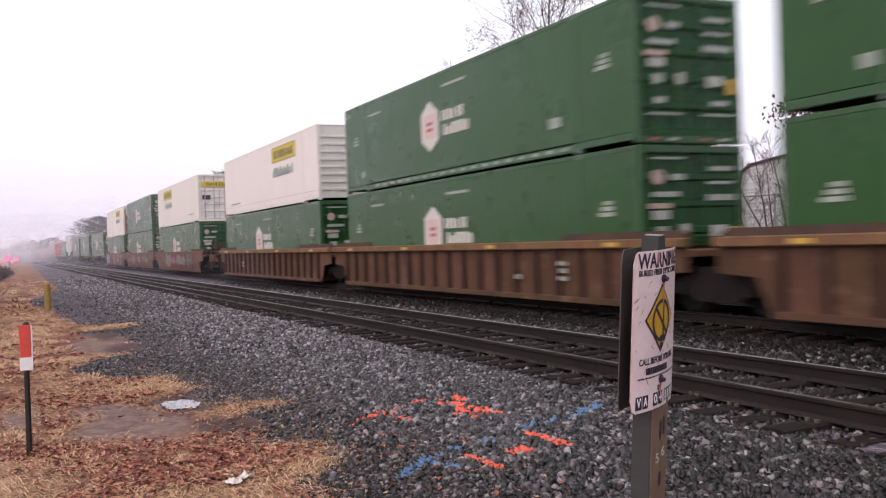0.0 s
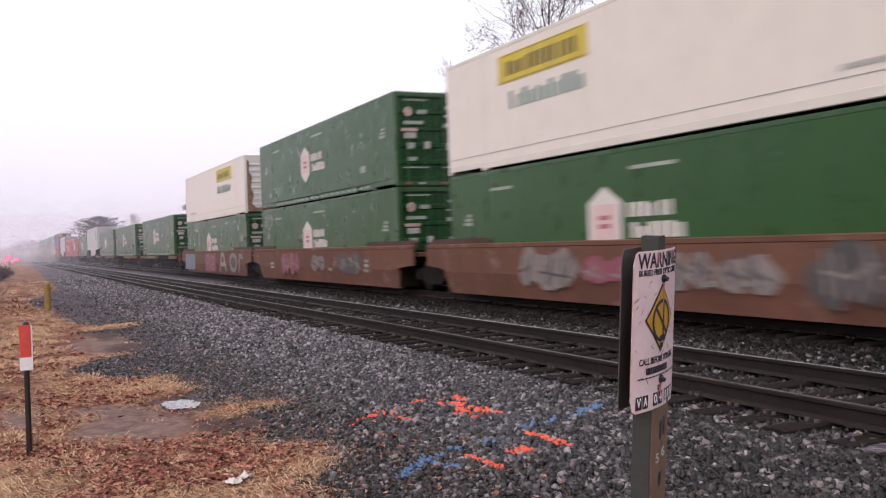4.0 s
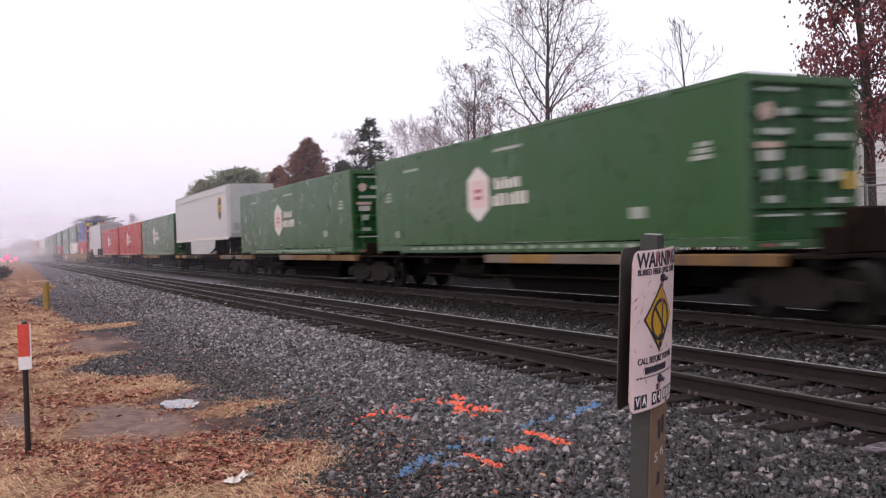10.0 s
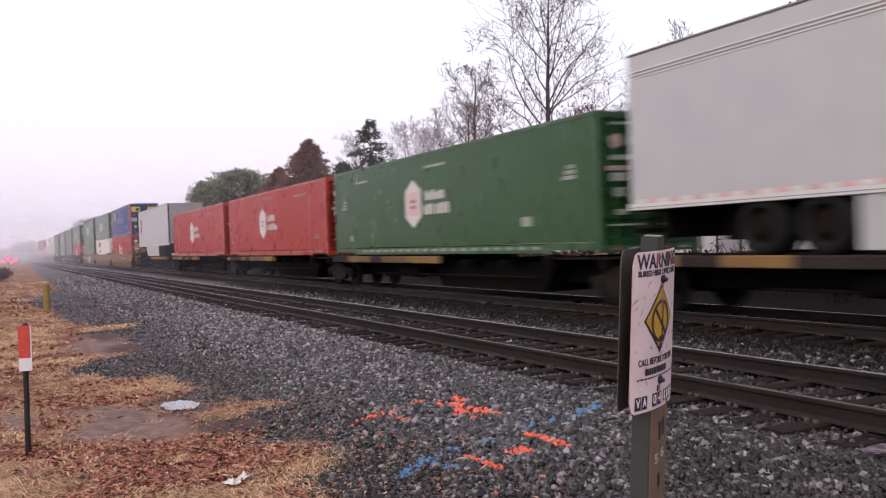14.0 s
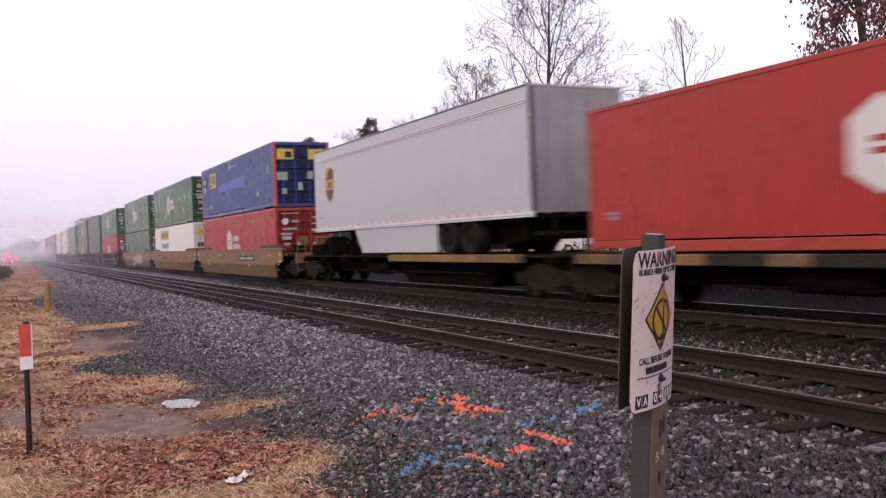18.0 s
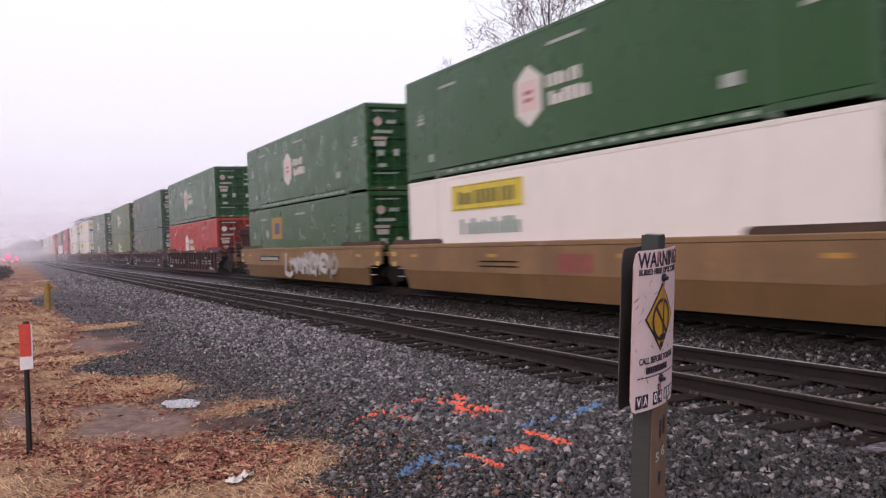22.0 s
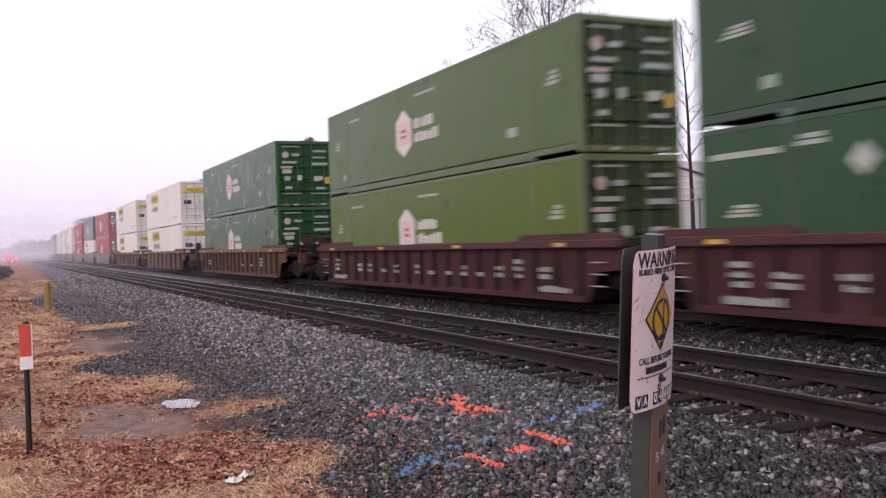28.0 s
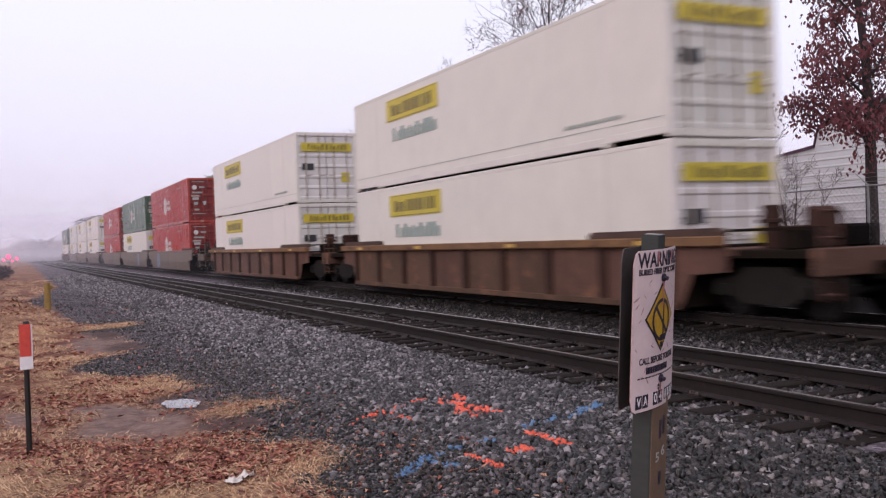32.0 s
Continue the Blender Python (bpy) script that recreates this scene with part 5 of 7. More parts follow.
def trailer(top=3.82, skirt=((3.55, 0.88), (3.75, 0.43), (5.5, 0.10))):
    t = thing("semi_trailer", "pale grey box semi-trailer with a brown and gold shield", "trailer", "trailers on the train")
    b, hw = 0.88, 1.295
    for s in (-1, 1):
        part("side_wall", grooved(Geo(), s * hw, s, 0.2, LEN - 0.08, b + 0.12, top - 0.06, 13), "trailer", t)
    part("roof", Geo().box(-hw + 0.02, hw - 0.02, 0.1, LEN - 0.06, top - 0.05, top), "trailer", t)
    g = Geo()
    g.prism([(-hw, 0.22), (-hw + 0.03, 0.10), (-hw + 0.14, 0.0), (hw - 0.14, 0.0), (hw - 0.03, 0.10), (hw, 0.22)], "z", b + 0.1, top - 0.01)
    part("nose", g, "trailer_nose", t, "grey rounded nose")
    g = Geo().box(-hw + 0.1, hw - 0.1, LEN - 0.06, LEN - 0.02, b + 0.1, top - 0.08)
    rear = part("rear_door", g, "trailer_dark", t, "darker grey rear doors")
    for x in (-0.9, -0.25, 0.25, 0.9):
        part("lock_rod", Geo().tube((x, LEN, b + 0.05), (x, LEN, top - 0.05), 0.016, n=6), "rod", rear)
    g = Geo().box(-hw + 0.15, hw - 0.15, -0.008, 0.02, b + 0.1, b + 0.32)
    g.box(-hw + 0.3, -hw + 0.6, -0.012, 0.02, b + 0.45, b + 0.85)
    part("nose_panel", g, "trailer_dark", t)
    g = Geo().box(hw - 0.75, hw - 0.35, -0.02, 0.02, b + 0.4, b + 0.85)
    part("connection_box", g, "black", t)
    for s in (-1, 1):
        x0, x1 = sorted((s * (hw + 0.006), s * (hw - 0.05)))
        part("top_rail", Geo().box(x0, x1, 0.12, LEN - 0.02, top - 0.035, top + 0.004, 0.01), "trailer_dark", t)
        for z, m in ((top - 0.36, "trailer_rail"), (top - 0.386, "trailer_dark"), (top - 0.42, "trailer_rail"), (top - 0.446, "trailer_dark"), (top - 0.48, "trailer_rail")):
            part("side_rib", Geo().box(*sorted((s * (hw + (0.012 if m == "trailer_rail" else 0.004)), s * (hw - 0.01))), 0.35, LEN - 0.15, z, z + 0.022), m, t)
        part("bottom_rail", Geo().box(x0, x1, 0.1, LEN - 0.02, b, b + 0.13, 0.01), "trailer_rail", t)
        part("seam_line", Geo().box(*sorted((s * (hw + 0.010), s * (hw + 0.002))), 0.12, LEN - 0.04, b + 0.045, b + 0.06), "trailer_dark", t)
        dashes = [Geo().box(*sorted((s * (hw + 0.010), s * (hw + 0.004))), 0, 0.31, b + 0.12, b + 0.20).mesh("tape_dash", [M[m]]) for m in ("stripe", "trailer_rail")]
        for i in range(50):
            ob = new("tape_dash", dashes[i % 2])
            ob.parent, ob.location = t, (0, 0.35 + 0.311 * i, 0)
        x = s * (hw + 0.003)
        sh = part("shield", Geo().prism(shield(1.95, 2.58, 1.0, 1.32), "x", min(x, x + s * 0.004), max(x, x + s * 0.004)), "gold", t, "gold shield emblem")
        x = s * (hw + 0.008)
        for pts, m in (([(1.95 - s * 0.36, 2.74), (1.95 + s * 0.45, 2.80), (1.95 + s * 0.44, 3.10), (1.95 + s * 0.05, 3.16), (1.95 - s * 0.24, 2.98)], "brown_film"),
                       ([(1.53, 2.40), (2.37, 2.40), (2.30, 2.18), (2.12, 2.04), (1.95, 1.97), (1.78, 2.04), (1.60, 2.18)], "brown_film")):
            part("shield_field", Geo().prism(pts, "x", min(x, x + s * 0.003), max(x, x + s * 0.003)), m, sh, "brown field of the emblem")
        for k in range(3):
            part("emblem_bar", Geo().box(*sorted((s * (hw + 0.012), s * (hw + 0.015))), 1.70 + k * 0.19, 1.82 + k * 0.19, 2.46, 2.68), "brown_film", sh)
        g = bars(Geo(), s * (hw + 0.003), 0.5, 1.1, 1.35, 1.5, 1, 5, 0.8, s)
        part("marking", g, "decal_grey", t)
        g = Geo().prism([*skirt, (10.95, 0.10), (10.95, b)], "x", *sorted((s * (hw - 0.03), s * (hw - 0.06))))
        part("side_skirt", g, "trailer", t)
    part("floor", Geo().box(-hw + 0.05, hw - 0.05, 0.15, LEN - 0.05, b - 0.02, b + 0.1), "steel_dark", t)
    for s in (-1, 1):
        g = Geo().box(*sorted((s * 0.75, s * 0.95))[:2], 3.0, 3.2, 0.05, b, 0.01)
        g.box(*sorted((s * 0.65, s * 1.02)), 2.95, 3.25, 0.0, 0.06, 0.01)
        part("landing_leg", g, "steel_dark", t)
    bog = part("bogie_frame", Geo().box(-0.62, 0.62, 11.0, 14.3, 0.28, b).box(-1.1, 1.1, 15.25, 15.4, 0.35, b), "steel_dark", t)
    for y in (11.6, 12.85):
        part("axle", Geo().tube((-1.2, y, 0.5), (1.2, y, 0.5), 0.07, n=10), "steel_dark", bog)
        for s in (-1, 1):
            prof = [(0.0, 0.30), (0.03, 0.46), (0.10, 0.50), (0.46, 0.50), (0.53, 0.46), (0.56, 0.30)]
            g = Geo().turned([(s * (1.28 - p), q) for p, q in (prof if s < 0 else prof[::-1])], y, 0.5)
            part("tyre", g, "rubber", bog, smooth=True)
            g = Geo().tube((s * 1.255, y, 0.5), (s * 1.1, y, 0.5), 0.16, 0.29, 14)
            part("rim", g, "steel_brown", bog)
    g = Geo().box(-1.2, 1.2, LEN - 0.1, LEN - 0.02, 0.45, 0.55, 0.01)
    for x in (-0.7, 0.7):
        g.box(x - 0.04, x + 0.04, LEN - 0.1, LEN - 0.04, 0.5, b)
    part("rear_bumper", g, "steel_brown", t)
    return t


# ---- railway cars: y = 0 at the near end of their load, z = 0 on the rails ----
WHEEL_R = 0.457
SPIN = []           # wheelsets with their place on the car


def truck(car, y, wheel_mesh=[]):
    """A two-axle truck at y."""
    f = Geo()
    for s in (-1, 1):
        f.prism([(y - 1.20, 0.36), (y - 1.20, 0.62), (y - 0.62, 0.70), (y - 0.45, 0.84), (y + 0.45, 0.84), (y + 0.62, 0.70), (y + 1.20, 0.62), (y + 1.20, 0.36), (y + 0.72, 0.36), (y + 0.50, 0.24), (y - 0.50, 0.24), (y - 0.72, 0.36)],
                "x", *sorted((s * 0.96, s * 1.10)))
    f.box(-0.95, 0.95, y - 0.2, y + 0.2, 0.42, 0.78, 0.03)
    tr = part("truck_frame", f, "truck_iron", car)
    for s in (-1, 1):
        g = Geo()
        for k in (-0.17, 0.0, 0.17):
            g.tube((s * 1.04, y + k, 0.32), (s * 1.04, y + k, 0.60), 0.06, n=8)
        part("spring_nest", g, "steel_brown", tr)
    if not wheel_mesh:
        g = Geo().tube((-1.02, 0, 0), (1.02, 0, 0), 0.075, n=10)
        for s in (-1, 1):
            prof = [(0.69, 0.09), (0.70, 0.36), (0.68, 0.40), (0.68, 0.49), (0.712, 0.485), (0.72, WHEEL_R), (0.81, WHEEL_R - 0.006), (0.82, 0.40), (0.78, 0.36), (0.77, 0.16), (0.84, 0.13), (0.84, 0.09)]
            g.turned([(s * p, q) for p, q in (prof if s > 0 else prof[::-1])], 0, 0, n=28)
            g.tube((s * 0.98, 0, 0), (s * 1.17, 0, 0), 0.11, 0.10, 12)
            for k in range(3):
                a = k * 2.094
                g.tube((s * 1.16, 0.06 * math.cos(a), 0.06 * math.sin(a)), (s * 1.185, 0.06 * math.cos(a), 0.06 * math.sin(a)), 0.02, n=6)
        wheel_mesh.append(g.mesh("wheelset", [M["wheel"]]))
    for k in (-0.89, 0.89):
        w = new("wheelset", wheel_mesh[0])
        w.parent = car
        w.location = (0, y + k, WHEEL_R)
    return tr


def coupler_end(car, y, d, paint, lip):
    """The end of a car: platform, coupler, ladder, brake stand. d: which way it points."""
    a, b = sorted((y, y + d * 2.3))
    part("end_platform", Geo().box(-1.25, 1.25, a, b, 0.98, 1.12, 0.015), "steel_brown", car)
    part("end_sill", Geo().box(-1.38, 1.38, *sorted((y + d * 2.25, y + d * 2.42)), 0.72, 1.14, 0.015), paint, car)
    g = Geo().box(-0.22, 0.22, *sorted((y + d * 1.4, y + d * 2.9)), 0.62, 0.92, 0.03)
    g.box(-0.16, 0.16, *sorted((y + d * 2.85, y + d * 3.25)), 0.60, 0.95, 0.04)
    part("coupler", g, "steel_dark", car)
    g = Geo()
    for x in (-1.30, -0.95):
        g.tube((x, y + d * 2.36, 0.35), (x, y + d * 2.36, 1.75), 0.018, n=5)
    for z in (0.45, 0.8, 1.3, 1.7):
        g.tube((-1.30, y + d * 2.36, z), (-0.95, y + d * 2.36, z), 0.016, n=5)
    part("ladder", g, paint, car)
    stand = Geo().box(-0.1, 0.55, *sorted((y + d * 0.9, y + d * 1.15)), 1.1, 1.80, 0.05)
    stand.box(-0.62, -0.34, *sorted((y + d * 0.5, y + d * 0.75)), 1.1, 1.85, 0.02)
    stand.box(-0.66, -0.30, *sorted((y + d * 0.45, y + d * 0.80)), 1.55, 1.62, 0.01)
    if paint == "purple" and d < 0:
        stand.box(-0.30, 0.22, *sorted((y + d * 0.66, y + d * 0.92)), 1.1, 2.08, 0.03)
        stand.box(-0.42, 0.30, *sorted((y + d * 0.52, y + d * 1.0)), 2.08, 2.44, 0.05)
    part("brake_stand", stand, {"tan": "tan_dark", "purple": "purple"}.get(paint, "rust_rib"), car, "painted steel brake stand")
    g = Geo().box(-1.22, -0.62, *sorted((y + d * 1.45, y + d * 1.8)), 1.1, 1.46, 0.05)
    g.box(-1.24, -1.18, *sorted((y + d * 0.4, y + d * 2.3)), 1.42, 1.47)
    part("end_box", g, "steel_brown", car)
    g = Geo().box(0.55, 1.22, *sorted((y + d * 0.7, y + d * 1.3)), 1.1, 1.5, 0.05)
    part("end_box", g, "steel_dark", car)
    g = Geo().turned([(0.0, 0.24), (0.03, 0.27), (0.06, 0.24), (0.03, 0.21)], y + d * 1.3, 1.5, 0.2, n=16)
    part("brake_wheel", g, "steel_brown", car)


RED_MARKS = (6.7, 7.05, 7.4, 7.7)


def well_car(style, label, first, last, seed):
    """One platform of a double-stack car."""
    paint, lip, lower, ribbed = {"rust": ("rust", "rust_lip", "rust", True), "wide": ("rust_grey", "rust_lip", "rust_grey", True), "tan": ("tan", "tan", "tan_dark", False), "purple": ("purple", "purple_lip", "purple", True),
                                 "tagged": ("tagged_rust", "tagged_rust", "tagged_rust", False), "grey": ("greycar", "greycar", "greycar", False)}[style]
    car = thing("well_car", label, "railway car", "cars of the train")
    r = random.Random(seed)
    y0, y1 = -1.35, LEN + 1.35
    for s in (-1, 1):
        if ribbed:
            n = 8 if style == "wide" else 18
            step = (LEN - 0.1) / n
            for i in range(n):
                a, b = 0.05 + i * step, 0.05 + (i + 1) * step
                part("side_panel", Geo().box(*sorted((s * 1.36, s * (1.32 - 0.002 * (i % 2)))), a, b, 0.10, 1.20), paint, car)
            for pts in ([(-0.15, 0.10), (0.05, 0.10), (0.05, 1.20), (y0, 1.20), (y0, 0.76), (-0.5, 0.70)], [(LEN + 0.15, 0.10), (LEN + 0.5, 0.70), (y1, 0.76), (y1, 1.20), (LEN - 0.05, 1.20), (LEN - 0.05, 0.10)]):
                part("end_plate", Geo().prism(pts, "x", *sorted((s * 1.36, s * 1.32))), paint, car)
            for i in range(n + 1):
                y = 0.05 + i * step
                w = 0.10 if style == "wide" else (0.055 if i % 3 else 0.085)
                g = Geo().prism([(s * 1.36, y - w), (s * 1.455, y - w * 0.7), (s * 1.455, y + w * 0.7), (s * 1.36, y + w)] if s > 0 else [(s * 1.36, y + w), (s * 1.455, y + w * 0.7), (s * 1.455, y - w * 0.7), (s * 1.36, y - w)], "z", 0.20, 1.19)
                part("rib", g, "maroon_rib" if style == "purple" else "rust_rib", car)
            part("bottom_sill", Geo().box(*sorted((s * 1.30, s * 1.45)), -0.1, LEN + 0.1, 0.07, 0.20, 0.012), paint, car)
        else:
            g = Geo().prism([(0.15, 0.62), (LEN - 0.15, 0.62), (LEN + 0.5, 0.72), (y1, 0.78), (y1, 1.25), (y0, 1.25), (y0, 0.78), (-0.5, 0.72)], "x", *sorted((s * 1.44, s * 1.38)))
            part("side_plate", g, paint, car)
            g = Geo()
            vs = [(s * 1.44, -0.25, 0.66), (s * 1.44, LEN + 0.25, 0.66), (s * 1.33, LEN + 0.05, 0.07), (s * 1.33, -0.05, 0.07), (s * 1.36, -0.25, 0.66), (s * 1.36, LEN + 0.25, 0.66), (s * 1.25, LEN + 0.05, 0.07), (s * 1.25, -0.05, 0.07)]
            fs = [(0, 1, 2, 3), (7, 6, 5, 4), (0, 4, 5, 1), (3, 2, 6, 7), (0, 3, 7, 4), (1, 5, 6, 2)]
            g.add(vs, fs if s > 0 else [q[::-1] for q in fs])
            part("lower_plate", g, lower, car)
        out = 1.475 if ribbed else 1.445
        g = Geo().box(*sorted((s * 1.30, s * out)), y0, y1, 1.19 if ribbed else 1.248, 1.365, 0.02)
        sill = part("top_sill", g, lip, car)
        for a, b in ((y0 + 0.1, 2.6), (LEN - 2.2, y1 - 0.1)):
            g = Geo().prism([(a, 1.36), (b, 1.36), (b, 1.43), (b - 0.14, 1.50), (a + 0.1, 1.50), (a, 1.43)], "x", *sorted((s * 1.36, s * 1.20)))
            part("raised_sill", g, lip if style == "purple" else "sill_brown", car)
        for y in (0.5, 5.4, 10.7, 15.4):
            if ribbed or style == "tan":
                x, z = s * ((out if ribbed else 1.44) + 0.0025), 1.23 if ribbed else 1.0
                part("reflector", Geo().box(min(x, x + s * 0.004), max(x, x + s * 0.004), y, y + 0.42, z, z + 0.08), "gold" if ribbed else "amber", sill)
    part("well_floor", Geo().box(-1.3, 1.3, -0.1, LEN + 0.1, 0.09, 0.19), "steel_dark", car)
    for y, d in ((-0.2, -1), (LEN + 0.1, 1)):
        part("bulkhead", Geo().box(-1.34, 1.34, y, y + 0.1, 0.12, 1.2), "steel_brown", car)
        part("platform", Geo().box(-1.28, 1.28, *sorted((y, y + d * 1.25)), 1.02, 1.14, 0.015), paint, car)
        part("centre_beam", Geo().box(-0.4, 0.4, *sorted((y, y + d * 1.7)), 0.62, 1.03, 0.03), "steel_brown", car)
        for z in (0.42, 0.66, 0.90) if style in ("tan", "purple") else ():
            part("grab_iron", Geo().tube((-1.40, y + d * 0.18, z), (-1.40, y + d * 0.62, z), 0.014, n=5), "spray_white", car, "pale grab iron")
        if style == "tan":
            for z in (0.72, 1.02):
                part("yellow_plate", Geo().box(-1.452, -1.444, *sorted((y + d * 0.72, y + d * 0.98)), z, z + 0.14), "gold", car, "yellow reflective plate")
    # stencilled data
    g = Geo()
    for y, w, k in ((1.1, 0.5, 2), (2.3, 0.35, 3), (13.9, 0.5, 2), (4.2, 0.3, 1), (6.0, 0.3, 1), (9.6, 0.3, 2), (11.8, 0.3, 2)) + (((3.2, 0.35, 2), (5.1, 0.3, 2), (7.1, 0.35, 1), (8.1, 0.3, 2), (10.6, 0.35, 1), (12.7, 0.4, 2), (14.9, 0.4, 3)) if style == "purple" else ()):
        if style != "wide" and r.random() < (0.9 if style == "purple" else 0.16):
            bars(g, -1.458 if ribbed else -1.442, y, y + w, 0.50, 0.50 + 0.16 * k, k, r.randint(0, 99), 0.65)
    if style == "purple":
        for y in (0.35, 14.2):
            bars(g, -1.458, y, y + 1.25, 0.22, 0.42, 1, int(y), 0.7)
    if g.v:
        tagged(part("stencil", g, "decal_grey", car), "faded white stencilling", kind="stuff")
    if style == "tan" and not (first or last):
        for y in RED_MARKS:
            part("stencil_block", Geo().box(-1.447, -1.442, y, y + 0.24, 0.68, 1.08), "red_stencil", car, "faded red stencil")
        for z in (0.86, 0.98):
            part("text_line", Geo().box(-1.446, -1.442, 9.7, 11.6, z - 0.1, z - 0.065), "steel_brown", car)
    elif style == "tan":
        k = 7.0 if last else 0.0
        pl = part("name_plate", Geo().box(-1.447, -1.442, 3.5 + k, 6.7 + k, 0.80, 1.03), "steel_brown", car, "dark framed lettering plate")
        tagged(part("lettering", bars(Geo(), -1.448, 3.6 + k, 6.6 + k, 0.83, 1.0, 1, seed, 0.9), "decal_grey", pl), "pale lettering", kind="stuff")
    if first:
        coupler_end(car, -0.9, -1, paint, lip)
        truck(car, -1.95)
    truck(car, LEN + (1.95 if last else 1.70))
    if last:
        coupler_end(car, LEN + 0.9, 1, paint, lip)
    return car


def spray(car, blobs, x=-1.446):
    """Sprayed shapes on a car's side: (paint, y, z, width, height, seed)."""
    for m, y, z, w, h, seed in blobs:
        r, g = random.Random(seed), Geo()
        if m == "spray_blue":
            g.prism([(y - w / 2, z - h / 2), (y + w / 2, z - h / 2), (y + w / 2, z + h / 2), (y - w / 2, z + h / 2)], "x", x - 0.004, x)
            part("graffiti", g, m, car, "pale painted-over patch")
        else:
            k = max(2, int(w / 0.6))
            for i in range(k):
                cy, hh, ww = y - w / 2 + (i + 0.5) * w / k, h * r.uniform(0.8, 1.1), w / k * r.uniform(0.9, 1.25)
                for j in range(2):
                    py, pz, n = cy + r.uniform(-0.2, 0.2) * ww, z + r.uniform(-0.15, 0.15) * hh, 14
                    lob = r.uniform(0, 6.28)
                    xx = x - 0.0015 * (1 + (2 * i + j) % 5)
                    g = Geo().prism([(py + 0.5 * ww * math.cos(a) * (1 + 0.22 * math.sin(3 * a + lob)), min(z + 0.53 * h, max(z - 0.53 * h, pz + 0.45 * hh * math.sin(a) * (1 + 0.25 * math.sin(2 * a + lob))))) for a in [2 * math.pi * q / n for q in range(n)]],
                            "x", xx - 0.001, xx)
                    part("graffiti", g, m, car, "faded graffiti")
                for j in range(3):
                    a = r.uniform(-0.6, 0.6) + (1.57 if j == 1 else 0)
                    py, pz = cy + r.uniform(-0.25, 0.25) * ww, z + r.uniform(-0.2, 0.2) * hh
                    dy, dz, tt = math.sin(a) * ww * 0.38, math.cos(a) * hh * 0.36, 0.03
                    q = math.hypot(dy, dz) or 1
                    ny, nz = -dz / q * tt, dy / q * tt
                    xx = x - 0.0115
                    over = Geo().prism([(py - dy - ny, pz - dz - nz), (py + dy - ny, pz + dz - nz), (py + dy + ny, pz + dz + nz), (py - dy + ny, pz - dz + nz)], "x", xx - 0.001, xx)
                    part("graffiti_line", over, {"spray_white": "spray_dark", "spray_faint": "spray_dark"}.get(m, "spray_faint"), car)


def sprayed_field(car, m, y0, y1, z0, z1, seed, x=-1.4465):
    """A painted patch with wavering edges."""
    r, n = random.Random(seed), 9
    low = [(y0 + (y1 - y0) * i / n, z0 + r.uniform(-0.03, 0.05)) for i in range(n + 1)]
    high = [(y0 + (y1 - y0) * i / n + r.uniform(-0.05, 0.05), z1 + r.uniform(-0.09, 0.03)) for i in range(n, -1, -1)]
    part("graffiti", Geo().prism(low + high, "x", x - 0.001, x), m, car, "faded painted field")


def sprayed_strokes(car, m, lines, thick, x=-1.449):
    """Broad sprayed strokes along lines of (y, z) points."""
    k = 0
    for line in lines:
        for (a, b), (c, d) in zip(line, line[1:]):
            q = math.hypot(c - a, d - b) or 1
            ny, nz = -(d - b) / q * thick / 2, (c - a) / q * thick / 2
            ey, ez = (c - a) / q * thick * 0.3, (d - b) / q * thick * 0.3
            xx = x - 0.0004 * (k % 6)
            pts = [(a - ey - ny * 0.7, b - ez - nz * 0.7), (a - ny, b - nz), (c - ny, d - nz), (c + ey - ny * 0.7, d + ez - nz * 0.7), (c + ey + ny * 0.7, d + ez + nz * 0.7), (c + ny, d + nz), (a + ny, b + nz), (a - ey + ny * 0.7, b - ez + nz * 0.7)]
            part("graffiti_line", Geo().prism(pts, "x", xx - 0.0004, xx), m, car)
            k += 1


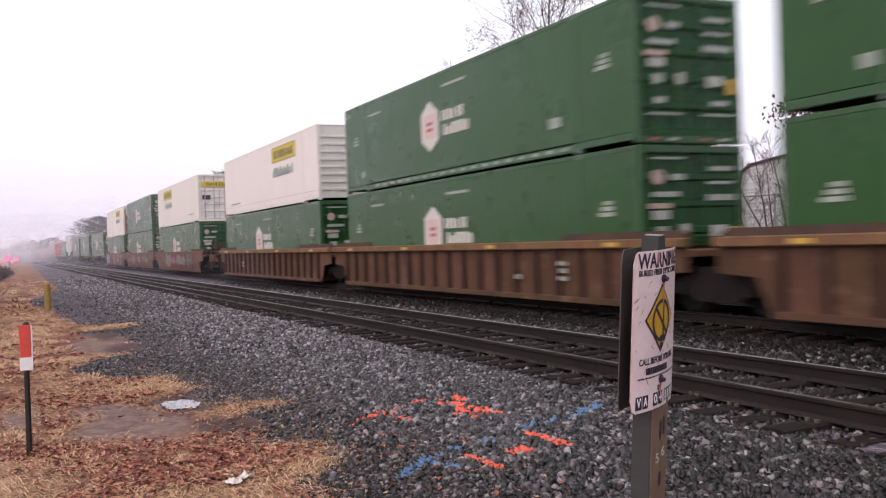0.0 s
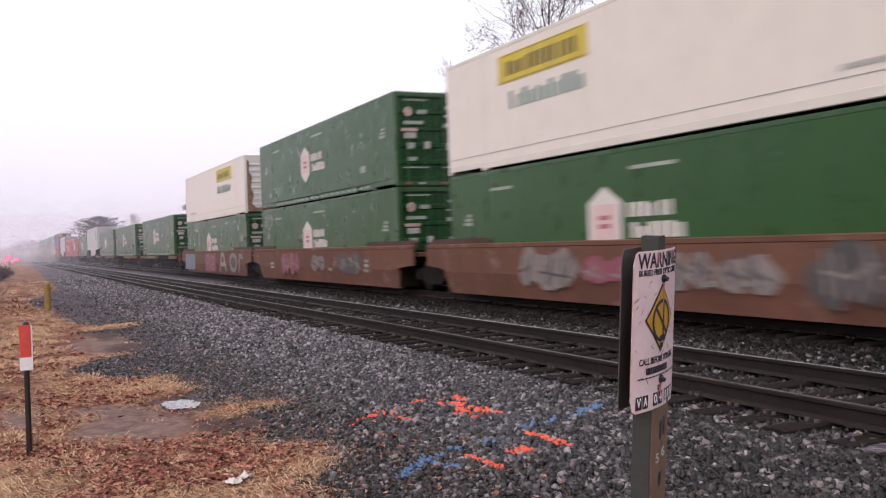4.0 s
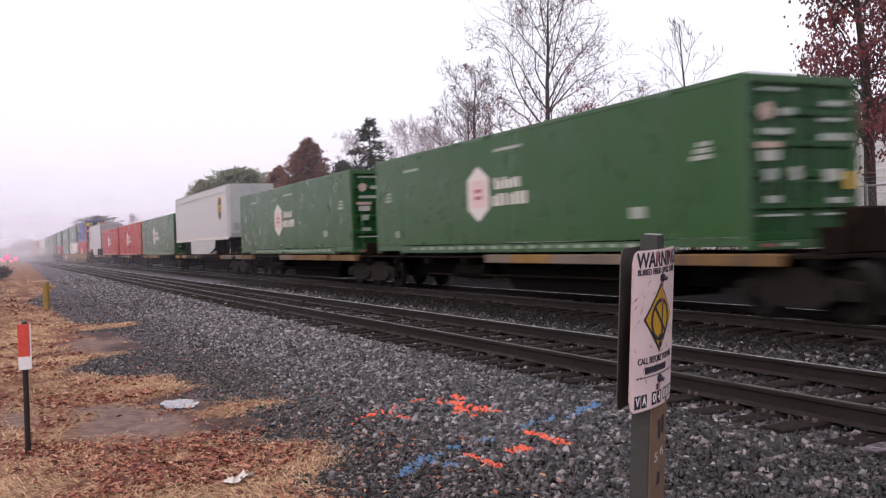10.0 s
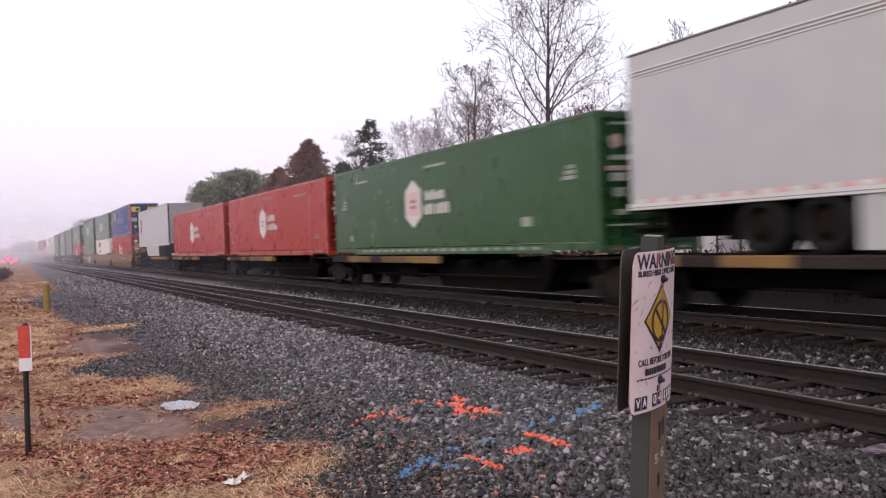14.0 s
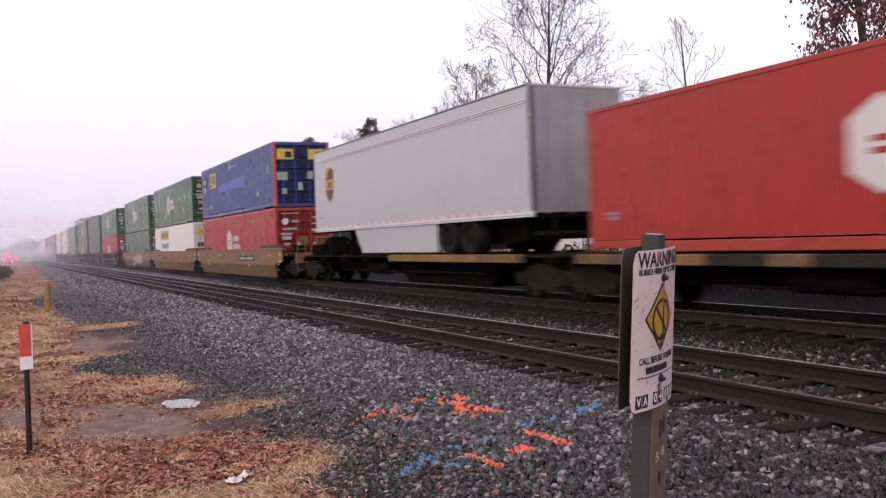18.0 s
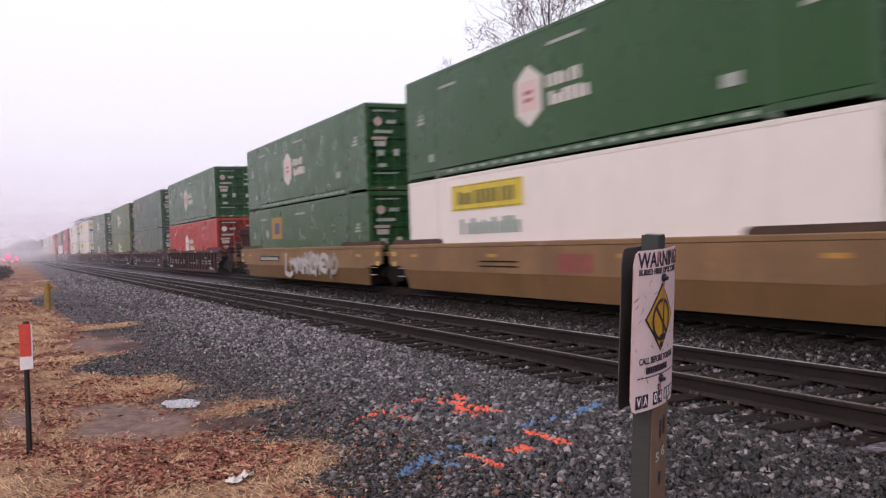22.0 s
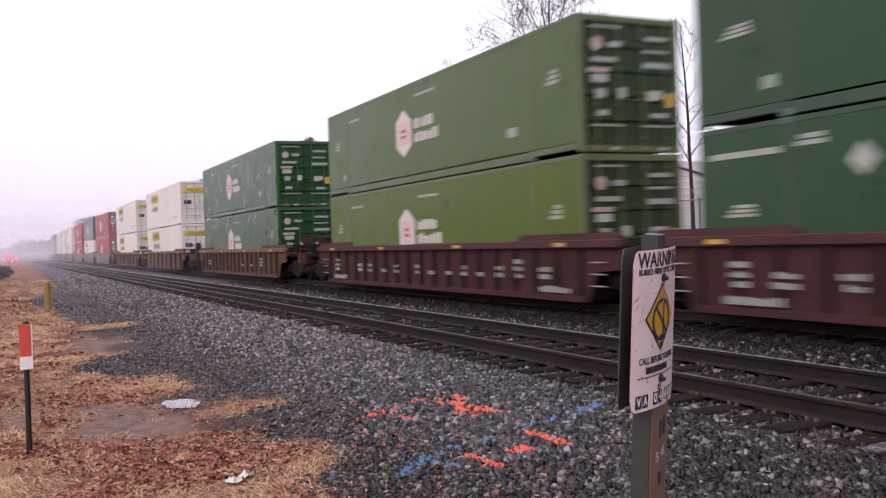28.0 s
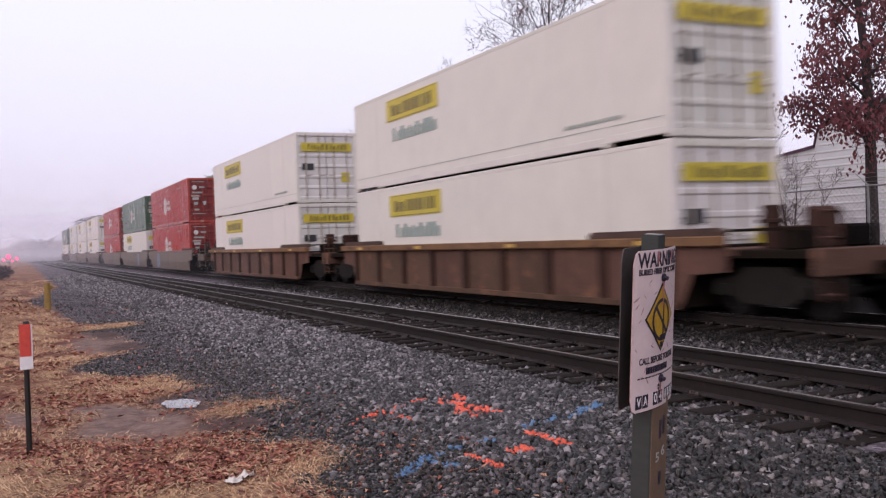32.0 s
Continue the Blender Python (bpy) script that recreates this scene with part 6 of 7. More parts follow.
def flat_car(label, gap0, gap1, beams, trucks, bridge):
    """A skeleton flat car for one load; gap0, gap1: how far it reaches past the load; beams: (y0, y1, paint)."""
    car = thing("flat_car", label, "railway car", "cars of the train")
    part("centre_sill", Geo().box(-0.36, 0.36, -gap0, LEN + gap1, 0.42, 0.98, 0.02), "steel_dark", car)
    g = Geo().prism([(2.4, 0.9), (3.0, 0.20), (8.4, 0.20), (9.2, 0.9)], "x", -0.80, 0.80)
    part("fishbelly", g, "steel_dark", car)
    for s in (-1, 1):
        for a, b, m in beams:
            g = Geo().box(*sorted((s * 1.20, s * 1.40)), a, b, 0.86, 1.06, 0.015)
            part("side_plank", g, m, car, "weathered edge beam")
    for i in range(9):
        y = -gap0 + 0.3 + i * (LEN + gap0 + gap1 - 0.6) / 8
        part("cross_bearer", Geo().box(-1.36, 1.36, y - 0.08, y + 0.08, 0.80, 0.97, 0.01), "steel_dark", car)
    for a, b in ((-gap0 + 0.05, 2.1), (7.9, LEN + gap1 - 0.05)):
        part("deck_plate", Geo().box(-1.25, 1.25, a, b, 0.98, 1.03), "steel_brown", car)
    if bridge:
        for s in (-1, 1):
            part("runway", Geo().box(*sorted((s * 0.62, s * 1.22)), 2.1, 7.9, 0.97, 1.02), "steel_brown", car)
    for s in (-1, 1):
        for y in (1.98, LEN - 1.98):
            part("pedestal", Geo().box(*sorted((s * 0.98, s * 1.30)), y - 0.18, y + 0.18, 0.97, 1.085, 0.01), "steel_dark", car)
    for a in ([-gap0 + 0.35] if gap0 > 1 else []) + ([LEN + gap1 - 0.55] if gap1 > 1 else []):
        g = Geo().box(-1.05, 1.05, a, a + 0.12, 1.03, 1.45, 0.02)
        g.box(-0.35, 0.35, a - 0.15, a + 0.3, 1.03, 1.75, 0.03)
        g.tube((-0.9, a, 1.03), (-0.35, a, 1.7), 0.05, n=6)
        g.tube((0.9, a, 1.03), (0.35, a, 1.7), 0.05, n=6)
        part("hitch", g, "steel_brown", car, "folded dark trailer hitch")
    part("air_tank", Geo().tube((-0.85, 9.6, 0.62), (-0.85, 11.2, 0.62), 0.2, n=12), "steel_dark", car)
    part("brake_rigging", Geo().tube((-0.95, 3.0, 0.55), (-0.95, 13.0, 0.5), 0.03, n=6), "steel_brown", car)
    for y in trucks:
        truck(car, y)
    return car


# ---- the sign, stake and post beside the track ----
BOW = 1.1           # how much the sign's sides bend back


def bend(ob, x0=0.0, bow=BOW):
    """Lays a flat piece at x0 onto the bowed board."""
    for v in ob.data.vertices:
        v.co.z -= bow * (v.co.x + x0) ** 2
    return ob


def lettering(text, size, width, mat, parent, x, y, z, bow=BOW):
    """Text of a given letter size and overall width, its middle at x, y."""
    c = bpy.data.curves.new("lettering", "FONT")
    c.body, c.size, c.extrude, c.align_x, c.align_y, c.offset = text, size, 0.0004, "CENTER", "CENTER", size * 0.016
    o = bpy.data.objects.new("lettering", c)
    me = bpy.data.meshes.new_from_object(o)
    bpy.data.objects.remove(o)
    xs = [v.co.x for v in me.vertices]
    me.transform(Matrix.Diagonal((width / (max(xs) - min(xs)), 1, 1, 1)))
    me.materials.append(M[mat])
    ob = new("lettering", me)
    ob.parent = parent
    ob.matrix_basis = pose(x, y, z)
    return bend(ob, x, bow)


def warning_sign():
    """Sign boards on both sides of a post; the board's own axes: x across, y up, z out of its face."""
    w, h = 0.2805, 0.457
    t = thing("warning_sign", "faded buried cable warning sign bolted to a weathered post", "sign", at=(1.742, 2.235, level(1.74, 2.23) - 0.05))
    face = Matrix.Translation((1.6915, 2.1127, 1.1798)) @ Matrix(((0.8926, 0, 0.4509, 0), (0.4509, 0, -0.8926, 0), (0, 1, 0, 0), (0, 0, 0, 1))) @ pose(0, 0, 0, 4.72, 0.24, 1.93)
    rel = Matrix.Translation(-t.location) @ face

    def board(m, mat, edge, bow):
        nx_, ny_ = 14, 12
        vs = []
        for k in (0, 1):
            for j in range(ny_ + 1):
                for i in range(nx_ + 1):
                    u, q = i / nx_ - 0.5, j / ny_ - 0.5
                    x, y = u * w, q * h
                    if i in (0, nx_) and j in (0, ny_):
                        x, y = x * 0.945, y * 0.965
                    vs.append((x, y, -bow * x * x - k * 0.003))
        n = (nx_ + 1) * (ny_ + 1)
        fs = [(j * (nx_ + 1) + i, j * (nx_ + 1) + i + 1, (j + 1) * (nx_ + 1) + i + 1, (j + 1) * (nx_ + 1) + i) for j in range(ny_) for i in range(nx_)]
        rim = list(range(nx_ + 1)) + [j * (nx_ + 1) + nx_ for j in range(1, ny_ + 1)] + [ny_ * (nx_ + 1) + i for i in range(nx_ - 1, -1, -1)] + [j * (nx_ + 1) for j in range(ny_ - 1, 0, -1)]
        g = Geo().add(vs, fs + [tuple(n + i for i in q[::-1]) for q in fs] + [(rim[i], n + rim[i], n + rim[(i + 1) % len(rim)], rim[(i + 1) % len(rim)]) for i in range(len(rim))])
        g.k = [0] * len(fs) + [1] * len(fs) + [2] * len(rim)
        ob = part("sign_board", g, [mat, "sign_back", edge], t)
        ob.matrix_basis = m
        return ob
    front = board(rel, "sign_white", "sign_scuff", BOW)
    tagged(front, "faded white sign face with black lettering and a yellow diamond")
    back = board(rel @ pose(0.0, 0.004, -0.069, 0, 180, 0), "sign_white", "sign_back", 0.4)
    tagged(back, "dull back of a second sign board")
    lettering("WARNING!", 0.060, 0.262, "sign_black", front, 0.006, 0.199, 0.0012)
    lettering("BURIED FIBER OPTIC CABLE", 0.0235, 0.238, "sign_black", front, -0.002, 0.1665, 0.0012)
    lettering("CALL BEFORE YOU DIG", 0.0265, 0.214, "sign_black", front, -0.003, -0.0855, 0.0012)
    film = lambda name, g, m, lab="": bend(part(name, g, m, front, lab))
    x = -0.078
    for q in (0.007, 0.004, 0.011, 0.012, 0.012, 0.004, 0.012, 0.011, 0.012, 0.004, 0.010, 0.012, 0.011, 0.012):     # the number stays plain bars
        film("number_bar", Geo().box(x, x + q * 0.80, -0.123, -0.104, 0.0008, 0.0014), "sign_black")
        x += q
    g, r, x = Geo(), random.Random(3), -0.115
    while x < 0.115:
        q = r.uniform(0.008, 0.02)
        g.box(x, x + q, -0.1345, -0.1305, 0.0008, 0.0012)
        x += q + 0.004
    tagged(film("small_print", g, "sign_black"), "small print", kind="stuff")

    def diamond(name, a, b, z, m, lab=""):
        cy, g = 0.0327, Geo()
        for k in range(-6, 6):
            x0, x1 = a * k / 6, a * (k + 1) / 6
            y0, y1 = b * (1 - abs(x0) / a), b * (1 - abs(x1) / a)
            g.add([(x0, cy - y0, z), (x1, cy - y1, z), (x1, cy + y1, z), (x0, cy + y0, z)], [(0, 1, 2, 3)])
        film(name, g, m, lab)
    diamond("diamond", 0.0905, 0.100, 0.0012, "sign_black")
    diamond("diamond_field", 0.083, 0.0915, 0.0022, "sign_yellow", "yellow warning diamond")
    g, n = Geo(), 28
    vs = []
    for i in range(n):
        a = 2 * math.pi * i / n
        vs += [(q * math.cos(a), 0.026 + 1.1 * q * math.sin(a), z) for q, z in ((0.056, 0.0026), (0.056, 0.0032), (0.047, 0.0032), (0.047, 0.0026))]
    g.add(vs, [(i * 4 + j, i * 4 + (j + 1) % 4, ((i + 1) % n) * 4 + (j + 1) % 4, ((i + 1) % n) * 4 + j) for i in range(n) for j in range(4)])
    film("symbol_ring", g, "sign_black", "ring of the no digging symbol")
    film("symbol_slash", Geo().prism([(-0.040, 0.060), (-0.032, 0.066), (0.0, 0.030), (0.040, -0.012), (0.032, -0.018), (-0.004, 0.022)], "z", 0.0028, 0.0036), "sign_black")
    film("symbol_spade", Geo().prism([(0.007, 0.076), (0.014, 0.076), (0.014, -0.016), (0.030, -0.018), (0.026, -0.034), (-0.006, -0.034), (-0.010, -0.018), (0.007, -0.016)], "z", 0.0026, 0.0034), "sign_black")
    film("emblem_patch", Geo().prism([(-0.007, -0.038), (0.009, -0.038), (0.012, -0.052), (0.0, -0.056), (-0.009, -0.050)], "z", 0.0026, 0.0032), "sign_black")
    for x, k in ((-0.108, "V"), (-0.078, "A"), (-0.024, "0"), (0.008, "4")):
        tile = film("letter_tile", Geo().box(x - 0.013, x + 0.013, -0.219, -0.181, 0.0008, 0.0014), "sign_black")
        lettering(k, 0.036, 0.017, "flag_white", tile, x, -0.200, 0.0018)
    for x in (0.046, 0.068, 0.090, 0.112):
        film("letter_tile", Geo().box(x - 0.0095, x + 0.0095, -0.215, -0.181, 0.0008, 0.0014), "sign_black")
        film("tile_bar", Geo().box(x - 0.005, x + 0.005, -0.211, -0.185, 0.0016, 0.0020), "flag_white")
    film("arrow_mark", Geo().prism([(-0.014, -0.168), (0.002, -0.168), (-0.006, -0.159)], "z", 0.0008, 0.0014), "sign_black")
    film("arrow_mark", Geo().prism([(-0.014, -0.171), (-0.006, -0.180), (0.002, -0.171)], "z", 0.0008, 0.0014), "sign_black")
    for y in (0.146, -0.146):
        g = Geo().tube((0.006, y, 0.0), (0.006, y, 0.006), 0.0115, n=10)
        g.tube((0.006, y, 0.006), (0.006, y - 0.002, 0.015), 0.0068, n=6)
        part("bolt", g, "sign_black", front, "dark rusted bolt")
    film("rust_stain", Geo().prism([(0.000, 0.137), (0.011, 0.137), (0.008, 0.085), (0.004, 0.05)], "z", 0.0036, 0.0039), "sign_edge", "rust run below the bolt")
    film("rust_stain", Geo().prism([(0.001, -0.153), (0.010, -0.153), (0.007, -0.20), (0.004, -0.195)], "z", 0.0020, 0.0023), "sign_edge", "rust run below the bolt")
    film("rust_stain", Geo().prism([(-0.036, 0.222), (-0.022, 0.224), (-0.026, 0.196), (-0.032, 0.186)], "z", 0.0018, 0.0021), "sign_edge", "reddish stain over the heading")
    film("rust_stain", Geo().prism([(0.064, 0.222), (0.078, 0.220), (0.074, 0.190), (0.066, 0.194)], "z", 0.0018, 0.0021), "sign_edge", "reddish stain over the heading")
    g, r = Geo(), random.Random(8)
    for _ in range(34):
        x, y, a, q = r.uniform(-0.128, 0.12), r.uniform(-0.15, 0.14), r.uniform(0.3, 1.4) + r.choice((0, 1.57)), r.uniform(0.005, 0.018)
        if abs(x) / 0.09 + abs(y - 0.033) / 0.10 > 1.15:
            dx, dy = q * math.cos(a), q * math.sin(a)
            g.prism([(x - dx, y - dy), (x + dy * 0.22, y - dx * 0.22), (x + dx, y + dy), (x - dy * 0.22, y + dx * 0.22)], "z", 0.0009, 0.0012)
    tagged(film("scuff_marks", g, "sign_scuff"), "faint brownish scuffs and scratches", kind="stuff")
    # post between the boards; its wide face looks the same way as the front board
    low = -(1.18 - t.location.z) - 0.05
    post = part("post", Geo().box(-0.032, 0.080, low, 0.19, -0.066, -0.008, 0.003), "post_side", t, "weathered plank post, grey on its narrow sides")
    post.matrix_basis = rel
    fr = part("post_face", Geo().box(-0.029, 0.077, low, -0.20, -0.0078, -0.0045, 0.001), "post_face", post, "tan face with stuck-on characters")
    lettering("5", 0.040, 0.022, "decal", fr, 0.012, -0.385, -0.0042, 0)
    lettering("6", 0.040, 0.022, "decal", fr, 0.050, -0.372, -0.0042, 0)
    for x0, x1, z0, z1 in ((0.020, 0.036, -0.33, -0.275), (0.043, 0.058, -0.32, -0.265), (0.022, 0.040, -0.47, -0.43)):
        part("character_bar", Geo().box(x0, x1, z0, z1, -0.0044, -0.0040), "sign_black", fr)
    # top piece narrowed to match the post's outline from the camera
    g = Geo().prism([(-0.012, 0.188), (0.034, 0.188), (0.034, 0.262), (0.024, 0.268), (0.008, 0.264), (-0.012, 0.266)], "z", -0.062, -0.010)
    part("cap", g, "post_side", post, "narrow grey post top, shaped to fit the view")
    part("cap_edge", Geo().box(0.006, 0.034, 0.266, 0.2685, -0.060, -0.012), "galv", post, "pale upper edge")
    return t


def marker_stake():
    x, y = 0.14, 9.08
    t = thing("marker_stake", "slim black marker stake with a red and white top", "marker post", at=(x, y, level(x, y)))
    part("pole", Geo().tube((0, 0, -0.1), (0.005, 0, 1.175), 0.026, 0.024, 12), "pole_black", t)
    g = Geo().prism([(-0.042, -0.034), (0.042, -0.034), (0.049, -0.018), (0.049, -0.006), (-0.049, -0.006), (-0.049, -0.018)], "z", 0.885, 1.175)
    part("red_panel", g, "flag_red", t, "red plastic panel")
    g = Geo().prism([(-0.043, -0.035), (0.054, -0.035), (0.060, -0.018), (0.060, -0.005), (-0.050, -0.005), (-0.050, -0.018)], "z", 0.77, 0.885)
    part("white_band", g, "flag_white", t, "white plastic band")
    part("edge_strip", Geo().box(0.048, 0.060, -0.022, -0.004, 0.885, 1.17), "flag_white", t)
    part("cap", Geo().tube((0.012, 0, 1.175), (0.012, 0, 1.20), 0.03, 0.022, 10), "pole_black", t)


def yellow_post():
    x, y = 1.20, 32.2
    t = thing("utility_marker", "weathered yellow plastic utility marker post", "marker post", at=(x, y, level(x, y)))
    part("post", Geo().tube((0, 0, -0.1), (0, 0, 0.83), 0.105, 0.10, 14), "post_yellow", t)
    part("cap", Geo().tube((0, 0, 0.80), (0, 0, 0.87), 0.115, 0.105, 14), "post_yellow", t)
    part("side_box", Geo().box(0.06, 0.17, -0.06, 0.06, 0.66, 0.78, 0.01), "post_yellow", t)
    part("collar", Geo().tube((0, 0, -0.05), (0, 0, 0.05), 0.13, 0.10, 14), "post_yellow", t)


def litter_scrap(x, y, seed):
    """One crumpled sheet."""
    g, r = Geo(), random.Random(seed)
    z, n = level(x, y) + 0.02, 6
    vs = [(x + (i - n / 2) * 0.021 + r.gauss(0, 0.009), y + (j - n / 2) * 0.018 + r.gauss(0, 0.009), z + abs(r.gauss(0.012, 0.018))) for j in range(n + 1) for i in range(n + 1)]
    g.add(vs, [(j * (n + 1) + i, j * (n + 1) + i + 1, (j + 1) * (n + 1) + i + 1, (j + 1) * (n + 1) + i) for j in range(n) for i in range(n) if (i, j) not in ((0, 0), (5, 0), (5, 1), (0, 5), (4, 0))])
    tagged(part("litter_scrap", g, "litter"), "crumpled pale plastic scrap lying in the grass", "litter")


def crossing_signal(x, y, lamps):
    t = thing("crossing_signal", "distant red signal lamps on a dark mast", "signal", at=(x, y, level(x, y)))
    part("mast", Geo().tube((0, 0, -0.1), (0, 0, 1.9 if len(lamps) > 1 else 3.2), 0.07, 0.06, 10), "steel_dark", t)
    part("cross_arm", Geo().box(-lamps[0][2] * 1.7, lamps[0][2] * 1.7, -0.03, 0.03, 1.25, 1.32), "steel_dark", t)
    for k, z, rad in lamps:
        part("hood", Geo().tube((k, -0.02, z), (k, 0.2, z), rad * 1.2, rad * 1.1, 16), "steel_dark", t)
        # disc radius takes in the glow around the lamp
        part("lamp", Geo().tube((k, -0.10, z), (k, -0.02, z), rad * 0.7, rad, 16), "red_lamp", t, "red lamp, its disc widened to its glow")


# ---- storage barns and fence behind the train ----
def barn(name, label, x, outline, depth):
    """outline: (y, z) along the front wall from one eave over the roof to the other; the wall faces the track."""
    t = thing(name, label, "building", "storage barns", at=(0, 0, 0))
    lo = min(z for _, z in outline) - 2.9
    ys = [p[0] for p in outline]
    zs = lambda y: float(np.interp(y, *zip(*sorted(outline))))
    a, b = min(ys), max(ys)
    g = Geo()
    pts = [(a, 0.2), (b, 0.2)] + sorted(outline, reverse=True)
    g.prism(pts, "x", x, x + 0.12)
    part("wall", g, "siding", t)
    z, i = 0.55, 0
    while z < max(q for _, q in outline) - 0.1:
        run = [y for y in np.linspace(a, b, 120) if zs(y) > z + 0.10]
        if run:
            g = Geo().prism([(x - 0.022, z), (x - 0.001, z - 0.03), (x - 0.001, z + 0.07), (x - 0.018, z + 0.045)], "y", min(run) + 0.03, max(run) - 0.03)
            part("siding_rib", g, "siding", t)
        z += 0.30
    o = sorted(outline)
    g = Geo()
    for (y0, z0), (y1, z1) in zip(o, o[1:]):
        g.add([(x - 0.10, y0, z0 + 0.05), (x - 0.10, y1, z1 + 0.05), (x - 0.10, y1, z1 - 0.06), (x - 0.10, y0, z0 - 0.06), (x + 0.02, y0, z0 + 0.05), (x + 0.02, y1, z1 + 0.05), (x + 0.02, y1, z1 - 0.06), (x + 0.02, y0, z0 - 0.06)],
              [(0, 1, 2, 3), (0, 4, 5, 1), (3, 2, 6, 7)])
    part("roof_trim", g, "trim_red", t, "dark maroon rounded roof edge")
    g = Geo()
    for (y0, z0), (y1, z1) in zip(o, o[1:]):
        g.add([(x - 0.05, y0, z0 + 0.02), (x - 0.05, y1, z1 + 0.02), (x + depth, y1, z1 + 0.02), (x + depth, y0, z0 + 0.02)], [(0, 1, 2, 3)])
    part("roof", g, "roof", t)
    for y in (a, b):
        part("side_wall", Geo().box(x + 0.12, x + depth, y - 0.05, y + 0.05, 0.2, zs(y)), "siding", t)
        part("corner_trim", Geo().box(x - 0.05, x + 0.03, y - 0.035, y + 0.035, 0.2, zs(y)), "trim_red", t)
    return t


def chain_fence(x, y0, y1, top):
    t = thing("chain_link_fence", "galvanised chain-link fence with slanted barbed-wire arms", "fence")
    n = int((y1 - y0) / 3.1)
    for i in range(n + 1):
        y = y0 + i * (y1 - y0) / n
        z = level(x, y)
        p = part("post", Geo().tube((x, y, z - 0.2), (x, y, top + 0.05), 0.032, n=8), "galv", t)
        part("barb_arm", Geo().tube((x, y, top + 0.03), (x - 0.06, y + 0.34, top + 0.36), 0.018, 0.012, 6), "galv", p)
    part("top_rail", Geo().tube((x, y0, top), (x, y1, top), 0.024, n=6), "galv", t)
    g = Geo()
    for k in range(3):
        for i in range(n):
            a, b = y0 + i * (y1 - y0) / n, y0 + (i + 1) * (y1 - y0) / n
            g.tube((x - 0.02 * k, a + 0.11 * (k + 1), top + 0.11 * (k + 1)), (x - 0.02 * k, b + 0.11 * (k + 1), top + 0.11 * (k + 1)), 0.004, n=3, caps=False)
    part("barbed_wire", g, "galv", t)
    g = Geo()
    z0 = level(x, 30) + 0.05
    h = top - z0
    step = 0.16
    k = y0 - h
    while k < y1:
        for d in (1, -1):
            a, b = (k, k + h) if d > 0 else (k + h, k)
            g.add([(x, a, z0), (x, a + 0.008, z0), (x, b + 0.008, top), (x, b, top)], [(0, 1, 2, 3)])
        k += step
    tagged(part("mesh_wire", g, "galv", t), "diamond wire mesh", kind="stuff")
    return t


marker_stake()
yellow_post()
warning_sign()
litter_scrap(1.5, 6.95, 2)
litter_scrap(1.62, 7.02, 6)
crossing_signal(0.75, 190, (((-0.1, 1.50, 0.42), (1.3, 1.15, 0.30), (-0.9, 0.95, 0.24), (0.55, 0.75, 0.2))))
crossing_signal(28.4, 55.0, ((0.0, 2.75, 0.18),))
barn("storage_barn", "white ribbed metal barn with a raised middle and maroon trim", 30.0,
     [(10.5, 3.6), (10.8, 4.2), (11.4, 4.35), (15.0, 4.8), (15.05, 5.4), (15.5, 5.75), (16.2, 5.95), (20.8, 6.9), (25.5, 6.0), (26.5, 5.75), (27.1, 5.4), (27.3, 4.75), (30.9, 4.35), (31.35, 4.12), (31.56, 3.6)], 14)
barn("storage_barn", "white ribbed metal barn with a low gable and rounded maroon eaves", 30.0,
     [(33.1, 3.35), (33.16, 3.75), (33.45, 4.0), (34.2, 4.22), (37.15, 5.05), (40.1, 4.22), (40.85, 4.0), (41.14, 3.75), (41.2, 3.35)], 3.5)
barn("storage_shed", "plain white metal shed set back between the barns", 34.0, [(33.9, 3.5), (34.1, 3.8), (36.5, 4.1), (38.8, 3.8), (39.0, 3.5)], 3)
chain_fence(20.5, 4.0, 72.0, 2.49)


def parked_van(x, y, turn):
    t = thing("parked_van", "white van parked on the lot behind the fence", "van", at=(x, y, level(x, y)))
    t.rotation_euler = (0, 0, radians(turn))
    g = Geo().prism([(-2.5, 0.35), (2.5, 0.35), (2.55, 0.95), (1.75, 1.15), (1.05, 2.0), (-2.3, 2.1), (-2.5, 1.9)], "x", -0.95, 0.95)
    part("body", g, "flag_white", t)
    for s in (-1, 1):
        g = Geo().prism([(0.35, 1.2), (1.45, 1.2), (0.95, 1.85), (0.35, 1.85)], "x", *sorted((s * 0.952, s * 0.965)))
        part("side_window", g, "black", t, "dark side window")
        for yy in (-1.6, 1.65):
            part("tyre", Geo().turned([(s * (0.96 - p_), q) for p_, q in ((0, 0.2), (0, 0.33), (0.2, 0.33), (0.2, 0.2))], yy, 0.33), "rubber", t)
    g = Geo().add([(-0.85, 1.78, 1.18), (0.85, 1.78, 1.18), (0.75, 1.12, 1.98), (-0.75, 1.12, 1.98)], [(0, 1, 2, 3)])
    part("windscreen", g, "blue_door", t, "dark windscreen")
    part("bumper", Geo().box(-0.95, 0.95, 2.5, 2.62, 0.4, 0.65, 0.02), "trailer_dark", t)


def fuel_pump_sign(x, y):
    t = thing("lot_sign", "small white sign with a red top on a dark post", "sign", at=(x, y, level(x, y)))
    part("post", Geo().box(-0.05, 0.05, -0.05, 0.05, -0.1, 2.2), "steel_dark", t)
    part("panel", Geo().box(-0.06, 0.06, -0.45, 0.45, 2.2, 2.85, 0.01), "flag_white", t)
    part("red_top", Geo().box(-0.07, 0.07, -0.42, 0.42, 2.85, 3.1, 0.01), "flag_red", t, "red top panel")


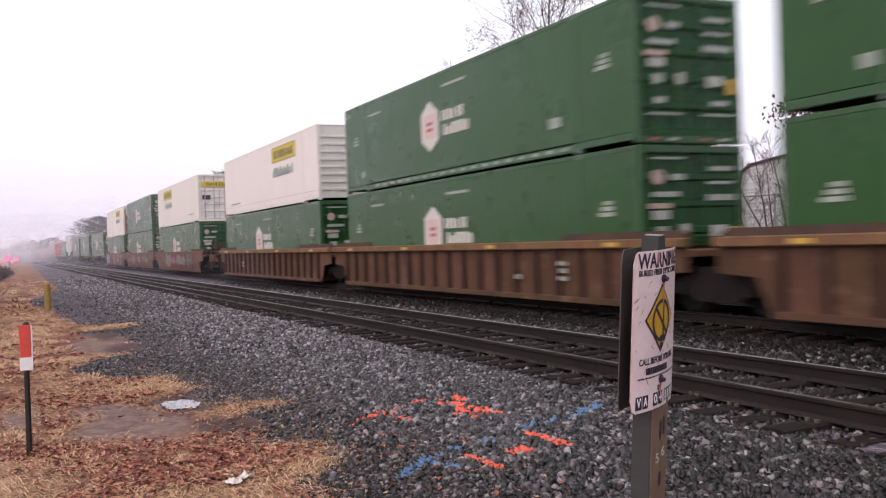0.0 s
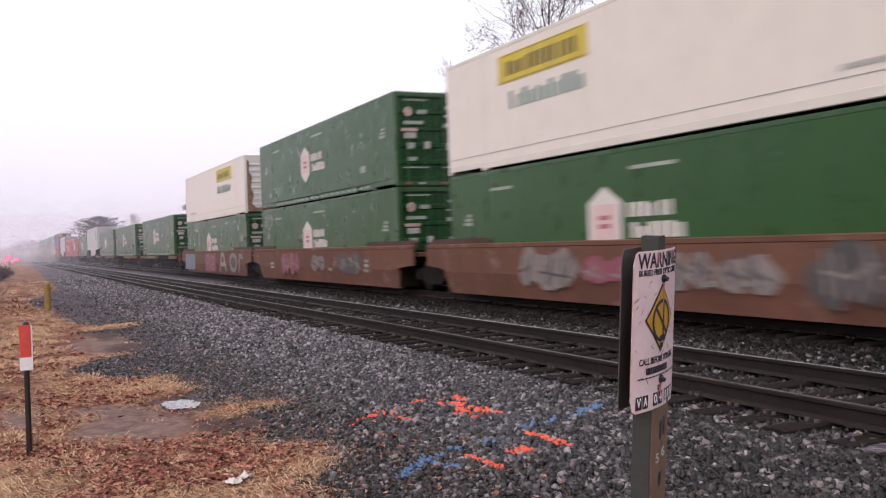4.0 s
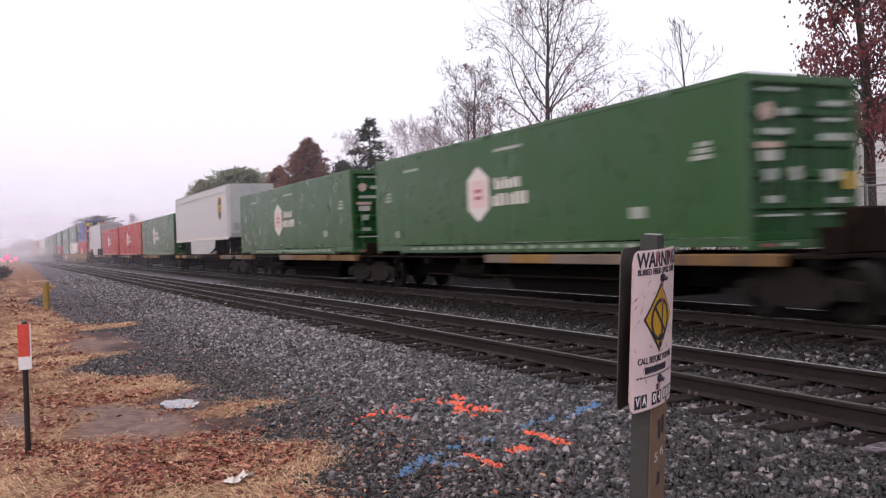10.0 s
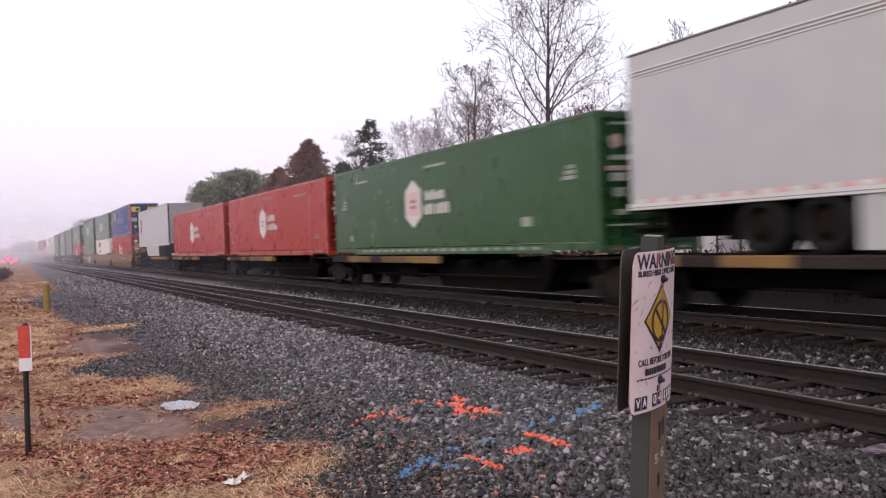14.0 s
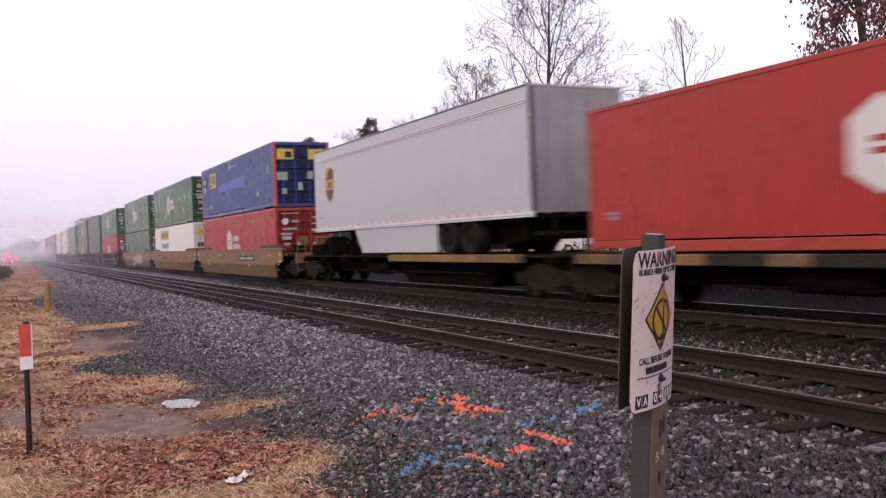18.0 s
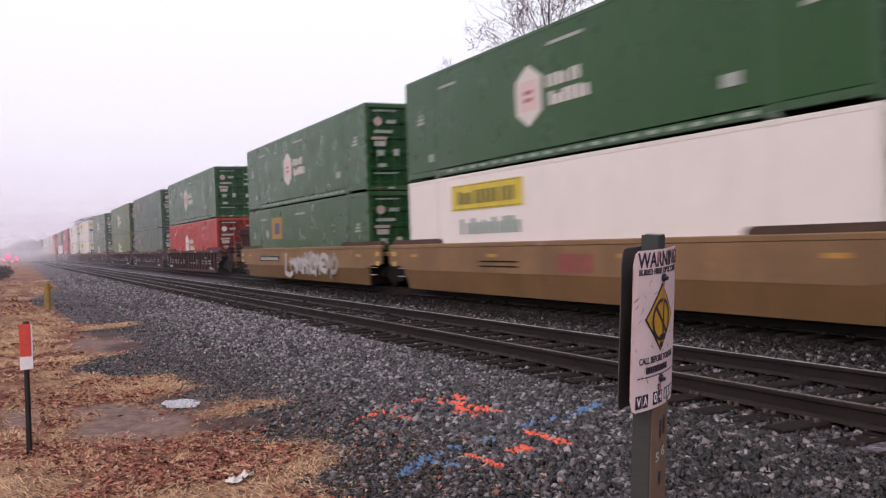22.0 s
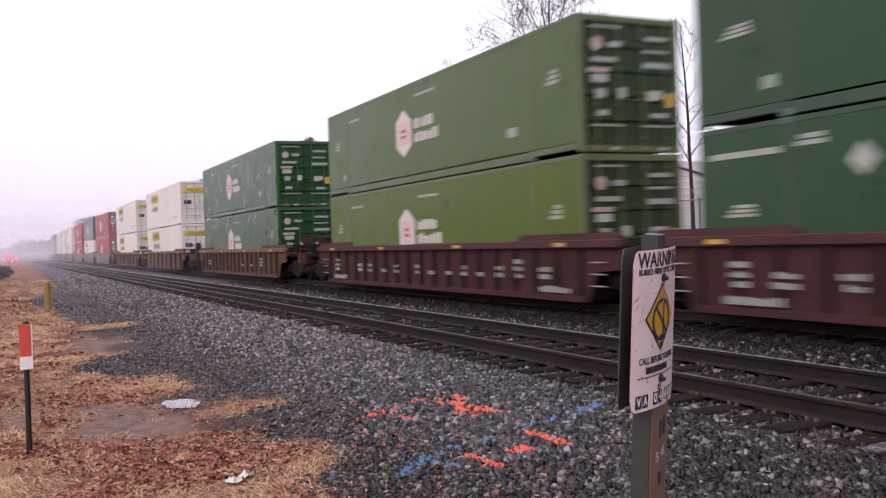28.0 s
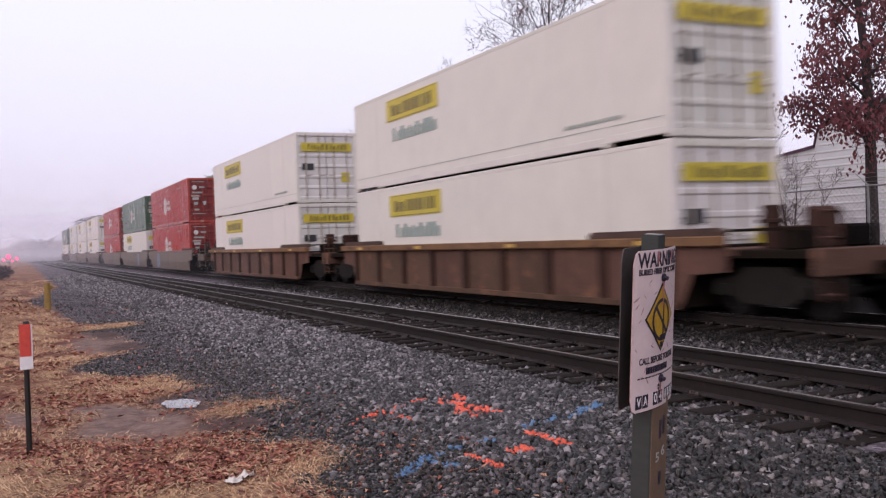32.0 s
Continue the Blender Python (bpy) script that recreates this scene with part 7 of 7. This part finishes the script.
def drum_stand(x, y):
    t = thing("drum_stand", "blue plastic drum on a tall white stand", "drum", at=(x, y, level(x, y)))
    part("stand", Geo().box(-0.32, 0.32, -0.32, 0.32, 0, 1.75, 0.03), "flag_white", t)
    part("drum", Geo().tube((0, 0, 1.75), (0, 0, 2.1), 0.30, 0.33, 16), "blue_mark", t, "bright blue drum")
    part("lid", Geo().tube((0, 0, 2.1), (0, 0, 2.35), 0.33, 0.22, 16), "blue_mark", t, "bright blue lid")


drum_stand(29.6, 50.0)
parked_van(27.0, 42.5, 200)
parked_van(29.5, 49.0, 160)
fuel_pump_sign(25.5, 35.3)


def brush_line():
    """Tangled dark brush along the foot of the fence."""
    g, r = Geo(), random.Random(77)
    for _ in range(5200):
        y = r.uniform(10, 95)
        x = r.uniform(17.2, 20.3)
        z, h, a = level(x, y) - 0.02, r.uniform(0.25, 1.1), r.uniform(0, 6.283)
        dx, dy = 0.5 * h * math.cos(a), 0.5 * h * math.sin(a)
        g.tube((x, y, z), (x + dx, y + dy, z + h), 0.012, 0.005, 3, False)
        for k in range(3):
            u = r.uniform(0.3, 1.0)
            c = Vector((x + dx * u, y + dy * u, z + h * u))
            d, e = Vector((r.gauss(0, 0.13), r.gauss(0, 0.13), r.gauss(0, 0.1))), Vector((r.gauss(0, 0.04), r.gauss(0, 0.04), r.gauss(0, 0.05)))
            g.add([c, c + d * 0.5 + e, c + d], [(0, 1, 2)])
    tagged(part("brush", g, "brush"), "tangled dark dead brush at the foot of the fence", "brush", kind="stuff")


brush_line()


def bank_weeds():
    """Rust-brown weeds and bare patches of stems on the bank beside the line."""
    g, r = Geo(), random.Random(91)
    for _ in range(110):
        cy = r.uniform(34, 92)
        cx = r.uniform(-0.09, 0.0) * cy + r.uniform(-1.0, 0.8)
        for _ in range(34):
            x, y = cx + r.gauss(0, 0.35), cy + r.gauss(0, 0.8)
            if x > 1.2:
                continue
            z, h, a = level(x, y) - 0.02, r.uniform(0.03, 0.15), r.uniform(0, 6.283)
            lean = Vector((1.3 * h * math.cos(a), 1.3 * h * math.sin(a), h))
            p, e = Vector((x, y, z)), Vector((-math.sin(a), math.cos(a), 0)) * r.uniform(0.008, 0.03)
            g.add([p - e, p + e, p + lean * 0.6 + e * 1.5, p + lean], [(0, 1, 2, 3)])
    tagged(part("bank_weeds", g, "bank_weed"), "clumps of rust-brown dead weeds on the bank", "weeds", kind="stuff")


bank_weeds()


def far_woods():
    """Hazy woods where the line vanishes."""
    g, r = Geo(), random.Random(55)
    for _ in range(150):
        x, y = r.uniform(-30, 75), r.uniform(640, 720)
        h, w = r.uniform(4, 11) * (1 if 8 < x < 45 else 0.6), r.uniform(3, 6)
        g.tube((x, y, 0), (x, y, h * 0.8), 0.25, 0.08, 5, False)
        for _ in range(90):
            a, q = r.uniform(0, 6.283), math.sqrt(r.random())
            zz = h * (0.25 + 0.75 * r.random())
            k = math.sqrt(max(0.05, 1 - ((zz / h - 0.6) / 0.5) ** 2))
            c = Vector((x + w * q * k * math.cos(a), y + w * q * k * math.sin(a), zz))
            d, e = Vector((r.gauss(0, 1.2), r.gauss(0, 1.2), r.gauss(0, 1.0))), Vector((r.gauss(0, 0.9), r.gauss(0, 0.9), r.gauss(0, 1.0)))
            g.add([c, c + d, c + e], [(0, 1, 2)])
    tagged(part("far_woods", g, "brush"), "grey woods fading into the mist", "woods", kind="stuff")


far_woods()
tree("evergreen_tree", "small dark broad-leaved evergreen in front of the barn", 24.1, 31.7, 5.2, 0.06, 61, spread=0.19, levels=3, leaves=0.45, leaf="needle", first=0.34, kids=18, leaf_size=0.14, side_kids=(7, 5), widest=0.45)
tree("evergreen_tree", "low dark evergreen bush behind the fence", 30.0, 52.6, 4.3, 0.06, 67, spread=0.22, levels=3, leaves=0.6, leaf="needle", first=0.12, kids=18, leaf_size=0.16, side_kids=(7, 5), widest=0.35)
tree("young_bare_tree", "leaning bare tree beside the barn", 24.5, 30.4, 6.6, 0.13, 63, spread=0.25, levels=3, first=0.42, kids=9, thin=0.008, tilt=(-0.05, 0.12), steep=0.2)
tree("slim_bare_tree", "slim bare trees with a few reddish leaves", 25.2, 36.6, 7.2, 0.06, 64, spread=0.2, levels=3, leaves=0.12, first=0.25, kids=16, thin=0.008, leaf_size=0.1)

tree("bare_oak_tree", "tall bare oak with a few clumps of dead red leaves", 29.55, 46.4, 16.6, 0.25, 12, thin=0.0105, spread=0.35, tilt=(0.06, -0.04), levels=4, leaves=0.05, first=0.26, kids=24, side_kids=(8, 5, 3), steep=-0.12, low=lambda q: 9.0 if q < 0.38 else (3.0 if q < 0.52 else 0.5), leaf_size=0.15, widest=0.18)
tree("bare_oak_tree", "bare slender tree with some red leaves low down", 31.0, 58.4, 13.2, 0.24, 8, thin=0.0135, spread=0.25, levels=4, leaves=0.035, first=0.22, kids=13, stems=2, fork=0.07, low=lambda q: 2.5 if q < 0.58 else 0.1, leaf_size=0.16, side_kids=(8, 5, 4))
tree("young_bare_tree", "slim bare young tree standing behind the fence", 23.5, 27.2, 9.4, 0.10, 21, spread=0.125, levels=3, first=0.40, kids=13, thin=0.0075, side_kids=(6, 4), steep=0.25)
tree("oak_tree", "oak still hung with dark maroon dead leaves", 23.98, 19.75, 13.5, 0.21, 5, spread=0.17, levels=4, leaves=0.40, first=0.22, kids=24, leaf_size=0.14, thin=0.006, tilt=(0.03, -0.02), side_kids=(8, 5, 3), steep=-0.05, low=lambda q: 1.5 if q < 0.5 else 1.0)
tree("bare_shrub", "many-stemmed bare shrub against the barn", 24.6, 23.3, 4.6, 0.045, 13, spread=0.22, levels=3, first=0.25, kids=9, stems=5, tubes=5, side_kids=(5, 4))
tree("bare_shrub", "bare shrub beside the fence", 22.2, 21.6, 3.4, 0.03, 15, spread=0.2, levels=3, first=0.2, kids=8, stems=3, tubes=5, side_kids=(5, 4))
for k, (x, y, h) in enumerate(((30.2, 79.5, 10.6), (32.4, 75.0, 11.2), (36.4, 80.1, 11.4), (27.0, 84.5, 8.8), (34.6, 72.0, 10.0), (25.0, 205.0, 8.5))):
    tree("far_bare_tree", "pale bare tree in the hazy distance", x, y, h, 0.11, 40 + k, spread=0.24, levels=4, first=0.2, kids=16, twig="pale_twig", bark="pale_twig", thin=0.0135, side_kids=(7, 5, 4), steep=0.15)
conifer("conifer_tree", "dark green conifer with a ragged outline", 26.1, 67.1, 11.0, 5.6, 2, "needle", 1.9)
conifer("conifer_tree", "smaller dark green conifer beside another", 24.2, 68.5, 7.9, 4.6, 7, "needle", 1.6)
conifer("rusty_cedar_tree", "rust-brown cedar turned in winter", 23.4, 74.4, 10.3, 6.6, 3, "leaf_rust", 5.0)
conifer("rusty_cedar_tree", "low rust-brown cedar near the tracks", 22.0, 78.9, 8.4, 5.4, 9, "leaf_rust", 3.4)
conifer("pine_tree", "round-crowned grey green pine", 22.5, 95.6, 9.5, 4.6, 4, "needle_pale", 5.0, 0.0)
conifer("pine_tree", "round-crowned grey green pine beside the line", 19.3, 97.5, 8.6, 2.6, 14, "needle_pale", 3.0, 0.0)
conifer("pine_tree", "distant dark round-crowned pine tree", 17.5, 199.0, 9.2, 6.0, 6, "needle", 1.5, 0.0)
conifer("roadside_bush", "dark leafless bush beside the verge", -0.85, 78.0, 0.75, 1.3, 16, "bush", 0.8, 0.0)
conifer("roadside_bush", "low dark bush on the bank", -2.6, 84.0, 0.9, 1.8, 17, "bush", 0.8, 0.0)


# ---- the train ----
def run(t):
    """How far the train has come at t seconds: a steady 12.6 m/s."""
    return 12.6231 * t - 0.0034457 * (t - 16) ** 2 + 0.00010698 * (t - 16) ** 3


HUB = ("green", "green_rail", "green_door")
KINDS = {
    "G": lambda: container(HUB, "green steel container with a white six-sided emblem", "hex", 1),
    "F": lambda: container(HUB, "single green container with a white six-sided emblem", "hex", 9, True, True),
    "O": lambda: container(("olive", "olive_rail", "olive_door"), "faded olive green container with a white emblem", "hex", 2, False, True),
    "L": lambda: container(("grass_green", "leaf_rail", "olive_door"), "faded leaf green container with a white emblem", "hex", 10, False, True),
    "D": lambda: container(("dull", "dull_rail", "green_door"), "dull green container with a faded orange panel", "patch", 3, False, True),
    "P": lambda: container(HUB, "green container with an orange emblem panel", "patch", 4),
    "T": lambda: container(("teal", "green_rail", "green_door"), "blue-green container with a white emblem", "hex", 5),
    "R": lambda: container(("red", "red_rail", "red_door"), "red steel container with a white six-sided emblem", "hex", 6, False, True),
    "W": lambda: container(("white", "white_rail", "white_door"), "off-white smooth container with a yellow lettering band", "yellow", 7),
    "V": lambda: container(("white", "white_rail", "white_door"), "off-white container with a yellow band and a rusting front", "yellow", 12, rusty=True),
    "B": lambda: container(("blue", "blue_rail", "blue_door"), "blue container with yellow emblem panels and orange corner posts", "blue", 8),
    "X": trailer,
    "Y": lambda: trailer(3.91, ((4.4, 0.88), (5.05, 0.10))),
}
made = {}


def load(kind):
    if kind not in made:
        made[kind] = KINDS[kind]()
        return made[kind]
    return copy_thing(made[kind], Matrix())


cars_made = {}


def well(style, label, first, last):
    key = (style, first, last)
    if key not in cars_made:
        cars_made[key] = well_car(style, label, first, last, len(cars_made) + 3)
        return cars_made[key]
    return copy_thing(cars_made[key], Matrix())


RUSTY = "rusty brown ribbed well car carrying stacked containers"
WIDE = "rusty brown well car with widely spaced ribs"
TAN = "tan smooth-sided well car carrying stacked containers"
MAROON = "dark maroon ribbed well car with white stencilling"
SPRAYED = "reddish brown smooth well car with faded graffiti"
GREY = "grey brown smooth well car"
# place along the train of each load's near end, car, loads from below ("<" turned end for end)
TRAIN = [
    (-6.97, ("rust", RUSTY, True, False), "G", "G"), (12.65, ("rust", RUSTY, False, False), "G", "G"), (31.98, ("rust", RUSTY, False, True), "G", "W<"),
    (55.70, ("tagged", SPRAYED, True, False), "G", "W"), (75.50, ("tagged", SPRAYED, False, False), "G", "G"), (94.82, ("tagged", SPRAYED, False, True), "G", "V<"),
    (116.20, ("flat", 1.6, 1.6), "F"), (137.25, ("flat", 1.6, 1.1), "F"), (155.80, ("flat", 1.1, 1.3), "F"), (174.83, ("flat", 1.3, 0.4), "X"), (191.95, ("flat", 0.4, 0.4), "F"),
    (209.10, ("flat", 0.4, 0.3), "R"), (226.65, ("flat", 0.3, 0.9), "R"), (245.0, ("flat", 0.9, 1.7), "Y<"),
    (266.80, ("tan", TAN, True, False), "R", "B"), (286.25, ("tan", TAN, False, False), "W", "G"), (305.78, ("tan", TAN, False, True), "P", "G"),
    (329.64, ("purple", MAROON, True, False), "R", "G"), (349.30, ("purple", MAROON, False, False), "D", "D"), (368.95, ("purple", MAROON, False, True), "O", "L"),
    (392.35, ("rust", RUSTY, True, True), "T", "T"), (416.50, ("wide", WIDE, True, True), "W", "W"), (439.60, ("wide", WIDE, True, True), "W", "W"),
    (464.0, ("grey", GREY, True, False), "R", "R"), (483.9, ("grey", GREY, False, False), "W", "G"), (503.6, ("grey", GREY, False, True), "R", "R"),
    (527.2, ("grey", GREY, True, False), "W", "W"), (546.8, ("grey", GREY, False, False), "W", "W"), (566.4, ("grey", GREY, False, True), "W", "W"),
    (590.2, ("rust", RUSTY, True, True), "W", "G"),
]
# edge beams of the flat cars, piece by piece: from, to, paint
BEAMS = {
    116.20: [(-0.5, 1.15, "plank_grey"), (1.16, 2.2, "plank"), (7.9, 9.25, "plank"), (9.26, 11.4, "plank_grey"), (11.41, 14.0, "plank_grey"), (14.75, 17.6, "plank")],
    137.25: [(-0.7, 1.9, "plank"), (2.35, 5.8, "plank_grey"), (5.81, 7.5, "plank_gold"), (7.51, 8.8, "plank_grey")],
    155.80: [(-0.5, 2.15, "plank"), (2.55, 7.0, "plank"), (7.01, 8.9, "plank_grey"), (13.8, 15.5, "plank"), (15.8, 17.2, "plank_grey")],
    174.83: [(-0.85, 0.75, "plank_grey"), (0.9, 1.87, "plank"), (7.3, 8.7, "plank_dark"), (8.71, 9.1, "plank_gold"), (9.11, 12.05, "plank_dark"), (12.06, 13.65, "plank_gold"), (13.66, 14.7, "plank_dark"), (14.71, 16.1, "plank_gold")],
    191.95: [(7.55, 9.25, "plank_gold"), (9.26, 11.65, "plank"), (11.66, 12.6, "plank_dark"), (12.61, 14.8, "plank"), (14.81, 16.3, "plank_dark")],
    209.10: [(7.55, 8.9, "plank_gold"), (8.91, 10.95, "plank"), (10.96, 11.55, "plank_gold"), (11.56, 12.3, "plank_dark"), (12.31, 13.3, "plank"), (13.31, 15.8, "plank_dark"), (15.81, 16.4, "plank_gold")],
    226.65: [(7.5, 8.95, "plank_gold"), (8.96, 10.4, "plank_dark"), (10.41, 11.25, "plank"), (11.26, 12.7, "plank_dark"), (12.71, 14.1, "plank_gold"), (14.11, 16.6, "plank")],
    245.0: [(0.6, 2.65, "plank"), (2.75, 8.5, "plank_gold")],
}
ROLLING = []        # (thing, place along the train, height, turned)
for place, spec, *loads in TRAIN:
    if spec[0] == "flat":
        far_truck = LEN + spec[2] - 0.6 if spec[2] > 0.5 else LEN + spec[2]
        car = flat_car("skeleton flat car with tan edge beams", spec[1], spec[2], BEAMS[place], ([-spec[1] + 0.9] if spec[1] > 0.5 else []) + [far_truck], loads[0][0] in "XY")
        base = [1.09 if loads[0][0] not in "XY" else 1.03]
    else:
        car = well(*spec)
        base = [0.245, 0.245 + HGT + 0.012]
    ROLLING.append((car, place, 0.0, False))
    for k, z in zip(loads, base):
        ROLLING.append((load(k[0]), place, z, k.endswith("<")))
sprayed = [c for c, p, z, q in ROLLING if c.name.startswith("well_car")]
spray(sprayed[3], [("spray_faint", 11.2, 0.78, 2.2, 0.9, 1), ("spray_pink", 8.9, 0.75, 1.6, 0.6, 21), ("spray_faint", 6.2, 0.78, 3.0, 0.65, 2), ("spray_dark", 2.9, 0.75, 1.8, 1.0, 3)])
spray(sprayed[4], [("spray_pink", 11.3, 0.75, 2.6, 0.85, 4), ("spray_dark", 4.0, 0.8, 2.2, 0.7, 5), ("spray_faint", 7.6, 0.75, 1.2, 0.7, 8)])
tagged_car = sprayed[5]
sprayed_field(tagged_car, "spray_blue", 12.9, 16.2, 0.22, 1.22, 6)
sprayed_field(tagged_car, "spray_pink", 6.85, 9.75, 0.18, 1.24, 7)
sprayed_strokes(tagged_car, "spray_faint", [[(9.4, 0.4), (9.3, 1.05), (8.8, 1.1), (8.7, 0.7), (9.2, 0.6)], [(8.35, 1.1), (8.3, 0.35)], [(7.9, 1.05), (7.3, 1.0), (7.4, 0.62), (7.9, 0.6), (7.85, 0.3), (7.2, 0.34)]], 0.07)
sprayed_strokes(tagged_car, "spray_mid", [[(5.7, 0.25), (5.25, 1.15), (4.75, 1.15), (4.2, 0.3)], [(5.35, 0.62), (4.6, 0.62)]], 0.24)
sprayed_strokes(tagged_car, "spray_dark", [[(5.2, 0.95), (5.0, 0.75), (4.85, 0.95)], [(5.0, 0.45), (4.95, 0.25)]], 0.13, -1.4525)
sprayed_strokes(tagged_car, "spray_faint", [[(2.45 + 0.75 * math.cos(a), 0.72 + 0.40 * math.sin(a)) for a in [2 * math.pi * i / 14 for i in range(15)]], [(1.2, 0.3), (1.0, 1.1), (0.4, 1.0)]], 0.24)
sprayed_field(tagged_car, "spray_dark", 2.0, 2.9, 0.5, 0.95, 8, -1.4525)
scrawl = random.Random(15)
y, letter = 9.4, 0
while y > 3.3:
    # one sprayed letter: a rounded bowl, a stem or a hook, each of its own width and lean
    wide, low, high, lean = scrawl.uniform(0.45, 0.95), scrawl.uniform(0.22, 0.5), scrawl.uniform(0.85, 1.18), scrawl.uniform(-0.2, 0.25)
    mid, half = (low + high) / 2, (high - low) / 2
    form = scrawl.choice(("bowl", "hook", "stem", "fork"))
    if form == "bowl":
        stroke = [[(y - wide / 2 + wide / 2 * math.cos(0.6 * i) + lean * math.sin(0.6 * i), mid + half * math.sin(0.6 * i)) for i in range(scrawl.randint(7, 11))]]
    elif form == "hook":
        stroke = [[(y, high), (y - lean, low + 0.1), (y - wide * 0.5, low), (y - wide, low + 0.3 * half)]]
    elif form == "stem":
        stroke = [[(y - wide * 0.3, high), (y - wide * 0.3 - lean, low)], [(y, mid + 0.1), (y - wide, mid + scrawl.uniform(-0.1, 0.25))]]
    else:
        stroke = [[(y, high - 0.1), (y - wide * 0.5, mid - 0.1), (y - wide, high)], [(y - wide * 0.5, mid), (y - wide * 0.4, low)]]
    sprayed_strokes(sprayed[8], "spray_white" if scrawl.random() < 0.45 else "spray_mid", stroke, scrawl.uniform(0.09, 0.22), -1.4465 - 0.003 * (letter % 4))
    y, letter = y - wide * scrawl.uniform(0.25, 0.6), letter + 1
sprayed_field(sprayed[8], "spray_mid", 4.6, 8.6, 0.66, 1.0, 19)
sprayed_field(sprayed[15], "spray_blue", 11.7, 13.2, 0.15, 1.2, 13)
sprayed_field(sprayed[16], "spray_blue", 3.6, 4.8, 0.15, 1.2, 14)

ballast()
verge()
ties(near_track, 2.0, 150, 0.52, 31)
ties(far_track, 6.0, 90, 0.52, 37)


def motions():
    """The train rolls by, its wheels turn."""
    beats = [0, 4, 8, 12, 16, 20, 24, 28, 32]
    ticks = [i / FPS for i in range(int(32 * FPS) + 1)]
    for ob, place, z, turned_round in ROLLING:
        back = LEN if turned_round else 0.0
        walk(ob, [(t, pose(FAR, place + back - run(t), z, 0, 0, 180 if turned_round else 0)) for t in beats])
        for w in ob.children:
            if w.name.startswith("wheelset"):
                y = w.location.y
                walk(w, [(t, pose(0, y, WHEEL_R, math.degrees(run(t) / WHEEL_R) % 360.0)) for t in ticks])


motions()
